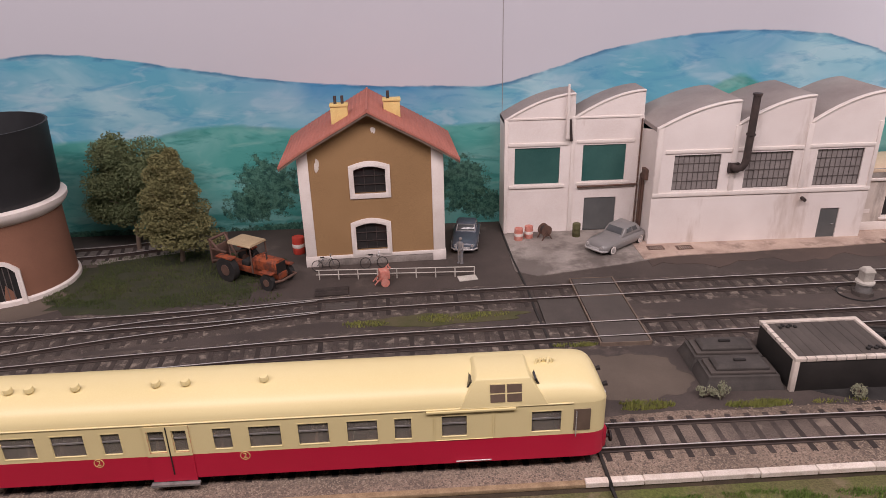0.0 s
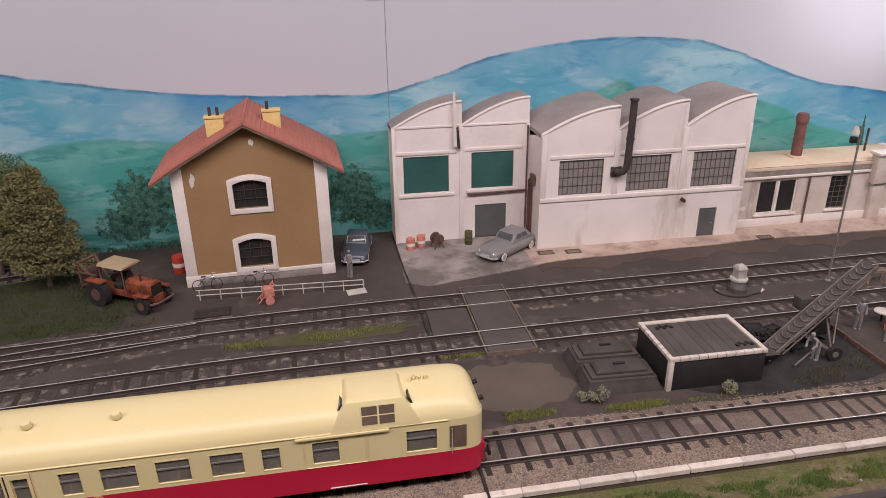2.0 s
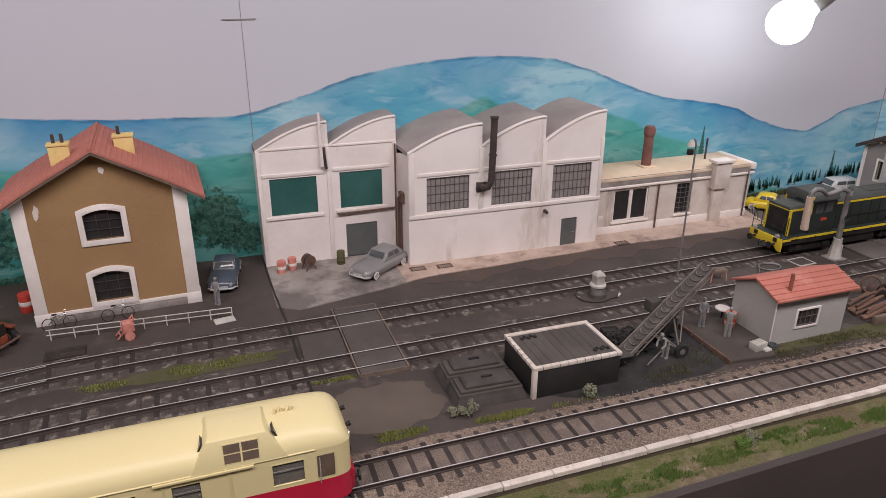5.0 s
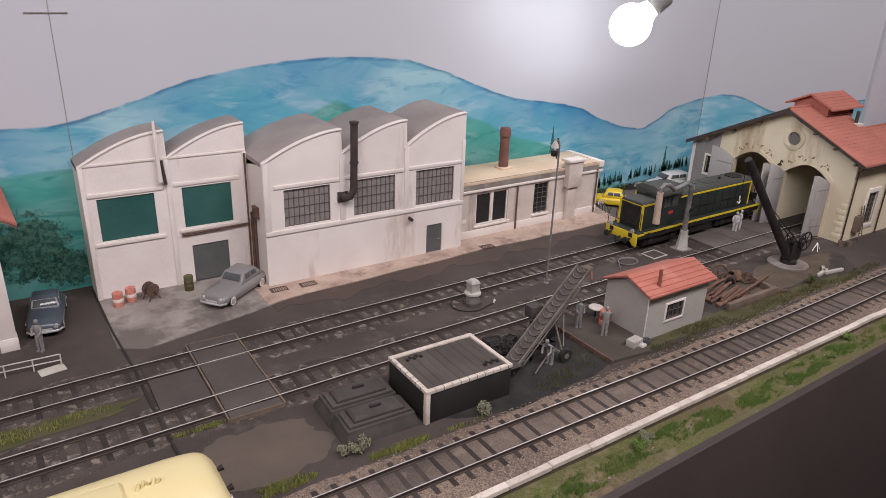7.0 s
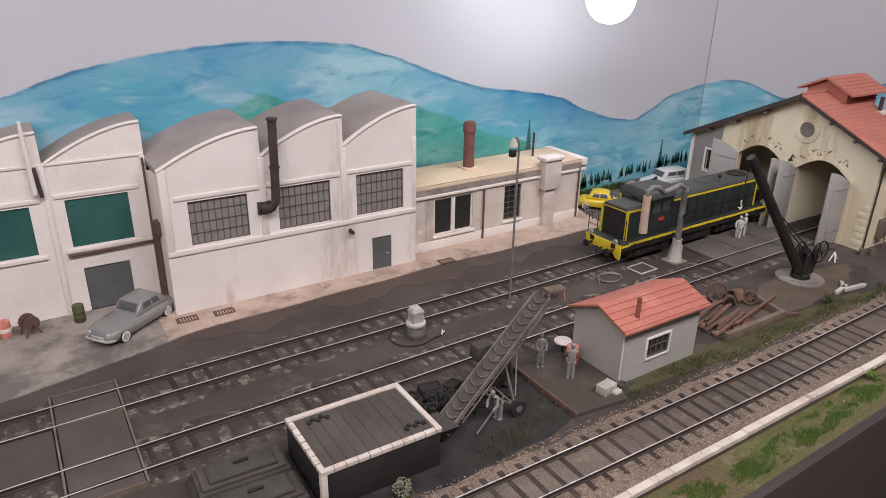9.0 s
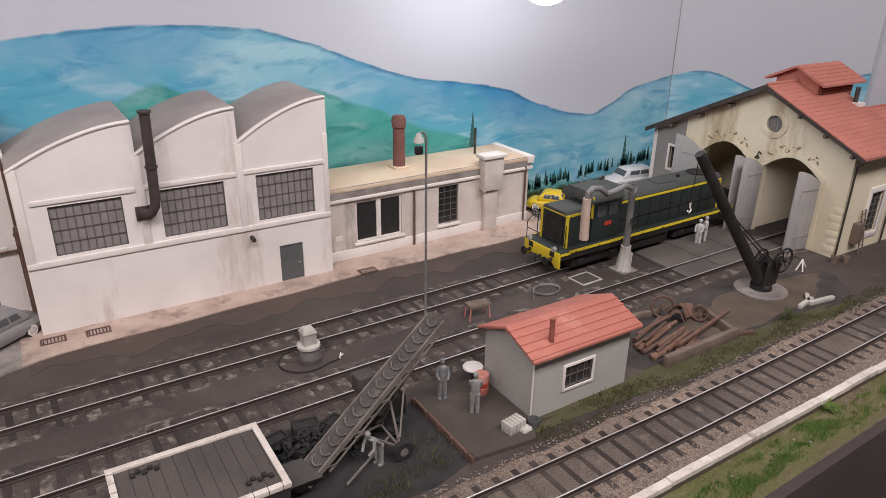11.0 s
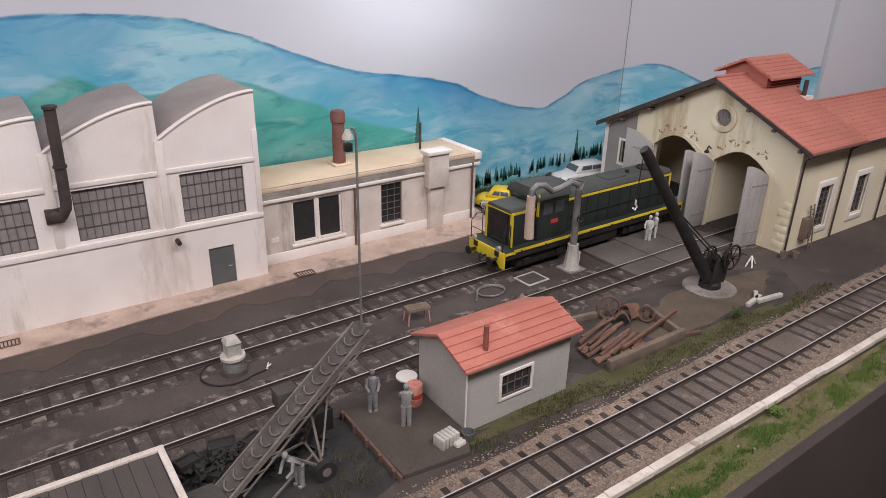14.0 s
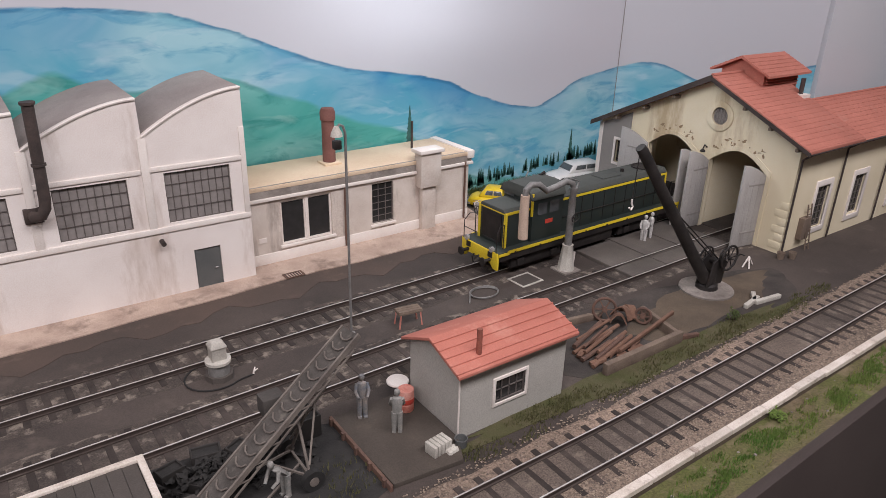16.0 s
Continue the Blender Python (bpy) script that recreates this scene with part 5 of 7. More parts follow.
part("end_wall", Geo().box(L0, -HW + 0.2, 11, L0 + 2, HW - 0.2, 66), cream, car)
# rounded nose in three bands
for band, z0, z1, m in (("nose_panel", 35, 66.2, cream), ("nose_panel", 11, 35, crimson)):
    ring = []
    for x, s in sx:
        w = section(s, z0, z1)[2][0]
        ring.append((x, w))
    outline = [(x, -w) for x, w in ring] + [(x, w) for x, w in reversed(ring)]
    part(band, Geo().plate([outline], z0, z1, flat), m, car, "rounded nose")
roof_rings = [[(L0, y, z) for y, z in section(0, 0, 0, roof=True)]] + [[(x, y, z) for y, z in section(s, 0, 0, roof=True)] for x, s in sx]
part("roof", Geo().rings(roof_rings), cream, car, "smooth cream roof", angle=50)
for x, u0, u1 in ((-20, 0, 0),):
    for side in (-1, 1):
        f = part("cab_window", Geo().box(-29, side * 34.6 - 0.9, 39, -15, side * 34.6 + 0.9, 60), cabglass, car)
        f.matrix_basis = pose(0, 0, 0, 0, 0, 0)
for side in (-1, 1):
    p = part("front_window", Geo().box(-0.6, -9, 40, 0.9, 9, 60), M["carglass"], car)
    p.matrix_basis = pose(-0.0008, side * 0.0098, 0, 0, 0, side * 6)
    part("headlamp", Geo().tube([(-4, side * 17, 62), (1.5, side * 17, 62)], 3.2, 14), M["chrome"], car, "chrome headlamp")
    part("horn", Geo().tube([(-2, side * 12, 67), (4, side * 12, 68.5)], 1.3, 10, 2.4), M["iron"], car)
    bf = part("buffer", Geo().tube([(-3, side * 20, 19), (7, side * 20, 19)], 1.6, 10), M["iron"], car, "black buffer")
    part("buffer_head", Geo().tube([(7, side * 20, 19), (8.6, side * 20, 19)], 5, 16), M["iron"], bf)
part("pilot", Geo().rings([[(-6, a * 27, z), (d, a * 24, z), (d, -a * 24, z), (-6, -a * 27, z)] for a, d, z in ((0.94, 1, 8), (1.0, 3.4, 12), (1.0, 3.4, 30), (0.9, 1, 34))]), crimson, car, "crimson front apron", bevel=0.8)
part("coupling", Geo().tube([(-2, 0, 15), (10, 0, 14), (13, 0, 11)], 1.6, 8), M["iron"], car)
# raised driving cab
k0 = [(-125, -35.8, 66), (-50, -35.8, 66), (-50, 10, 66), (-125, 10, 66)]
k1 = [(-111, -30, 90), (-66, -30, 90), (-66, 6, 90), (-111, 6, 90)]
k2 = [(-109, -25, 91.6), (-67, -25, 91.6), (-67, 3, 91.6), (-109, 3, 91.6)]
kiosk = part("driving_cab", Geo().rings([k0, k1, k2]), cream, car, "raised cream driving cab", bevel=0.8)
for side in (-1,):
    tilt_deg = math.degrees(math.atan2(5.6, 24.5))
    w = part("cab_side_window", Geo().plate([rect(-14, -8.5, 14, 8.5)], -0.6, 0.6, facing_y), cream, kiosk)
    w.matrix_basis = pose(-0.086, side * 0.0326, 0.078, side * tilt_deg, 0, 0)
    for u in (-13, 0.8):
        for v in (-7.6, 0.6):
            part("pane", Geo().plate([rect(u, v, u + 12.2, v + 7)], -0.9, 0.9, facing_y), cabglass, w)
for x0, lean in ((-117.6, -25), (-57.4, 26)):
    w = part("cab_end_window", Geo().box(-1.0, -13, -9, 1.0, 13, 8), M["darkpane"], kiosk)
    w.matrix_basis = pose(x0 * K, -0.0135, 0.079, 0, -lean, 0)
for x in (-492, -475, -438, -373, -349, -285):
    part("roof_vent", Geo().lathe([(3.8, 0), (3.8, 2.5), (3.2, 4.2), (0, 4.6)], 0, 0, 14), cream, car, "round roof vent").matrix_basis = pose(x * K, -0.011, 0.0885, 9, 0, 0)
for k in range(5):
    part("roof_fitting", Geo().tube([(-58 + k * 3.4, -7 + 2 * (k % 3), 86), (-56 + k * 3.4, -5 + 2 * (k % 2), 91.5)], 1.3, 8), cream, car)
for x in (-470, -430, -110, -70):
    for side in (-1, 1):
        part("wheel", Geo().tube([(x, side * 14.5, 11), (x, side * 18.5, 11)], 9.0, 24), M["iron"], car)
for x in (-450, -90):
    part("bogie", Geo().box(x - 38, -24, 4.5, x + 38, 24, 13), M["iron"], car, bevel=0.8)
part("underframe", Geo().box(L0 + 6, -30, 9, -20, 30, 12), M["iron"], car)
cloth = mat("seat_cloth", (0.16, 0.11, 0.085), (0.09, 0.06, 0.05), 60, 0.8)
part("interior_floor", Geo().box(L0 + 4, -33, 12, -40, 33, 20), cloth, car)
for k in range(18):
    x = -505 + k * 26
    if x > -150:
        break
    for side in (-1, 1):
        part("seat_bench", Geo().box(x, side * 19 - 12, 20, x + 3, side * 19 + 12, 49).box(x - 9, side * 19 - 12, 20, x, side * 19 + 12, 33), cloth, car, bevel=0.8)
part("bulkhead", Geo().box(-152, -33, 20, -150, 33, 64), cloth, car)
part("bulkhead", Geo().box(-100, -33, 20, -98, 33, 64), cloth, car)
for x in (-422, -303):
    for side in (-1,):
        ring = Geo().plate([[(4.2 * math.cos(a * math.pi / 10), 4.2 * math.sin(a * math.pi / 10)) for a in range(20)], [(3.6 * math.cos(a * math.pi / 10), 3.6 * math.sin(a * math.pi / 10)) for a in range(20)]], -0.3, 0.3, facing_y)
        r = part("class_mark", ring, M["chimney"], car, "yellow ringed class number")
        r.matrix_basis = pose(x * K, -HW * K, 0.031)
        t = bpy.data.curves.new("number", "FONT")
        t.body, t.size, t.align_x, t.align_y, t.extrude = "2", 0.007, "CENTER", "CENTER", 0.0002
        t.materials.append(M["chimney"])
        to = new("number", t)
        to.parent = r
        to.matrix_basis = pose(0, -0.0003, 0, 90, 0, 0)

# ---- diesel shunter ----
green = mat("dark_green_paint", (0.022, 0.03, 0.028), (0.032, 0.04, 0.037), 14, 0.5, bump=0.03, grain=0.08)
greytop = mat("dusty_green_roof", (0.048, 0.052, 0.048), (0.068, 0.072, 0.066), 16, 0.75, bump=0.05)
yellow = mat("yellow_paint", (0.75, 0.55, 0.03), (0.66, 0.47, 0.03), 30, 0.5, bump=0.03)
loco = thing("diesel_locomotive", 1668, 1694, 0, 1.4, "dark green diesel locomotive with yellow lining", "locomotive")
part("frame", Geo().box(2, -33, 24, 336, 33, 33), M["iron"], loco, bevel=0.5)
part("running_board", Geo().box(0, -34, 33, 338, 34, 35.5), green, loco, bevel=0.3)
for side in (-1, 1):
    s = part("side_stripe", Geo().box(14, side * 34 - 0.6, 32.6, 338, side * 34 + 0.6, 36), yellow, loco, "yellow lining along the frame")
    part("side_stripe", Geo().box(0, side * 34 - 0.6, 31, 16, side * 34 + 0.6, 34.4), yellow, loco)
    for k in range(8):
        part("bracket", Geo().box(24 + k * 40, side * 34 - 0.9, 31.5, 26.5 + k * 40, side * 34 + 0.9, 34), M["iron"], s)
hood = part("low_hood", Geo().plate([[(-23, 35), (23, 35), (23, 77), (19, 81), (-19, 81), (-23, 77)]], 17, 60, facing_x), green, loco, "low front hood", bevel=0.8)
part("hood_top", Geo().plate([[(-23.3, 77.5), (23.3, 77.5), (19, 82), (-19, 82)]], 16, 60, facing_x), greytop, hood, bevel=0.5)
part("radiator", Geo().box(15.6, -17, 40, 17.4, 17, 74), M["iron"], hood)
for y in (-23, 23):
    part("corner_stripe", Geo().box(16, y - 1.8, 35, 18.5, y + 1.8, 78), yellow, hood)
for y in (-23.2, 23.2):
    part("hood_stripe", Geo().box(17, y - 0.5, 75.5, 54, y + 0.5, 78.5), yellow, hood)
part("front_stripe", Geo().box(16.2, -23, 76, 17.4, 23, 78.4), yellow, hood)
long_hood = part("long_hood", Geo().plate([[(-23, 35), (23, 35), (23, 80), (18, 85), (-18, 85), (-23, 80)]], 106, 314, facing_x), green, loco, "long engine hood", bevel=0.8)
part("hood_roof", Geo().plate([[(-23.4, 81), (23.4, 81), (18, 86.4), (-18, 86.4)]], 106, 315, facing_x), greytop, long_hood, bevel=0.5)
for y in (-23.3, 23.3):
    part("hood_stripe", Geo().box(106, y - 0.5, 77.5, 314, y + 0.5, 80.2), yellow, long_hood)
    part("corner_stripe", Geo().box(311.5, y - 0.6, 36, 314, y + 0.6, 80), yellow, long_hood)
    part("hand_rail", Geo().tube([(110, y * 1.06, 56), (310, y * 1.06, 56)], 0.5, 6), M["iron"], long_hood)
    for k in range(9):
        part("hood_door_joint", Geo().box(124 + k * 21, y - 0.35, 38, 124.6 + k * 21, y + 0.35, 77), M["iron"], long_hood)
cab = part("cab", Geo().plate([[(-27, 35), (27, 35), (27, 88), (-27, 88)]], 56, 107, facing_x), green, loco, "cab body", bevel=0.6)
part("cab_roof", Geo().plate([[(-29, 88), (29, 88), (25, 97), (14, 102.5), (-14, 102.5), (-25, 97)]], 52, 109, facing_x), greytop, cab, "domed grey cab roof", bevel=0.6)
for side in (-1, 1):
    for x in (64, 84):
        part("cab_window", Geo().box(x, side * 27 - 0.5, 68, x + 15, side * 27 + 0.5, 83), M["carglass"], cab)
    part("cab_stripe", Geo().box(54.5, side * 26 - 1.2, 68, 56.6, side * 26 + 1.2, 96), yellow, cab)
    part("maker_plate", Geo().plate([rect(78, 55, 90, 60)], side * 27.2 - 0.4, side * 27.2 + 0.4, facing_y), M["red"], cab, "red cab plate")
for y in (-15, 15):
    part("front_window", Geo().box(55.2, y - 9, 84, 56.8, y + 9, 94), M["carglass"], cab)
part("roof_horn", Geo().tube([(100, 10, 103), (108, 10, 105)], 1.2, 8, 2.0), M["iron"], cab)
fan = part("roof_fan", Geo().lathe([(0, 86), (15, 86), (15, 88), (13.5, 88), (13, 86.8), (0, 86.8)], 288, 0, 28), M["iron"], long_hood, "round roof fan grille")
part("roof_hatch", Geo().box(196, -11, 86, 232, 11, 87.6), greytop, long_hood, bevel=0.4)
part("exhaust", Geo().tube([(246, 0, 86), (246, 0, 90.5)], 2.6, 12), M["iron"], long_hood)
for xe, sgn in ((0, -1), (338, 1)):
    beam = part("buffer_beam", Geo().plate([[(-33, 14), (-26, 14), (-20, 20), (20, 20), (26, 14), (33, 14), (33, 35), (-33, 35)]], xe - 1.5, xe + 1.5, facing_x), yellow, loco, "yellow buffer beam", bevel=0.4)
    for y in (-20, 20):
        bf = part("buffer", Geo().tube([(xe, y, 24), (xe + sgn * 12, y, 24)], 2.0, 12), M["iron"], beam)
        part("buffer_head", Geo().tube([(xe + sgn * 12, y, 24), (xe + sgn * 13.6, y, 24)], 5.2, 18), M["iron"], bf)
        part("headlamp", Geo().tube([(xe, y * 1.15, 38), (xe + sgn * 3.5, y * 1.15, 38)], 3.4, 14), M["chrome"], beam, "round headlamp")
        part("cover", Geo().box(xe + sgn * 1.4 - 0.4, y - 4, 27, xe + sgn * 1.4 + 0.4, y + 4, 34), M["iron"], beam)
        part("hand_rail", Geo().tube([(xe + sgn * 1, y * 1.5, 35), (xe + sgn * 1, y * 1.5, 58), (xe - sgn * 5, y * 1.4, 66), (xe - sgn * 13, y * 1.3, 66), (xe - sgn * 13, y * 1.3, 36)], 0.6, 6), M["iron"], beam)
        part("hand_rail", Geo().tube([(xe + sgn * 1, y * 1.5, 50), (xe + sgn * 1, y * 0.3, 50)], 0.5, 6), M["iron"], beam)
    part("coupling_hook", Geo().tube([(xe, 0, 22), (xe + sgn * 7, 0, 22), (xe + sgn * 9, 0, 19)], 1.4, 8), M["iron"], beam)
    part("hose", Geo().tube([(xe + sgn * 2, 8, 22), (xe + sgn * 5, 8, 18), (xe + sgn * 3, 8, 11)], 0.9, 6), M["iron"], beam)
for xc in (68, 262):
    bg = part("bogie", Geo().box(xc - 42, -27, 8, xc + 42, 27, 22), M["iron"], loco, "black bogie", bevel=1.0)
    for dx in (-28, 28):
        for side in (-1, 1):
            part("wheel", Geo().tube([(xc + dx, side * 14.5, 14.5), (xc + dx, side * 18.5, 14.5)], 11.5, 26), M["iron"], bg)
            part("axle_box", Geo().box(xc + dx - 5, side * 28 - 2, 10, xc + dx + 5, side * 28 + 2, 19), M["iron"], bg, bevel=0.5)
part("fuel_tank", Geo().box(130, -29, 9, 205, 29, 25), M["iron"], loco, bevel=1.5)


# ---- road vehicles ----
def vehicle(name, x, y, turn, length, width, height, paint, label, glass_span, hood=0.52, wagon=False):
    """A small car, its front towards +x of its own axes."""
    ob = thing(name, x, y, GROUND, turn, label, "car")
    h, w, L = height, width / 2, length / 2
    st = [(-1.0, 0.36, 0.72), (-0.96, 0.46, 0.86), (-0.8, 0.56, 0.97), (-0.4, 0.6, 1.0), (0.1, 0.6, 1.0), (0.45, 0.58, 1.0), (0.72, hood + 0.02, 0.96), (0.9, hood - 0.03, 0.9), (0.97, hood - 0.1, 0.82), (1.0, hood - 0.22, 0.7)]
    rings = []
    for s, zt, ws in st:
        ww, z0, z1 = w * ws, 0.17 * h, zt * h
        rings.append([(s * L, -ww * 0.9, z0), (s * L, -ww, z0 + (z1 - z0) * 0.3), (s * L, -ww, z0 + (z1 - z0) * 0.7), (s * L, -ww * 0.9, z0 + (z1 - z0) * 0.9), (s * L, -ww * 0.62, z1), (s * L, -ww * 0.25, z1 + 0.035 * h), (s * L, ww * 0.25, z1 + 0.035 * h), (s * L, ww * 0.62, z1), (s * L, ww * 0.9, z0 + (z1 - z0) * 0.9), (s * L, ww, z0 + (z1 - z0) * 0.7), (s * L, ww, z0 + (z1 - z0) * 0.3), (s * L, ww * 0.9, z0)])
    body = part("body", Geo().rings(rings), paint, ob, angle=60)
    a, c = glass_span
    ra, rc = (a + 0.06, c - 0.22) if wagon else (a + 0.2, c - 0.2)
    zb, zr = 0.56 * h, 0.95 * h

    def ring(a0, c0, ww, z):
        return [(a0 * L, -ww, z), (c0 * L, -ww, z), (c0 * L, ww, z), (a0 * L, ww, z)]
    cabin = [ring(a, c, w * 0.86, zb), ring(a * 0.6 + ra * 0.4, c * 0.5 + rc * 0.5, w * 0.82, zb * 0.5 + zr * 0.5), ring(ra, rc, w * 0.72, zr), ring(ra + 0.12, rc - 0.1, w * 0.5, zr + 0.06 * h)]
    part("cabin", Geo().rings(cabin), paint, ob, "rounded cabin and roof", bevel=2.2, angle=70)

    def pane(name, i, j, u0, u1, v0, v1):
        """A window on the cabin side from corner i to corner j."""
        pts = []
        for u, v in ((u0, v0), (u1, v0), (u1, v1), (u0, v1)):
            e = Vector(cabin[0][i]).lerp(Vector(cabin[0][j]), u)
            m_ = Vector(cabin[1][i]).lerp(Vector(cabin[1][j]), u)
            f = Vector(cabin[2][i]).lerp(Vector(cabin[2][j]), u)
            pts.append(e.lerp(m_, v * 2) if v < 0.5 else m_.lerp(f, v * 2 - 1))
        nrm = (pts[1] - pts[0]).cross(pts[3] - pts[0]).normalized()
        mid_ = sum(pts, Vector()) / 4
        frame_pts = [mid_ + (q_ - mid_) * 1.12 for q_ in pts]
        rim = part("window_frame", Geo().rings([[q_ - nrm * 1.5 for q_ in frame_pts], [q_ + nrm * 0.35 for q_ in frame_pts]]), M["greymetal"], ob)
        part(name, Geo().rings([[q_ - nrm * 1.2 for q_ in pts], [q_ + nrm * 0.6 for q_ in pts]]), M["carglass"], rim, "dark car glazing", bevel=0.3)

    pane("windscreen", 1, 2, 0.1, 0.9, 0.3, 0.88)
    pane("rear_window", 3, 0, 0.14, 0.86, 0.4, 0.86)
    for i, j, f in ((0, 1, 0), (2, 3, 1)):
        for u0, u1 in ((0.2, 0.47), (0.53, 0.84)):
            pane("side_window", i, j, 1 - u1 if f else u0, 1 - u0 if f else u1, 0.4, 0.86)
    for side in (-1, 1):
        for s in (-0.62, 0.64):
            wh = part("wheel", Geo().tube([(s * L, side * w * 0.74, 0.22 * h), (s * L, side * w * 0.97, 0.22 * h)], 0.22 * h, 20), M["rubber"], ob)
            part("whitewall", Geo().tube([(s * L, side * w * 0.94, 0.22 * h), (s * L, side * w * 0.985, 0.22 * h)], 0.17 * h, 18), M["whitetrim"], wh)
            part("hub_cap", Geo().tube([(s * L, side * w * 0.95, 0.22 * h), (s * L, side * w * 1.0, 0.22 * h)], 0.12 * h, 14), M["chrome"], wh)
        part("headlamp", Geo().tube([(L * 0.94, side * w * 0.62, 0.42 * h), (L * 1.0, side * w * 0.62, 0.41 * h)], 0.07 * h, 12), M["chrome"], ob)
        part("side_trim", Geo().box(-L * 0.8, side * w - 0.25, 0.42 * h, L * 0.75, side * w + 0.25, 0.44 * h), M["chrome"], ob)
    part("grille", Geo().box(L * 0.985, -w * 0.42, 0.27 * h, L * 1.02, w * 0.42, 0.37 * h), M["chrome"], ob, "chrome grille", bevel=0.5)
    for s in (-1, 1):
        part("bumper", Geo().tube([(s * L * 0.9, -w * 0.95, 0.26 * h), (s * L * 1.03, -w * 0.7, 0.26 * h), (s * L * 1.05, 0, 0.26 * h), (s * L * 1.03, w * 0.7, 0.26 * h), (s * L * 0.9, w * 0.95, 0.26 * h)], 1.3, 8), M["chrome"], ob, "chrome bumper")
    return ob


def carpaint(name, c):
    return mat(name, c, tuple(v * 0.85 for v in c), 12, 0.3, bump=0.0, grain=0.04, spec=0.6)


vehicle("saloon_car", 1070, 1832, 217, 104, 42, 35, carpaint("grey_car_paint", (0.25, 0.24, 0.235)), "grey rounded saloon car on the concrete apron", (-0.72, 0.24), 0.56)
vehicle("saloon_car", 846, 1868, 262, 98, 40, 33, carpaint("blue_grey_car_paint", (0.07, 0.085, 0.11)), "dark blue-grey saloon car beside the house", (-0.68, 0.22), 0.56)
vehicle("small_car", 1838, 1868, 310, 86, 36, 33, carpaint("yellow_car_paint", (0.8, 0.56, 0.02)), "yellow rounded small saloon car", (-0.62, 0.45))
vehicle("estate_car", 2035, 1905, 172, 98, 40, 35, carpaint("white_car_paint", (0.72, 0.71, 0.7)), "white estate car parked by the engine shed", (-0.97, 0.42), wagon=True)

# tractor
tr = thing("farm_tractor", 545, 1765, GROUND, -12, "orange-red farm tractor with beige canopy on the lawn", "tractor")
orange = mat("orange_red_paint", (0.36, 0.085, 0.03), (0.2, 0.045, 0.022), 60, 0.75, c3=(0.07, 0.035, 0.028), spots=0.46, patch=90, bump=0.3)
part("bonnet", Geo().plate([[(-9, 18), (9, 18), (9, 30), (5, 33), (-5, 33), (-9, 30)]], 4, 40, facing_x), orange, tr, bevel=0.8)
part("chassis", Geo().box(-42, -7, 10, 42, 7, 18), orange, tr, bevel=0.5)
part("canopy", Geo().plate([[(-15, 46), (15, 46), (12, 49), (-12, 49)]], -30, 8, facing_x), mat("beige_canvas", (0.42, 0.32, 0.2), (0.34, 0.26, 0.16), 40, 0.9), tr, "beige canvas canopy", bevel=0.5)
for x in (-28, 6):
    for y in (-13, 13):
        part("canopy_post", Geo().tube([(x, y, 14), (x, y, 46)], 0.9, 6), M["rust"], tr)
part("seat", Geo().box(-18, -7, 18, -6, 7, 24), M["rubber"], tr, bevel=1)
part("steering_wheel", Geo().tube([(2 + 0 * a, 5 * math.cos(a * 0.5236), 30 + 5 * math.sin(a * 0.5236)) for a in range(13)], 0.6, 6), M["iron"], tr)
for x, r, wd in ((-30, 15, 9), (33, 10, 6)):
    for s in (-1, 1):
        t_ = part("wheel", Geo().tube([(x, s * 14, r), (x, s * (14 + wd), r)], r, 24), M["rubber"], tr)
        part("rim", Geo().tube([(x, s * 13, r), (x, s * (14.6 + wd), r)], r * 0.45, 16), M["rust"], t_)
for s in (-1, 1):
    part("mudguard", Geo().box(-44, s * 18 - 5, 29, -18, s * 18 + 5, 31), orange, tr, bevel=0.5)
    part("rear_arm", Geo().tube([(-40, s * 8, 20), (-62, s * 12, 44)], 1.6, 8), M["rust"], tr)
part("loader_bar", Geo().tube([(-62, -14, 44), (-62, 14, 44)], 1.8, 8), M["rust"], tr)
part("front_bar", Geo().tube([(44, -16, 12), (52, -12, 14), (52, 12, 14), (44, 16, 12)], 1.4, 8), M["rust"], tr)


part("radiator_grille", Geo().box(39.6, -7.5, 17, 41, 7.5, 30), M["iron"], tr, "dark radiator grille")
part("engine_block", Geo().box(6, -6, 12, 38, 6, 20), M["iron"], tr, bevel=0.6)
part("exhaust_stub", Geo().tube([(24, -5, 32), (24, -5, 41)], 1.1, 8), M["darkpipe"], tr)
part("cab_frame", Geo().box(6, -12, 20, 8, 12, 33), orange, tr, "rusty dash panel", bevel=0.4)
for s in (-1, 1):
    part("front_mudguard", Geo().box(24, s * 17 - 4, 21, 43, s * 17 + 4, 22.6), orange, tr, bevel=0.6)
    part("side_rack", Geo().bar((-60, s * 14, 18), (-22, s * 14, 30), 2, 2).bar((-60, s * 14, 18), (-60, s * 14, 45), 2, 2).bar((-60, s * 14, 34), (-34, s * 14, 34), 1.6, 1.6), M["rust"], tr)
part("rear_rack", Geo().box(-63, -14, 14, -60, 14, 34), M["rust"], tr, "rusty rear box", bevel=0.6)
tr.matrix_world = pose(0.548, 1.762, GROUND * K, 0, 0, -32) @ Matrix.Diagonal((1.12, 1.12, 1.18, 1))


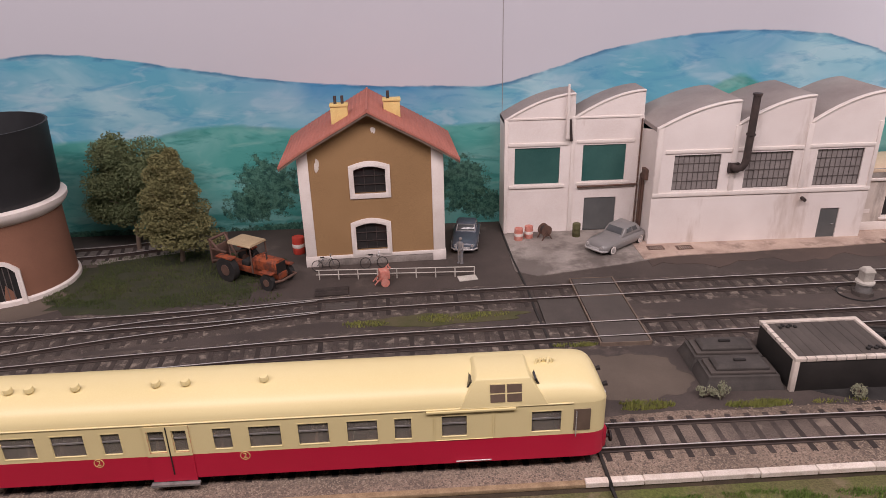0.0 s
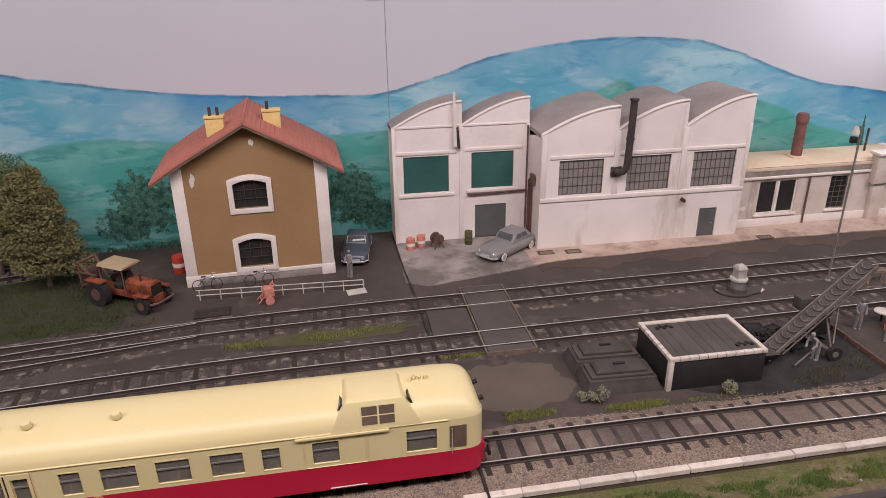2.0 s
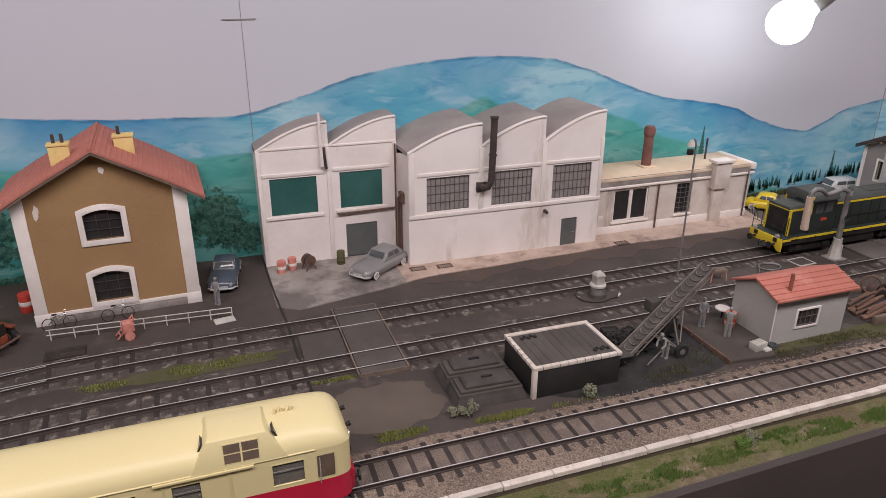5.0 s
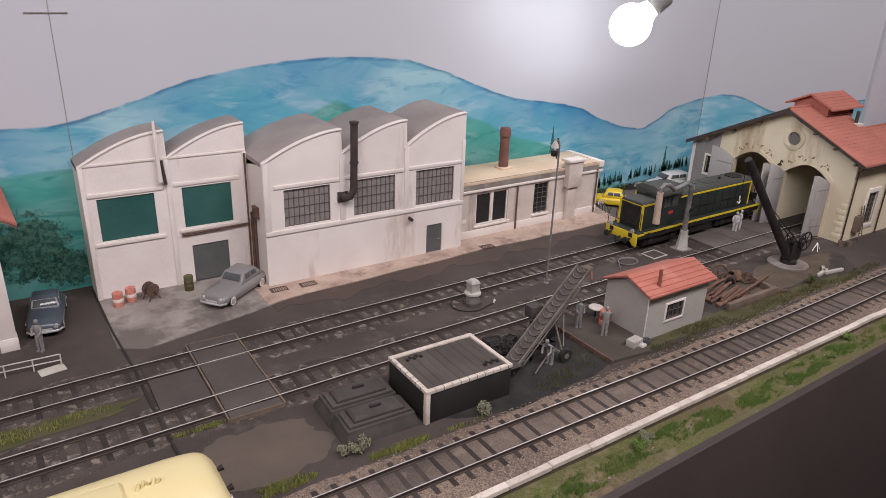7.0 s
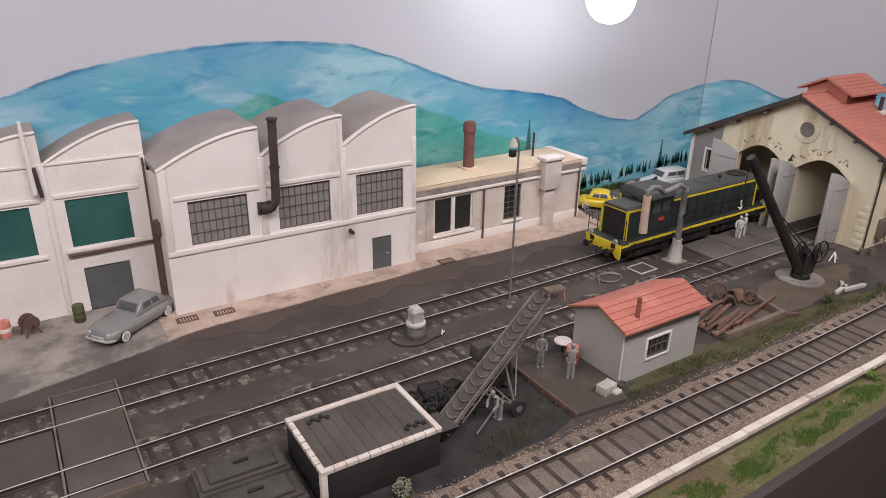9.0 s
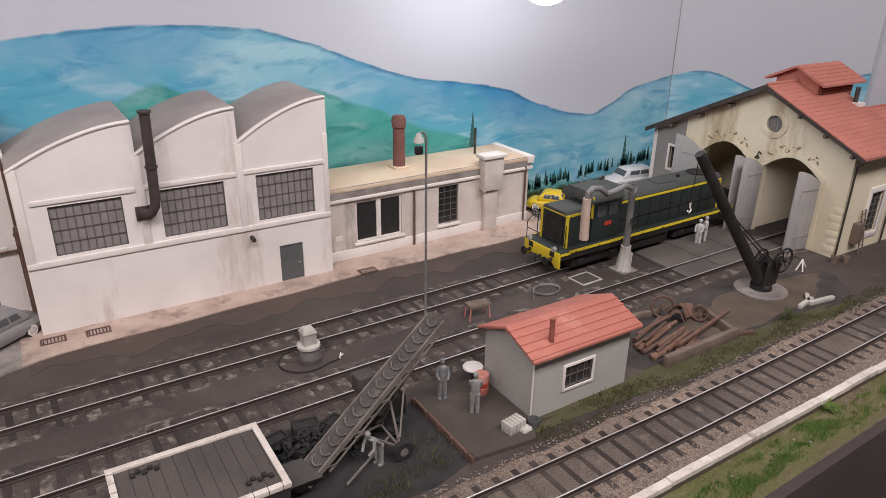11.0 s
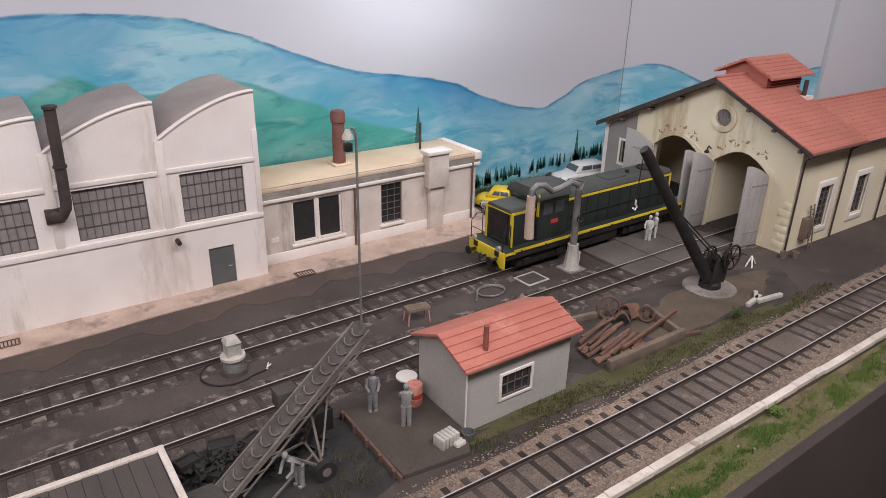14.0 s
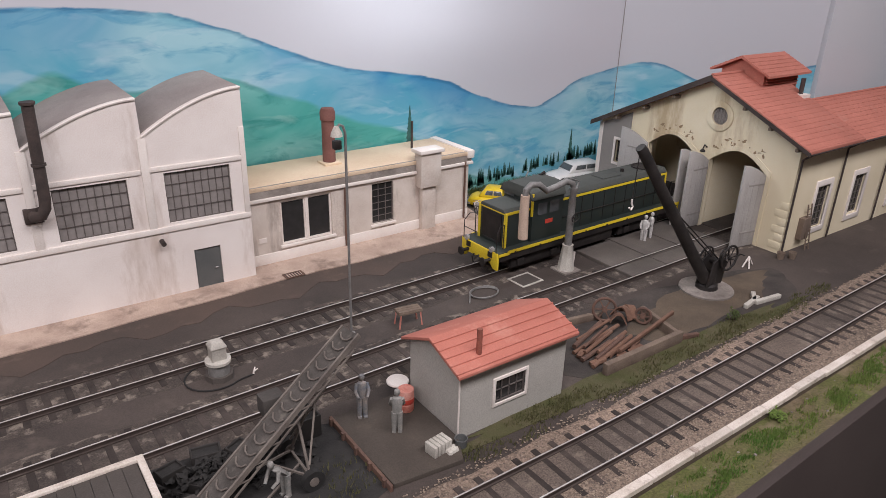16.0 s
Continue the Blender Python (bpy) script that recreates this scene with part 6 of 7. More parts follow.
def drum(x, y, r, h, band, label, m1, m2, z=GROUND):
    ob = thing("oil_drum", x, y, z, 0, label, "drum", "oil drums")
    part("barrel", Geo().lathe([(r * 0.96, 0), (r, 0.6), (r, h * 0.33), (r * 1.05, h * 0.35), (r, h * 0.37), (r, h * 0.64), (r * 1.05, h * 0.66), (r, h * 0.68), (r, h - 0.6), (r * 0.97, h), (r * 0.9, h - 0.5), (0, h - 0.5)], n=20), m1, ob)
    if m2 is not None:
        part("band", Geo().lathe([(r * 1.01, h * 0.4), (r * 1.03, h * 0.42), (r * 1.03, h * 0.6), (r * 1.01, h * 0.62)], n=20), m2, ob, band)
    return ob


drum(927, 1866, 6.6, 20, "white band", "red and white oil drum by the workshop", M["faded"], M["whitetrim"])
drum(944, 1874, 6.6, 20, "white band", "red and white oil drum by the workshop", M["faded"], M["whitetrim"])
drum(1018, 1872, 6.2, 22, "", "dark olive drum with yellowish lid", mat("olive_drum", (0.1, 0.095, 0.04), (0.07, 0.065, 0.03), 60, 0.7), None)
drum(592, 1850, 9, 26, "white band", "red drum with white band beside the house", M["red"], M["whitetrim"])
drum(1447, 1510, 6.8, 20, "pale band", "red drum beside the hut", M["faded"], M["red"], 1.6)

# cable reel
reel = thing("cable_reel", 968, 1868, GROUND, 20, "dark rusty cable reel on a stand", "cable reel")
for s in (-1, 1):
    part("flange", Geo().tube([(0, s * 5, 15), (0, s * 6.4, 15)], 9, 18), M["rust"], reel)
    for a in (-9, 9):
        part("stand_leg", Geo().bar((a, s * 7.5, 0), (0, s * 7.5, 15), 1.4, 1.4), M["rust"], reel)
part("drum_core", Geo().tube([(0, -5, 15), (0, 5, 15)], 5.5, 16), M["darkpipe"], reel)

# ---- small yard things ----
def bicycle(x, y, turn, lean, material, label, z=GROUND):
    ob = thing("bicycle", x, y, z, turn, label, "bicycle", "bicycles")
    for cx in (-12, 12):
        part("wheel", Geo().tube([(cx + 7.4 * math.cos(a * math.pi / 12), lean * (7.4 + 7.4 * math.sin(a * math.pi / 12)), 7.8 + 7.4 * math.sin(a * math.pi / 12)) for a in range(25)], 0.55, 6), M["iron"], ob)
    pts = [(-12, 7.8), (-3, 17), (8, 17.5), (-1, 8), (-3, 17)]
    part("frame", Geo().tube([(u, lean * v, v) for u, v in pts], 0.6, 6).tube([(12, lean * 7.8, 7.8), (8, lean * 18, 18), (7.6, lean * 21, 21)], 0.6, 6), material, ob)
    part("handlebar", Geo().tube([(10, -4, 21), (7, -3, 22), (7, 3 + lean * 20, 22), (10, 4 + lean * 20, 21)], 0.5, 6), M["chrome"], ob)
    part("saddle", Geo().box(-7, -1.6 + lean * 18, 18.5, -1, 1.6 + lean * 18, 20), M["rubber"], ob, bevel=0.5)
    return ob


bicycle(640, 1781, 8, 0.25, M["greydoor"], "dark bicycle leaning at the house wall")
bicycle(708, 1784, 4, 0.25, M["greymetal"], "grey bicycle leaning at the house wall")
bicycle(1786, 1846, 70, 0.1, M["greymetal"], "grey bicycle behind the annex corner")

moto = thing("motorcycle", 1960, 1924, GROUND, 150, "grey scooter parked before the backdrop", "motorcycle")
for cx in (-13, 13):
    part("wheel", Geo().tube([(cx, -2, 7), (cx, 2, 7)], 7, 18), M["rubber"], moto)
part("body", Geo().rings([[(-16, -4, 8), (-16, 4, 8), (-16, 3, 16), (-16, -3, 16)], [(-2, -5, 7), (-2, 5, 7), (-2, 4, 18), (-2, -4, 18)], [(6, -4, 7), (6, 4, 7), (6, 3, 10), (6, -3, 10)]]), M["greymetal"], moto, bevel=0.8)
part("fork", Geo().tube([(13, 0, 7), (8, 0, 24)], 1.2, 8).tube([(8, -8, 25), (8, 8, 25)], 0.8, 6), M["chrome"], moto)

fence = thing("white_railing", 0, 0, 0, 0, "low white pipe railing before the house", "railing")
def fence_at(f):
    return (634 + 214 * f, 1752 - 8 * f)


for k in range(9):
    x, y = fence_at(k / 8)
    part("post", Geo().tube([(x, y, GROUND), (x, y, 12)], 0.8, 6), M["stone"], fence)
for z in (5, 12):
    part("rail", Geo().tube([(fence_at(0)[0] - 4, fence_at(0)[1], z), (*fence_at(1), z)], 0.75, 6), M["stone"], fence)
sign = thing("fallen_board", 838, 1738, GROUND, 10, "white board lying on the ground", "board")
part("board", Geo().box(-13, -8, 0.2, 13, 8, 1.2), M["stone"], sign, bevel=0.3)
barrow = thing("hand_cart", 724, 1730, GROUND, 15, "red two-wheeled hand cart", "hand cart")
for s in (-1, 1):
    part("wheel", Geo().tube([(0, s * 8, 6), (0, s * 9.4, 6)], 6, 16), M["faded"], barrow)
    part("side_rail", Geo().bar((-14, s * 6, 4), (9, s * 6, 27), 1.3, 1.3), M["faded"], barrow)
for k in range(5):
    part("slat", Geo().bar((-10 + k * 4.4, -6, 8 + k * 4.4), (-10 + k * 4.4, 6, 8 + k * 4.4), 1.2, 1.2), M["faded"], barrow)
part("load", Geo().box(-6, -7, 10, 7, 7, 22), M["faded"], barrow, "faded red box", bevel=0.6)
ramp = thing("timber_trap", 655, 1712, GROUND, 3, "dark timber inspection trap beside the track", "trap")
for k in range(4):
    part("plank", Geo().box(-22, -12 + k * 6, 0.2, 22, -6.6 + k * 6, 2.4), M["sleeper"], ramp, bevel=0.3)
trap = thing("timber_trap", 672, 1664, -1.6, 3, "dark timber inspection trap between the rails", "trap")
for k in range(3):
    part("plank", Geo().box(-20, -12 + k * 8, 0.2, 20, -5 + k * 8, 1.8), M["deck"], trap, bevel=0.3)

hyd = thing("water_pedestal", 1336, 1647, GROUND, 0, "grey cast hydrant pedestal between the tracks", "hydrant")
part("foot", Geo().lathe([(13, 0), (12.6, 5), (0, 5)], n=8), M["deck"], hyd, "dark octagonal foot")
part("barrel", Geo().lathe([(9.5, 4), (9, 16), (0, 16)], n=24), M["greymetal"], hyd)
part("collar", Geo().lathe([(9, 15), (11.4, 16), (11.4, 18.6), (7, 20), (0, 20)], n=24), M["stone"], hyd, "chipped pale collar")
part("head", Geo().rings([[(a * w, b * w, z) for a, b in ((-1, -1), (1, -1), (1, 1), (-1, 1))] for w, z in ((6.4, 19), (6.4, 31), (7.2, 31.6), (7.2, 33), (4.5, 37), (0.6, 37.6))]), M["stone"], hyd, "pale square head with pyramid cap", bevel=0.4)
loop = [(-2, 22, 1.2)] + [(-4 + 26 * math.cos(radians(a)), 2 + 23 * math.sin(radians(a)), 1.2) for a in range(110, 320, 14)] + [(26, -14, 1.2)]
part("hose", Geo().tube(loop, 0.8, 8), M["rubber"], hyd, "black hose")
part("nozzle", Geo().tube([(26, -14, 1.2), (29, -11, 6)], 1.1, 8, 0.6).tube([(26, -15, 4), (31, -12, 4)], 0.6, 6), M["whitetrim"], hyd)

pole = thing("lamp_post", 1471, 1650, GROUND, 0, "tall thin grey lamp post with curved arm", "lamp post")
part("mast", Geo().tube([(0, 0, 0), (0, 0, 206), (-2, 0, 212), (-6, -1, 214), (-9, -1, 211)], 1.3, 8), M["greymetal"], pole)
part("shade", Geo().lathe([(2, 213), (5, 207), (5.4, 204), (0, 204)], -9, -1, 14), M["stone"], pole, "pale lamp shade")
part("transformer", Geo().box(-12, -3, 192, -5, 3, 200), M["iron"], pole, bevel=0.6)
part("foot", Geo().lathe([(4, 0), (4, 1.5), (2, 3), (0, 3)], n=12), M["greymetal"], pole)

# conveyor
M["conveyor"] = mat("dusty_pale_steel", (0.22, 0.19, 0.165), (0.12, 0.1, 0.09), 50, 0.8, 0.1, bump=0.3)
conv = thing("coal_conveyor", 0, 0, 0, 0, "dusty grey inclined coal conveyor on wheels", "conveyor")
A, B = Vector((1262, 1477, 8)), Vector((1398, 1509, 92))
D = (B - A).normalized()
S = D.cross(Vector((0, 0, 1))).normalized()
N = S.cross(D)
for s in (-1, 1):
    part("side_beam", Geo().bar(A + S * 9 * s, B + S * 9 * s, 1.6, 4.5), M["conveyor"], conv)
    part("lower_chord", Geo().bar(A + S * 9 * s - N * 8 + D * 18, B + S * 9 * s - N * 6 - D * 10, 1.2, 1.2), M["conveyor"], conv)
    for k in range(9):
        f0, f1 = (k + 1) / 10.5, (k + 1.6) / 10.5
        part("lattice_bar", Geo().bar(A.lerp(B, f0) + S * 9 * s, A.lerp(B, f1) + S * 9 * s - N * 7.5, 0.9, 0.9), M["conveyor"], conv)
part("belt", Geo().rings([[p + S * -8.2 + N * 0.8, p + S * -5 - N * 0.6, p + S * 5 - N * 0.6, p + S * 8.2 + N * 0.8, p + S * 5 - N * 1.4, p + S * -5 - N * 1.4] for p in (A, B)]), mat("dusty_belt", (0.1, 0.088, 0.08), (0.06, 0.053, 0.048), 60, 0.9, c3=(0.17, 0.15, 0.13), spots=0.55, patch=80, bump=0.4), conv, "dusty grey belt")
for k in range(17):
    p = A.lerp(B, (k + 0.7) / 17.5)
    part("cleat", Geo().tube([p + S * -6 + N * 1.4 + D * 2.4, p + S * -3.5 + N * 0.9 - D * 0.6, p + N * 0.7 - D * 1.6, p + S * 3.5 + N * 0.9 - D * 0.6, p + S * 6 + N * 1.4 + D * 2.4], 0.7, 6), M["conveyor"], conv)
part("hopper", Geo().rings([[A + S * a * 6 + Vector((b * 5, 0, -6)) for a, b in ((-1, -1), (1, -1), (1, 1), (-1, 1))], [A + S * a * 14 + Vector((b * 13 - 4, 0, 9)) for a, b in ((-1, -1), (1, -1), (1, 1), (-1, 1))]]), M["hatch"], conv, "dark dusty feed hopper")
part("motor", Geo().box(1329, 1517, 35, 1346, 1531, 50), M["hatch"], conv, bevel=1.0)
part("motor_bracket", Geo().bar((1337, 1519, 38), (1338, 1500, 52), 2.5, 2.5), M["conveyor"], conv)
mid = A.lerp(B, 0.62)
for s in (-1, 1):
    foot = Vector((1344, 1492 + 17 * s, 6))
    part("leg", Geo().bar(foot, mid + S * 9 * s - N * 6, 1.8, 1.8), M["conveyor"], conv)
    part("brace", Geo().bar(foot, A.lerp(B, 0.3) + S * 9 * s - N * 6, 1.5, 1.5), M["conveyor"], conv)
    part("brace", Geo().bar(foot + Vector((0, 0, 10)), A.lerp(B, 0.8) + S * 9 * s - N * 6, 1.3, 1.3), M["conveyor"], conv)
    wl = part("wheel", Geo().tube([(1344, 1492 + 19 * s, 6), (1344, 1492 + 24 * s, 6)], 8.4, 18), M["rubber"], conv)
    part("hub", Geo().tube([(1344, 1492 + 18 * s, 6), (1344, 1492 + 24.6 * s, 6)], 3.6, 12), M["conveyor"], wl)
part("axle", Geo().bar((1344, 1473, 6), (1344, 1511, 6), 1.8, 1.8), M["conveyor"], conv)
part("tow_bar", Geo().bar((1344, 1492, 6), (1292, 1462, 2), 1.6, 1.6), M["conveyor"], conv)

# coal lumps and blocks in the pit
rnd = random.Random(11)
coal = Geo()
for k in range(260):
    cx, cy = rnd.gauss(1290, 30), rnd.gauss(1520, 13)
    if 1246 < cx < 1385 and 1488 < cy < 1548:
        s = rnd.uniform(1.5, 5.5)
        zz = max(0, 11 - abs(cx - 1285) * 0.14 - abs(cy - 1522) * 0.4) + GROUND
        pts = [(cx + rnd.uniform(-s, s), cy + rnd.uniform(-s, s), zz + rnd.uniform(-0.5, s * 1.2)) for _ in range(8)]
        n0 = len(coal.v)
        coal.add(pts, [(0, 1, 2), (0, 2, 3), (4, 5, 6), (4, 6, 7), (0, 1, 5, 4), (2, 3, 7, 6), (1, 2, 6, 5)])
heap = tagged(part("coal_heap", coal, M["coal"], smooth=False), "loose black coal lumps behind the conveyor", "coal", kind="stuff")
for x, y, w, d, hh, tn in ((1262, 1532, 18, 12, 14, 15), (1290, 1540, 22, 13, 12, -10), (1278, 1516, 15, 12, 9, 40), (1312, 1534, 16, 11, 11, 25), (1362, 1532, 26, 22, 20, 5)):
    cb = thing("coal_tub", x, y, GROUND, tn, "black dusty coal box in the pit", "box", "coal boxes")
    part("box_wall", Geo().plate([rect(-w / 2, -d / 2, w / 2, d / 2), rect(-w / 2 + 1.4, -d / 2 + 1.4, w / 2 - 1.4, d / 2 - 1.4)], 0, hh, flat), M["blackbox"], cb, bevel=0.4)
    part("box_fill", Geo().box(-w / 2 + 1, -d / 2 + 1, 0, w / 2 - 1, d / 2 - 1, hh - 2), M["coal"], cb)


def figurine(x, y, turn, material, label, z=GROUND, bend=0.0, h=40.0):
    """A painted miniature figure, one plain mesh."""
    k = h / 40
    g = Geo()
    hip = Vector((0, 0, 19 * k))
    top = hip + Vector((math.sin(bend) * 14 * k, 0, math.cos(bend) * 14 * k))
    for s in (-1, 1):
        g.tube([(0, s * 2.4 * k, 0), (0.4, s * 2.2 * k, 9 * k), (0, s * 2 * k, 19.5 * k)], 1.8 * k, 8, 2.6 * k)
        g.box(-1.5 * k, s * 2.4 * k - 1.5 * k, 0, 3.4 * k, s * 2.4 * k + 1.5 * k, 1.6 * k)
        g.tube([top + Vector((0, s * 4.2 * k, -1 * k)), top + Vector((2 * k, s * 5.4 * k, -7 * k)), top + Vector((6 * k, s * 3.5 * k, -11 * k))], 1.5 * k, 8, 1.2 * k)
    g.rings([[hip.lerp(top, f) + Vector((0.9 * r * math.cos(a * 0.5236) * k, 1.35 * r * math.sin(a * 0.5236) * k, 0)) for a in range(12)] for f, r in ((-0.05, 2.6), (0.3, 2.9), (0.75, 3.5), (0.98, 2.8), (1.06, 1.2))])
    hd = top + Vector((math.sin(bend) * 4.4 * k, 0, 4.2 * k))
    g.rings([[hd + Vector((r * math.cos(a * 0.6283) * k, r * math.sin(a * 0.6283) * k, z1 * k)) for a in range(10)] for r, z1 in ((1.0, -2.6), (2.1, -1.2), (2.4, 0.6), (2.5, 1.3), (1.8, 2.8), (0.3, 3.2))])
    ob = tagged(part("miniature_figure", g, material), label, "figurine", "model figures")
    ob.matrix_world = pose(x * K, y * K, z * K, 0, 0, turn)
    return ob


figurine(1412, 1521, 250, M["figureblue"], "painted miniature worker figure on the platform", 1.6)
figurine(1425, 1488, 60, M["figure"], "painted miniature worker figure beside the red drum", 1.6)
figurine(1326, 1476, 200, M["figure"], "bent miniature worker figure beside the conveyor", GROUND, 0.7)
figurine(1917, 1652, 200, M["figurewhite"], "pale miniature figure standing on the slabs")
figurine(1934, 1655, 150, M["figurewhite"], "pale miniature figure standing on the slabs")
figurine(832, 1790, 230, M["figureblue"], "dark miniature figure by the blue car")
figurine(1840, 1760, 240, M["figureblue"], "dark miniature figure by the yard track")

tab = thing("round_table", 1452, 1531, 1.6, 0, "small white round table beside the hut", "table")
part("tabletop", Geo().lathe([(9.5, 13), (9.8, 14), (9, 15), (0, 15)], n=24), M["whitetrim"], tab)
part("leg", Geo().tube([(0, 0, 0), (0, 0, 13)], 1.2, 8), M["iron"], tab)
crate = thing("stone_crate", 1440, 1452, 1.2, 8, "pale crate of stones on the platform", "crate")
for k in range(5):
    part("slat", Geo().box(-9 + k * 3.7, -6, 0, -6 + k * 3.7, 6, 9.5), M["stone"], crate, bevel=0.4)
for k in range(6):
    part("rubble", Geo().lathe([(0, 0), (2.6, 0.6), (2.0, 2.6), (0, 3.2)], 4 + (k % 3) * 3, -9 + (k // 3) * 3.5, 7), M["stone"], crate)
bucket = thing("planter_tub", 1460, 1450, GROUND, 0, "small dark tub at the hut corner", "tub")
part("tub", Geo().lathe([(4.5, 0), (5.4, 8), (4.6, 8), (4, 2), (0, 2)], n=16), M["greydoor"], bucket)

cart = thing("hand_trolley", 1530, 1636, GROUND, -8, "small wooden trolley with red legs", "trolley")
part("top", Geo().box(-13, -7, 15, 13, 7, 17.5), M["timber"], cart, bevel=0.4)
for k in range(3):
    part("plank", Geo().box(-13, -6.4 + 4.4 * k, 17.4, 13, -2.6 + 4.4 * k, 18.6), M["timber"], cart, bevel=0.3)
for x in (-11, 11):
    for y in (-6, 6):
        part("leg", Geo().bar((x * 1.15, y * 1.1, 0), (x, y, 15), 1.3, 1.3), M["faded"], cart)
hose = thing("hose_coil", 1640, 1648, GROUND, 0, "coiled pale hose on the ground", "hose")
part("coil", Geo().tube([(17 * math.cos(a * 0.2618) * (1 + 0.04 * (a // 24)), 13 * math.sin(a * 0.2618), 1.2 + 0.03 * a) for a in range(60)] + [(-30, -12, 1.2)], 0.8, 6), M["greymetal"], hose)
grate = thing("pit_cover", 1704, 1650, GROUND, 3, "square pit cover with pale frame", "pit cover")
part("frame", Geo().plate([rect(-17, -14, 17, 14), rect(-14.5, -11.5, 14.5, 11.5)], 0, 1.2, flat), M["stone"], grate, bevel=0.3)
part("plate", Geo().box(-14.5, -11.5, 0, 14.5, 11.5, 0.8), M["deck"], grate)
for x, y in ((1124, 1813), (1166, 1810), (1478, 1806)):
    dg = thing("drain_grate", x, y, -1.0, 0, "rusty drain grate in the pavement", "drain", "drain grates")
    part("grate_frame", Geo().plate([rect(-12, -7, 12, 7), rect(-10, -5.4, 10, 5.4)], 0, 0.8, flat), M["rust"], dg)
    for k in range(6):
        part("bar", Geo().box(-9.4 + k * 3.3, -5.6, 0, -8.2 + k * 3.3, 5.6, 0.6), M["darkpipe"], dg)

# water crane
wc = thing("water_crane", 1766, 1646, GROUND, 0, "grey water crane with pale leather hose", "water crane")
part("foot", Geo().rings([[(sx_ * r, sy_ * r, z) for sx_, sy_ in ((-1, -1), (1, -1), (1, 1), (-1, 1))] for r, z in ((13, 0), (13, 2))]), M["concrete"], wc)
part("pedestal", Geo().lathe([(11, 2), (10, 4), (6.5, 32), (7, 34), (0, 34)], n=8), M["stone"], wc, "pale tapered pedestal")
part("column", Geo().lathe([(4.6, 34), (4.2, 60), (4.0, 100), (5, 102), (5, 106), (0, 106)], n=16), M["greymetal"], wc)
part("arm", Geo().tube([(0, 0, 104), (-3, 0, 112), (-14, 0, 116), (-30, 0, 112), (-44, 0, 110), (-56, 0, 119), (-68, 0, 121), (-75, 0, 116), (-76, 0, 108)], 3.6, 12), M["greymetal"], wc, "curved grey arm")
part("leather_hose", Geo().tube([(-76, 0, 110), (-76, 0, 84), (-75, 0, 58)], 5.0, 12, 5.8), mat("pale_leather", (0.55, 0.42, 0.33), (0.46, 0.34, 0.27), 60, 0.85, bump=0.2), wc, "pale leather hose")
part("valve_wheel", Geo().tube([(5 * math.cos(a * 0.5236), -7, 70 + 5 * math.sin(a * 0.5236)) for a in range(13)], 0.7, 6).tube([(0, -7, 70), (0, -3, 70)], 0.8, 6), M["iron"], wc)
part("bracket", Geo().tube([(0, 0, 95), (10, 2, 112), (-6, 0, 118)], 1.2, 8), M["greymetal"], wc)
part("lever", Geo().tube([(14, 2, 0), (15, 2, 20)], 1.3, 8), M["whitetrim"], wc, "white lever")

# yard crane
yc = thing("yard_crane", 1868, 1517, GROUND, 0, "black iron hand crane on a round stone base", "crane")
part("base", Geo().lathe([(31, 0), (31, 2.4), (29, 3.2), (0, 3.2)], n=36), M["concrete"], yc, "round pale base")
part("pivot", Geo().lathe([(13, 3), (12, 8), (9, 10), (8.5, 22), (0, 22)], n=20), M["iron"], yc)
part("cheek", Geo().plate([[(-12, 8), (16, 8), (20, 34), (8, 44), (-6, 38)]], -8, -6, facing_y), M["iron"], yc, bevel=0.5)
part("cheek", Geo().plate([[(-12, 8), (16, 8), (20, 34), (8, 44), (-6, 38)]], 6, 8, facing_y), M["iron"], yc, bevel=0.5)
part("jib", Geo().tube([(-6, 0, 14), (-58, 18, 96), (-106, 34, 172), (-110, 35.4, 177)], 7.0, 14, 5.4), M["iron"], yc, "black jib")
for p0, p1 in (((10, -5, 36), (-70, 18, 112)), ((10, 5, 36), (-70, 26, 112))):
    part("tie_rod", Geo().tube([p0, p1], 0.8, 6), M["iron"], yc)
def gear(cx, cy, cz, r, wd):
    g = part("gear_wheel", Geo().tube([(cx + r * math.cos(a * math.pi / 14), cy, cz + r * math.sin(a * math.pi / 14)) for a in range(29)], wd, 8), M["iron"], yc, "black gear wheel")
    for a in range(6):
        part("spoke", Geo().bar((cx, cy, cz), (cx + r * math.cos(a * math.pi / 3), cy, cz + r * math.sin(a * math.pi / 3)), 0.9, 0.9), M["iron"], g)
    part("hub", Geo().tube([(cx, cy - 2, cz), (cx, cy + 2, cz)], 2.2, 10), M["iron"], g)


gear(18, -11, 40, 15, 1.3)
gear(6, 11, 36, 13, 1.2)
gear(8, -10, 46, 8, 1.0)
part("winch_drum", Geo().tube([(10, -9, 34), (10, 9, 34)], 4.5, 14), M["iron"], yc)
part("crank", Geo().tube([(18, -12, 40), (18, -18, 40), (26, -18, 46), (26, -24, 46)], 0.9, 6), M["iron"], yc)
part("chain", Geo().tube([(-110, 35, 172), (-111, 36, 120)], 0.6, 6), M["iron"], yc)
part("hook", Geo().tube([(-111, 36, 121), (-111, 36, 116), (-108, 36, 112), (-111, 36, 109), (-114, 36, 112)], 1.0, 8), M["whitetrim"], yc, "pale hook")

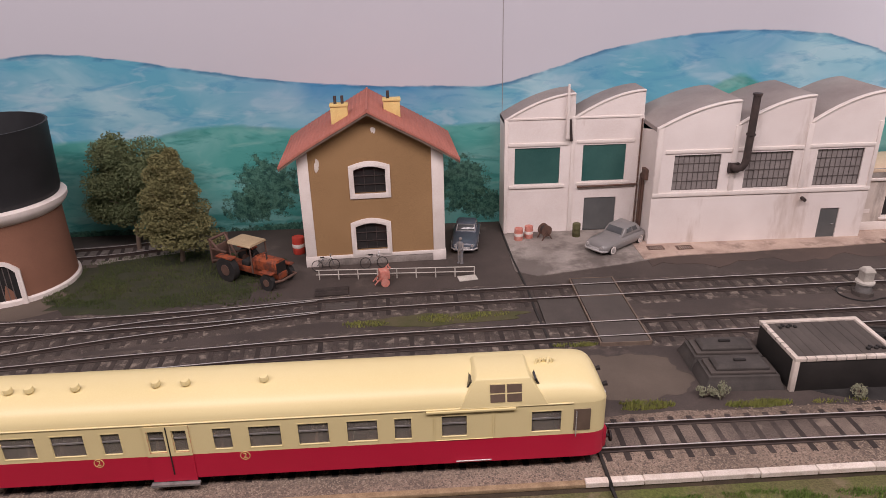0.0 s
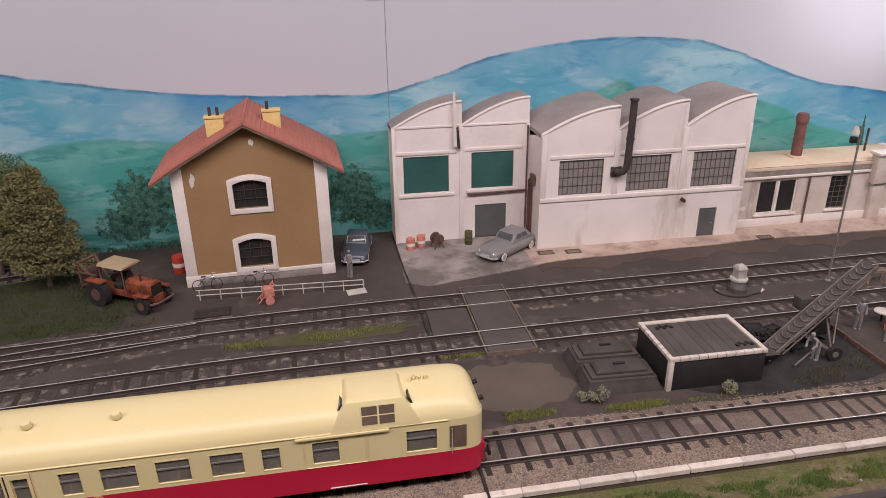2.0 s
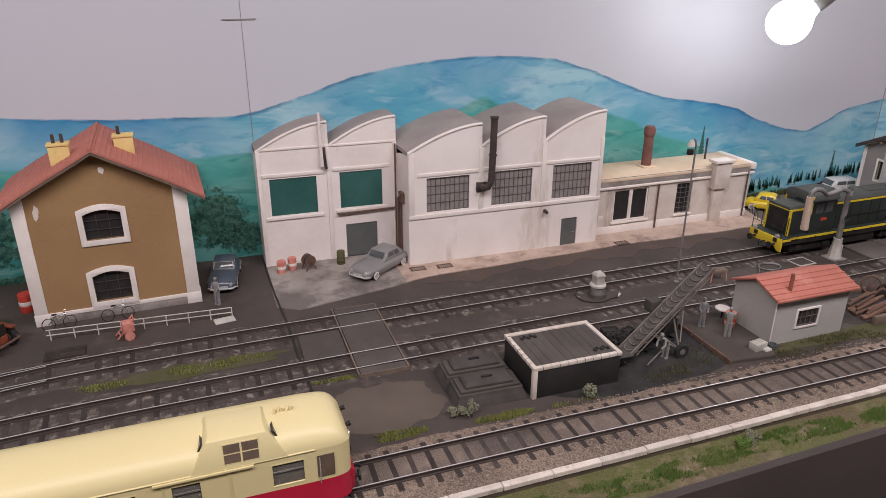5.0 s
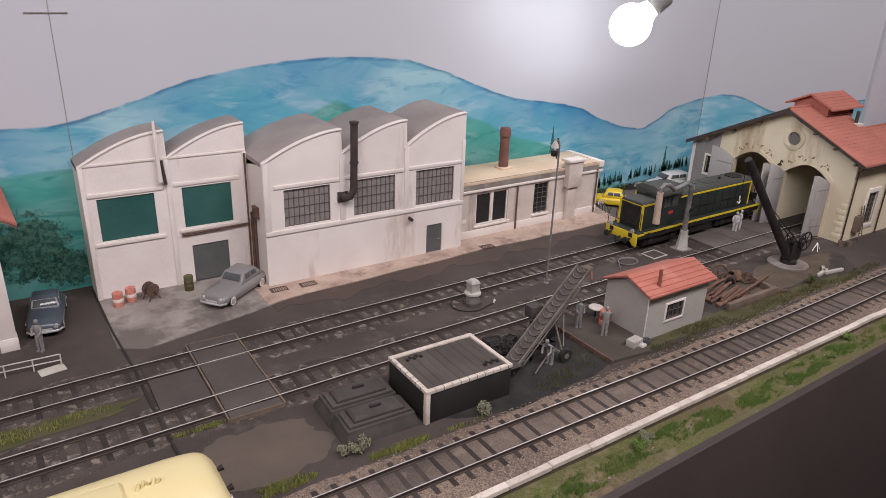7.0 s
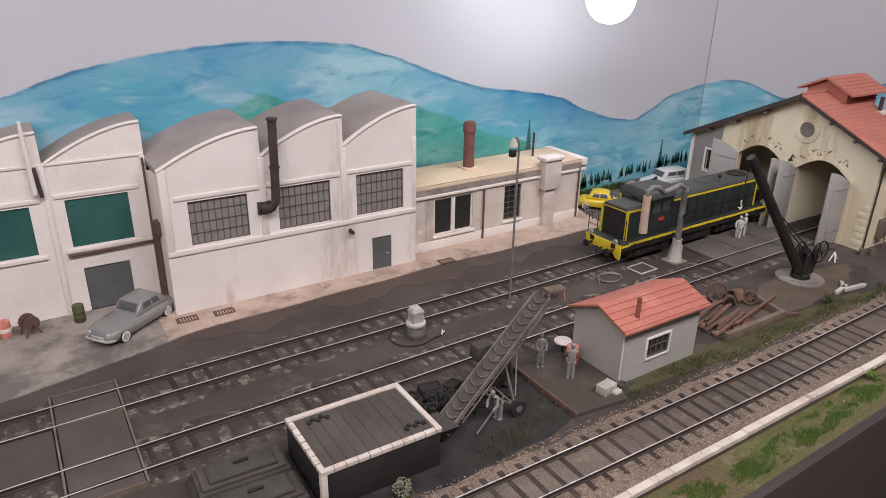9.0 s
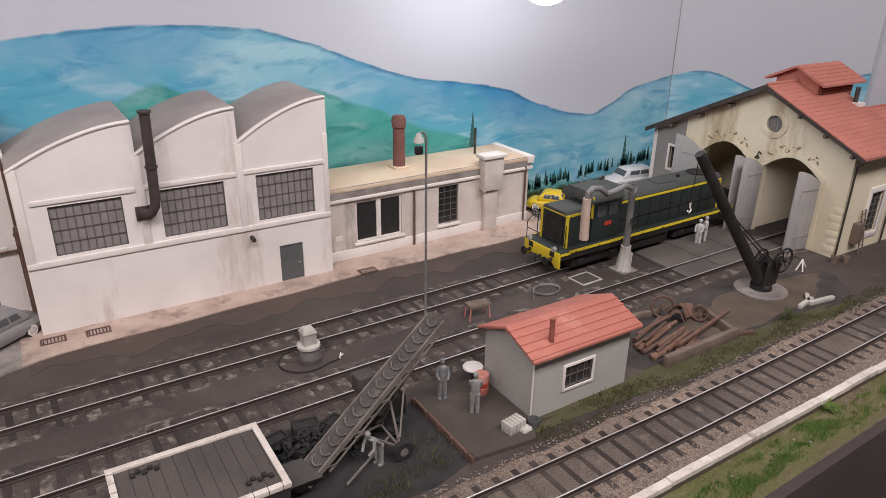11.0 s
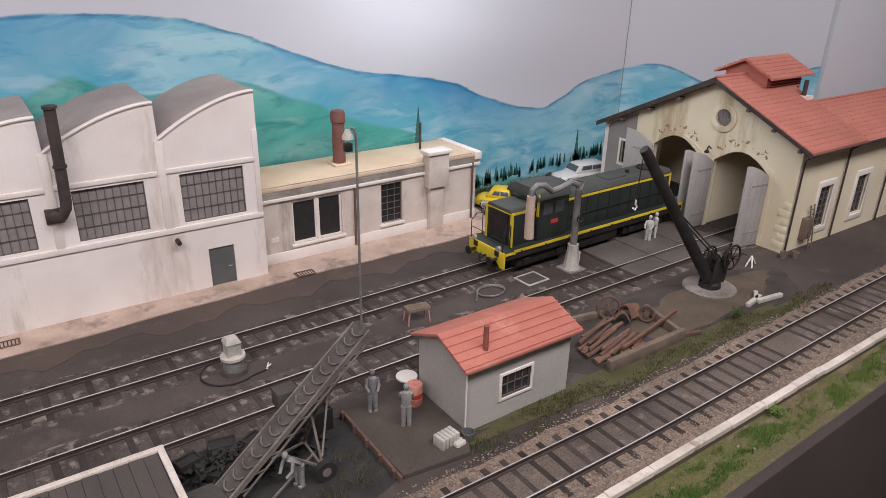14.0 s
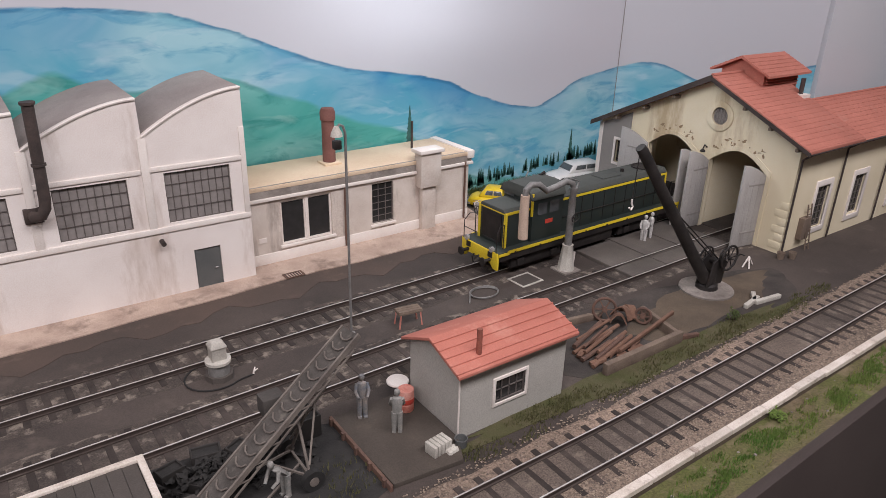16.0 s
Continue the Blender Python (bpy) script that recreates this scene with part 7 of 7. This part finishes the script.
# scrap pen
pen = thing("scrap_pen", 1626, 1456, GROUND, 0, "timber pen filled with rusty scrap iron", "scrap pen")
for p0, p1, w, hh in (((4, 1, 6), (116, 2, 6), 6, 13), ((114, 5, 5), (128, 62, 5), 5, 11), ((38, 88, 4), (84, 80, 4), 5, 8)):
    part("baulk", Geo().bar(p0, p1, w, hh), M["timber"], pen, "weathered timber baulk", bevel=0.7)
part("broken_end", Geo().bar((116, 4, 3), (140, -2, 2), 4, 5), M["rust"], pen, bevel=0.5)
rusty = mat("rusty_sheet", (0.2, 0.11, 0.075), (0.13, 0.07, 0.05), 60, 0.85, c3=(0.28, 0.2, 0.16), spots=0.6, patch=90, bump=0.3)
rnd = random.Random(5)
for k in range(9):
    x, y = 2 + (k % 3) * 7 + rnd.uniform(-3, 3), 14 + k * 4.6
    ln, z = rnd.uniform(46, 74), 3 + (k % 3) * 3
    part("scrap_bar", Geo().tube([(x, y, z), (x + ln, y + rnd.uniform(4, 15), z + rnd.uniform(1, 6))], rnd.uniform(1.3, 2.6), 8), M["rust"] if k % 2 else rusty, pen)
part("long_bar", Geo().bar((36, 12, 10), (138, 30, 14), 3, 4), rusty, pen, "long rusty beam", bevel=0.3)
for k in range(7):
    x, y = rnd.uniform(0, 60), rnd.uniform(12, 34)
    part("scrap_block", Geo().bar((x, y, 3), (x + rnd.uniform(10, 20), y + rnd.uniform(-4, 6), 5), 5, 4), rusty, pen, bevel=0.5)
for x, y, r, tn in ((80, 72, 12, -40), (110, 46, 8, -62)):
    wl = part("scrap_wheel", Geo().tube([(r * math.cos(a * math.pi / 12), 0, r + r * math.sin(a * math.pi / 12)) for a in range(25)], 1.5, 8), M["rust"], pen, "rusty spoked wheel")
    wl.matrix_basis = pose(x * K, y * K, 0.002, -14, 0, tn)
    for a in range(6):
        part("spoke", Geo().bar((0, 0, r), (r * math.cos(a * math.pi / 3), 0, r + r * math.sin(a * math.pi / 3)), 1.2, 1.2), M["rust"], wl)
    part("hub", Geo().tube([(0, -2.5, r), (0, 2.5, r)], 3, 12), M["rust"], wl)
for x, y, tn, sc in ((92, 60, 15, 1.0), (104, 62, -10, 0.9), (84, 56, 40, 0.8)):
    arc = [(y_ * sc, 22 * sc * math.cos(y_ / 11 * 1.1) - 6) for y_ in range(-11, 12, 2)]
    pl = part("scrap_plate", Geo().rings([[(u, a, z_) for a, z_ in arc] + [(u, a * 0.93, z_ - 1.4) for a, z_ in reversed(arc)] for u in (-5, 5)]), rusty, pen, "bent rusty sheet")
    pl.matrix_basis = pose(x * K, y * K, 0.004, 0, 14, tn)
for x, y, tn, ln in ((1880, 1466, 10, 34), (1902, 1460, -8, 40), (1893, 1472, 35, 22)):
    lg = thing("timber_log", x, y, GROUND, tn, "pale sawn timber lying on the ground", "timber", "loose timbers")
    part("baulk", Geo().box(-ln / 2, -2.5, 0, ln / 2, 2.5, 5), M["stone"], lg, bevel=0.6)
hor = thing("trestle", 1972, 1530, GROUND, 20, "small white trestle by the shed", "trestle")
for s in (-1, 1):
    part("leg", Geo().bar((-9 * s, -4, 0), (0, 0, 13), 1.4, 1.4), M["whitetrim"], hor)
    part("leg", Geo().bar((-9 * s, 4, 0), (0, 0, 13), 1.4, 1.4), M["whitetrim"], hor)
ld = thing("ladder", 2078, 1518, GROUND, 0, "dark wooden ladder leaning at the shed wall", "ladder")
for s in (0, 9):
    part("stile", Geo().bar((s + 8, 0, 0), (s + 8, 9, 62), 1.3, 1.3), M["timber"], ld)
for k in range(8):
    part("rung", Geo().bar((8, 0.8 + k * 1.1, 6 + k * 7), (17, 0.8 + k * 1.1, 6 + k * 7), 0.9, 0.9), M["timber"], ld)
for x, y in ((2030, 1520), (2044, 1512)):
    bk = thing("bucket", x, y, GROUND, 0, "small dark bucket by the shed corner", "bucket", "buckets")
    part("pail", Geo().lathe([(4, 0), (5, 9), (4.4, 9), (3.6, 1), (0, 1)], n=14), M["timber"], bk)

# ---- planting ----
def crown(clumps, count, seed, size=2.4):
    rnd = random.Random(seed)
    g = Geo()
    for _ in range(count):
        cx, cy, cz, rx, ry, rz = rnd.choice(clumps)
        d = Vector((rnd.gauss(0, 1), rnd.gauss(0, 1), rnd.gauss(0, 1))).normalized() * rnd.uniform(0.55, 1.06)
        p = Vector((cx + d.x * rx, cy + d.y * ry, cz + d.z * rz))
        a = Vector((rnd.gauss(0, 1), rnd.gauss(0, 1), rnd.gauss(0, 1))).normalized()
        b = a.orthogonal().normalized()
        s = size * rnd.uniform(0.6, 1.4)
        g.add([p + a * s, p + b * s * 0.6, p - a * s, p - b * s * 0.6], [(0, 1, 2, 3)])
    return g


def model_tree(x, y, h0, clumps, count, seed, leaf, label):
    ob = thing("tree", x, y, GROUND, 0, label, "tree", "trees on the lawn")
    tr_ = Geo().tube([(0, 0, 0), (2, 0, h0 * 0.5), (0, 1, h0), (1, 0, h0 + 50)], 4.0, 10, 1.2)
    rnd = random.Random(seed)
    for k in range(9):
        a = rnd.uniform(0, 6.28)
        z = h0 * 0.6 + k * 8
        tr_.tube([(0, 0, z), (14 * math.cos(a), 14 * math.sin(a), z + 14), (28 * math.cos(a), 28 * math.sin(a), z + 22)], 1.4, 6, 0.4)
    part("trunk", tr_, M["timber"], ob, "brown trunk with limbs")
    part("crown", crown(clumps, int(count * 1.9), seed, 1.7), leaf, ob, "ragged leafy crown", smooth=False)["kind"] = "stuff"
    return ob


rnd = random.Random(2)
cl1 = [(rnd.uniform(-46, 46), rnd.uniform(-25, 25), 110 + rnd.uniform(-50, 48), rnd.uniform(17, 30), rnd.uniform(15, 22), rnd.uniform(16, 26)) for _ in range(24)]
cl1 = [(c[0] * 1.35, c[1], c[2], c[3] * 1.15, c[4], c[5] * 1.1) for c in cl1]
cl1 = [c for c in cl1 if abs(c[0]) / 72 + abs(c[2] - 105) / 80 < 1.15] + [(0, 0, 108, 62, 32, 60), (-30, 0, 70, 34, 24, 26), (28, 0, 72, 34, 24, 26), (0, 0, 100, 40, 24, 45)] * 2
cl2 = []
for k in range(22):
    f = k / 22
    r = 43 * (1 - f) ** 0.6 + 7
    a = k * 2.4
    cl2.append((r * 0.6 * math.cos(a), r * 0.5 * math.sin(a), 34 + 128 * f, r * 0.62 + 4, r * 0.55 + 4, 15))
model_tree(340, 1888, 55, cl1, 20000, 3, mat("olive_leaf", (0.075, 0.1, 0.045), (0.12, 0.14, 0.065), 60, 0.9, bump=0), "round olive-green model tree on the lawn")
model_tree(422, 1836, 40, cl2, 16000, 9, mat("brownish_leaf", (0.17, 0.155, 0.065), (0.12, 0.12, 0.05), 60, 0.9, bump=0), "conical olive-brown model tree on the lawn")


def bank_z(x, y):
    """Height of the front bank."""
    f = min(1.0, max(0.0, (y - edge_y(x)) / (kerb_y(x) - edge_y(x))))
    return -2.2 - 7.5 * f ** 0.8 + (2.2 * noise.noise((x * 0.03, f * 3, 1.7)) + 1.1 * noise.noise((x * 0.11, f * 9, 4.2))) * math.sin(math.pi * min(1, f * 1.1))


def grass(name, spots, material, label, seed, h=3.0, lean=0.6):
    """Tufts of blades: spots are (x, y, rx, ry, count)."""
    rnd = random.Random(seed)
    g = Geo()
    for x, y, rx, ry, n in spots:
        for _ in range(n):
            a, r = rnd.uniform(0, 6.28), math.sqrt(rnd.random())
            px_, py_ = x + rx * r * math.cos(a), y + ry * r * math.sin(a)
            if noise.noise((px_ * 0.035, py_ * 0.06, seed)) + 0.5 * noise.noise((px_ * 0.17, py_ * 0.17, seed)) + rnd.uniform(-0.22, 0.22) < (0.0 if name == "grass_verge" else -0.18):
                continue
            t = rnd.uniform(0, 6.28)
            hh = h * rnd.uniform(0.5, 1.3)
            w = 0.45
            ox, oy = lean * hh * rnd.gauss(0, 0.6), lean * hh * rnd.gauss(0, 0.6)
            zg = GROUND
            if py_ < kerb_y(px_) - 4:
                if py_ < edge_y(px_) + 3:
                    continue
                zg = bank_z(px_, py_) - 0.4
            elif py_ < kerb_y(px_) + 4:
                continue
            g.add([(px_ - w * math.cos(t), py_ - w * math.sin(t), zg), (px_ + w * math.cos(t), py_ + w * math.sin(t), zg), (px_ + ox, py_ + oy, zg + 1.2 + hh)], [(0, 1, 2)])
    return tagged(part(name, g, material, smooth=False), label, "grass", kind="stuff")


verge = [(x, 1309 + 0.022 * (x - 1200) + 4 * math.sin(x * 0.02), 34, 14, 1500) for x in range(700, 2560, 44)]
grass("grass_verge", verge, M["grass"], "patchy green grass along the layout edge", 1, 3.0)
grass("grass_verge_dry", [(x, 1306 + 0.022 * (x - 1200), 40, 16, 120) for x in range(720, 2500, 70)], M["grassy"], "dry yellowish grass tufts along the edge", 2, 2.6)
grass("grass_tufts", [(805, 1627, 40, 10, 700), (860, 1634, 22, 8, 260), (985, 1436, 34, 7, 1200), (946, 1552, 26, 4, 600), (1100, 1431, 34, 6, 1000), (700, 1620, 34, 7, 420), (1180, 1430, 30, 4, 120)], M["grassy"], "yellow-green grass tufts in the yard", 3, 2.8)
grass("grass_lineside", [(x, 1438 + 7 * math.sin(x), 26, 9, 240) for x in range(1440, 2000, 36)] + [(1800, 1448, 60, 12, 500), (1300, 1440, 40, 8, 240), (1375, 1470, 26, 22, 240), (1340, 1452, 40, 9, 260), (1560, 1448, 60, 9, 700)], mat("olive_grass_fibre", (0.08, 0.085, 0.03), (0.11, 0.1, 0.045), 60, 0.9, bump=0), "olive grass beside the main track", 4, 3.0)
grass("grass_bank", [(x, 1940, 24, 8, 420) for x in range(1800, 2170, 30)], M["grassdark"], "dark scrub along the foot of the backdrop", 7, 9.0)
grass("grass_lawn", [(415, 1775, 168, 92, 14000), (320, 1740, 55, 45, 2600), (500, 1705, 90, 22, 1500)], M["grassdark"], "dark green lawn fibres under the trees", 5, 3.0)


def weed(x, y, h, seed, material, label):
    rnd = random.Random(seed)
    ob = thing("weed_bush", x, y, bank_z(x, y) if y < kerb_y(x) else GROUND, 0, label, "bush", "weeds")
    stems = Geo()
    cl = []
    for _ in range(14):
        a, r = rnd.uniform(0, 6.28), rnd.uniform(2, 8)
        p = (r * math.cos(a), r * math.sin(a), h * rnd.uniform(0.6, 1.1))
        stems.tube([(0, 0, 0), (p[0] * 0.6, p[1] * 0.6, p[2] * 0.6), p], 0.4, 5, 0.15)
        cl.append((p[0], p[1], p[2] * 0.85, 2.6, 2.6, 3.4))
    part("stems", stems, M["timber"], ob)
    part("leaves", crown(cl, 420, seed, 0.9), material, ob, smooth=False)["kind"] = "stuff"


pale = mat("pale_dusty_leaf", (0.25, 0.25, 0.17), (0.17, 0.18, 0.11), 80, 0.9, bump=0)
weed(1066, 1441, 16, 1, pale, "pale dusty weed bush by the track")
weed(1052, 1446, 10, 2, pale, "small pale weed bush by the track")
weed(1201, 1434, 11, 3, pale, "pale dusty weed bush by the bin")
weed(1300, 1318, 9, 4, M["grass"], "low green bush on the verge")
weed(1318, 1322, 8, 5, pale, "low pale bush on the verge")
weed(1712, 1336, 8, 6, M["grass"], "low green bush on the verge")
weed(1825, 1452, 14, 7, M["grassdark"], "dark low bush by the timber")

# kerb stones along the front of the main track
kerb = thing("kerb", 0, 0, 0, 0, "whitish kerb stones along the main track", "kerb")
KERB = mesh_of("kerb_stone", Geo().box(-24.75, -3.6, -4, 24.75, 3.6, 1.2), M["kerb"], bevel=0.5, seg=1)
part("kerb_face", Geo().rings([[(x, kerb_y(x) - 2.6, -14), (x, kerb_y(x) + 2.4, -14), (x, kerb_y(x) + 2.4, -3.6), (x, kerb_y(x) - 2.6, -3.6)] for x in (-300, 2580)]), M["earth"], kerb, "brown earthy face below the kerb")
rnd = random.Random(8)
for k in range(56):
    x = -270 + 50 * k
    if x < 900:
        continue
    s = new("kerb_stone", KERB)
    s.parent = kerb
    s.matrix_basis = pose(x * K, (1334 + 0.013 * (x - 937) + rnd.uniform(-0.4, 0.4)) * K, rnd.uniform(-0.0003, 0.0002), 0, 0, 0.75 + rnd.uniform(-0.4, 0.4))
part("wooden_edging", Geo().rings([[(x, kerb_y(x) - 3, -4), (x, kerb_y(x) + 3, -4), (x, kerb_y(x) + 3, z), (x, kerb_y(x) - 3, z)] for x, z in ((-300, -0.4), (922, -0.4))]), M["plaster"], kerb, "worn tan edging strip", bevel=0.3)
# scattered stones
stones = Geo()
for k in range(90):
    x, y = rnd.uniform(700, 2400), rnd.uniform(1298, 1324)
    s = rnd.uniform(0.6, 1.6)
    y += 0.022 * (x - 1200)
    zb = bank_z(x, y) - 0.6
    stones.lathe([(0, zb - 0.5), (s, zb), (s * 0.8, zb + s * 0.8), (0, zb + 0.2 + s)], x, y, 6)
tagged(part("verge_stones", stones, M["concrete"]), "small pale stones on the verge", "stones", kind="stuff")


# ---- loose ballast stones along the main track ----
def ballast_stones(name, count, seed, material, label):
    rnd = random.Random(seed)
    verts, faces = [], []
    for _ in range(count):
        x = rnd.uniform(300, 2540)
        c = 1374 + (x + 300) * 0.0109
        y = rnd.choice((-1, -1, -1, 1))
        y = rnd.uniform(-50, -19.5) if y < 0 else rnd.uniform(19.5, 36)
        off = (x + 300 + 9.2) % 18.4 - 9.2
        if abs(off) < 3.6 and abs(y) < 29.5:
            continue
        s = rnd.uniform(0.6, 1.25)
        t = rnd.uniform(0, 3.14)
        z = -1.75 if y < -38 else -1.85
        i = len(verts)
        for k in range(4):
            rr = s * rnd.uniform(0.75, 1.2)
            verts.append(((x + rr * math.cos(t + k * 1.57)) * K, (c + y + rr * math.sin(t + k * 1.57)) * K, (z + s * rnd.uniform(-0.1, 0.3)) * K))
        verts.append(((x + rnd.uniform(-0.3, 0.3)) * K, (c + y + rnd.uniform(-0.3, 0.3)) * K, (z + s * rnd.uniform(0.5, 0.95)) * K))
        faces += [(i + k, i + (k + 1) % 4, i + 4) for k in range(4)]
    me = bpy.data.meshes.new(name)
    me.from_pydata(verts, [], faces)
    me.materials.append(material)
    tagged(new(name, me), label, "ballast", kind="stuff")


ballast_stones("ballast_stones", 13000, 21, mat("buff_stone", (0.34, 0.27, 0.21), (0.2, 0.155, 0.12), 400, 0.95, bump=0), "loose buff ballast stones beside the main track")
ballast_stones("ballast_stones", 8000, 22, mat("dark_stone", (0.1, 0.08, 0.068), (0.17, 0.13, 0.105), 400, 0.95, bump=0), "loose dark ballast stones beside the main track")
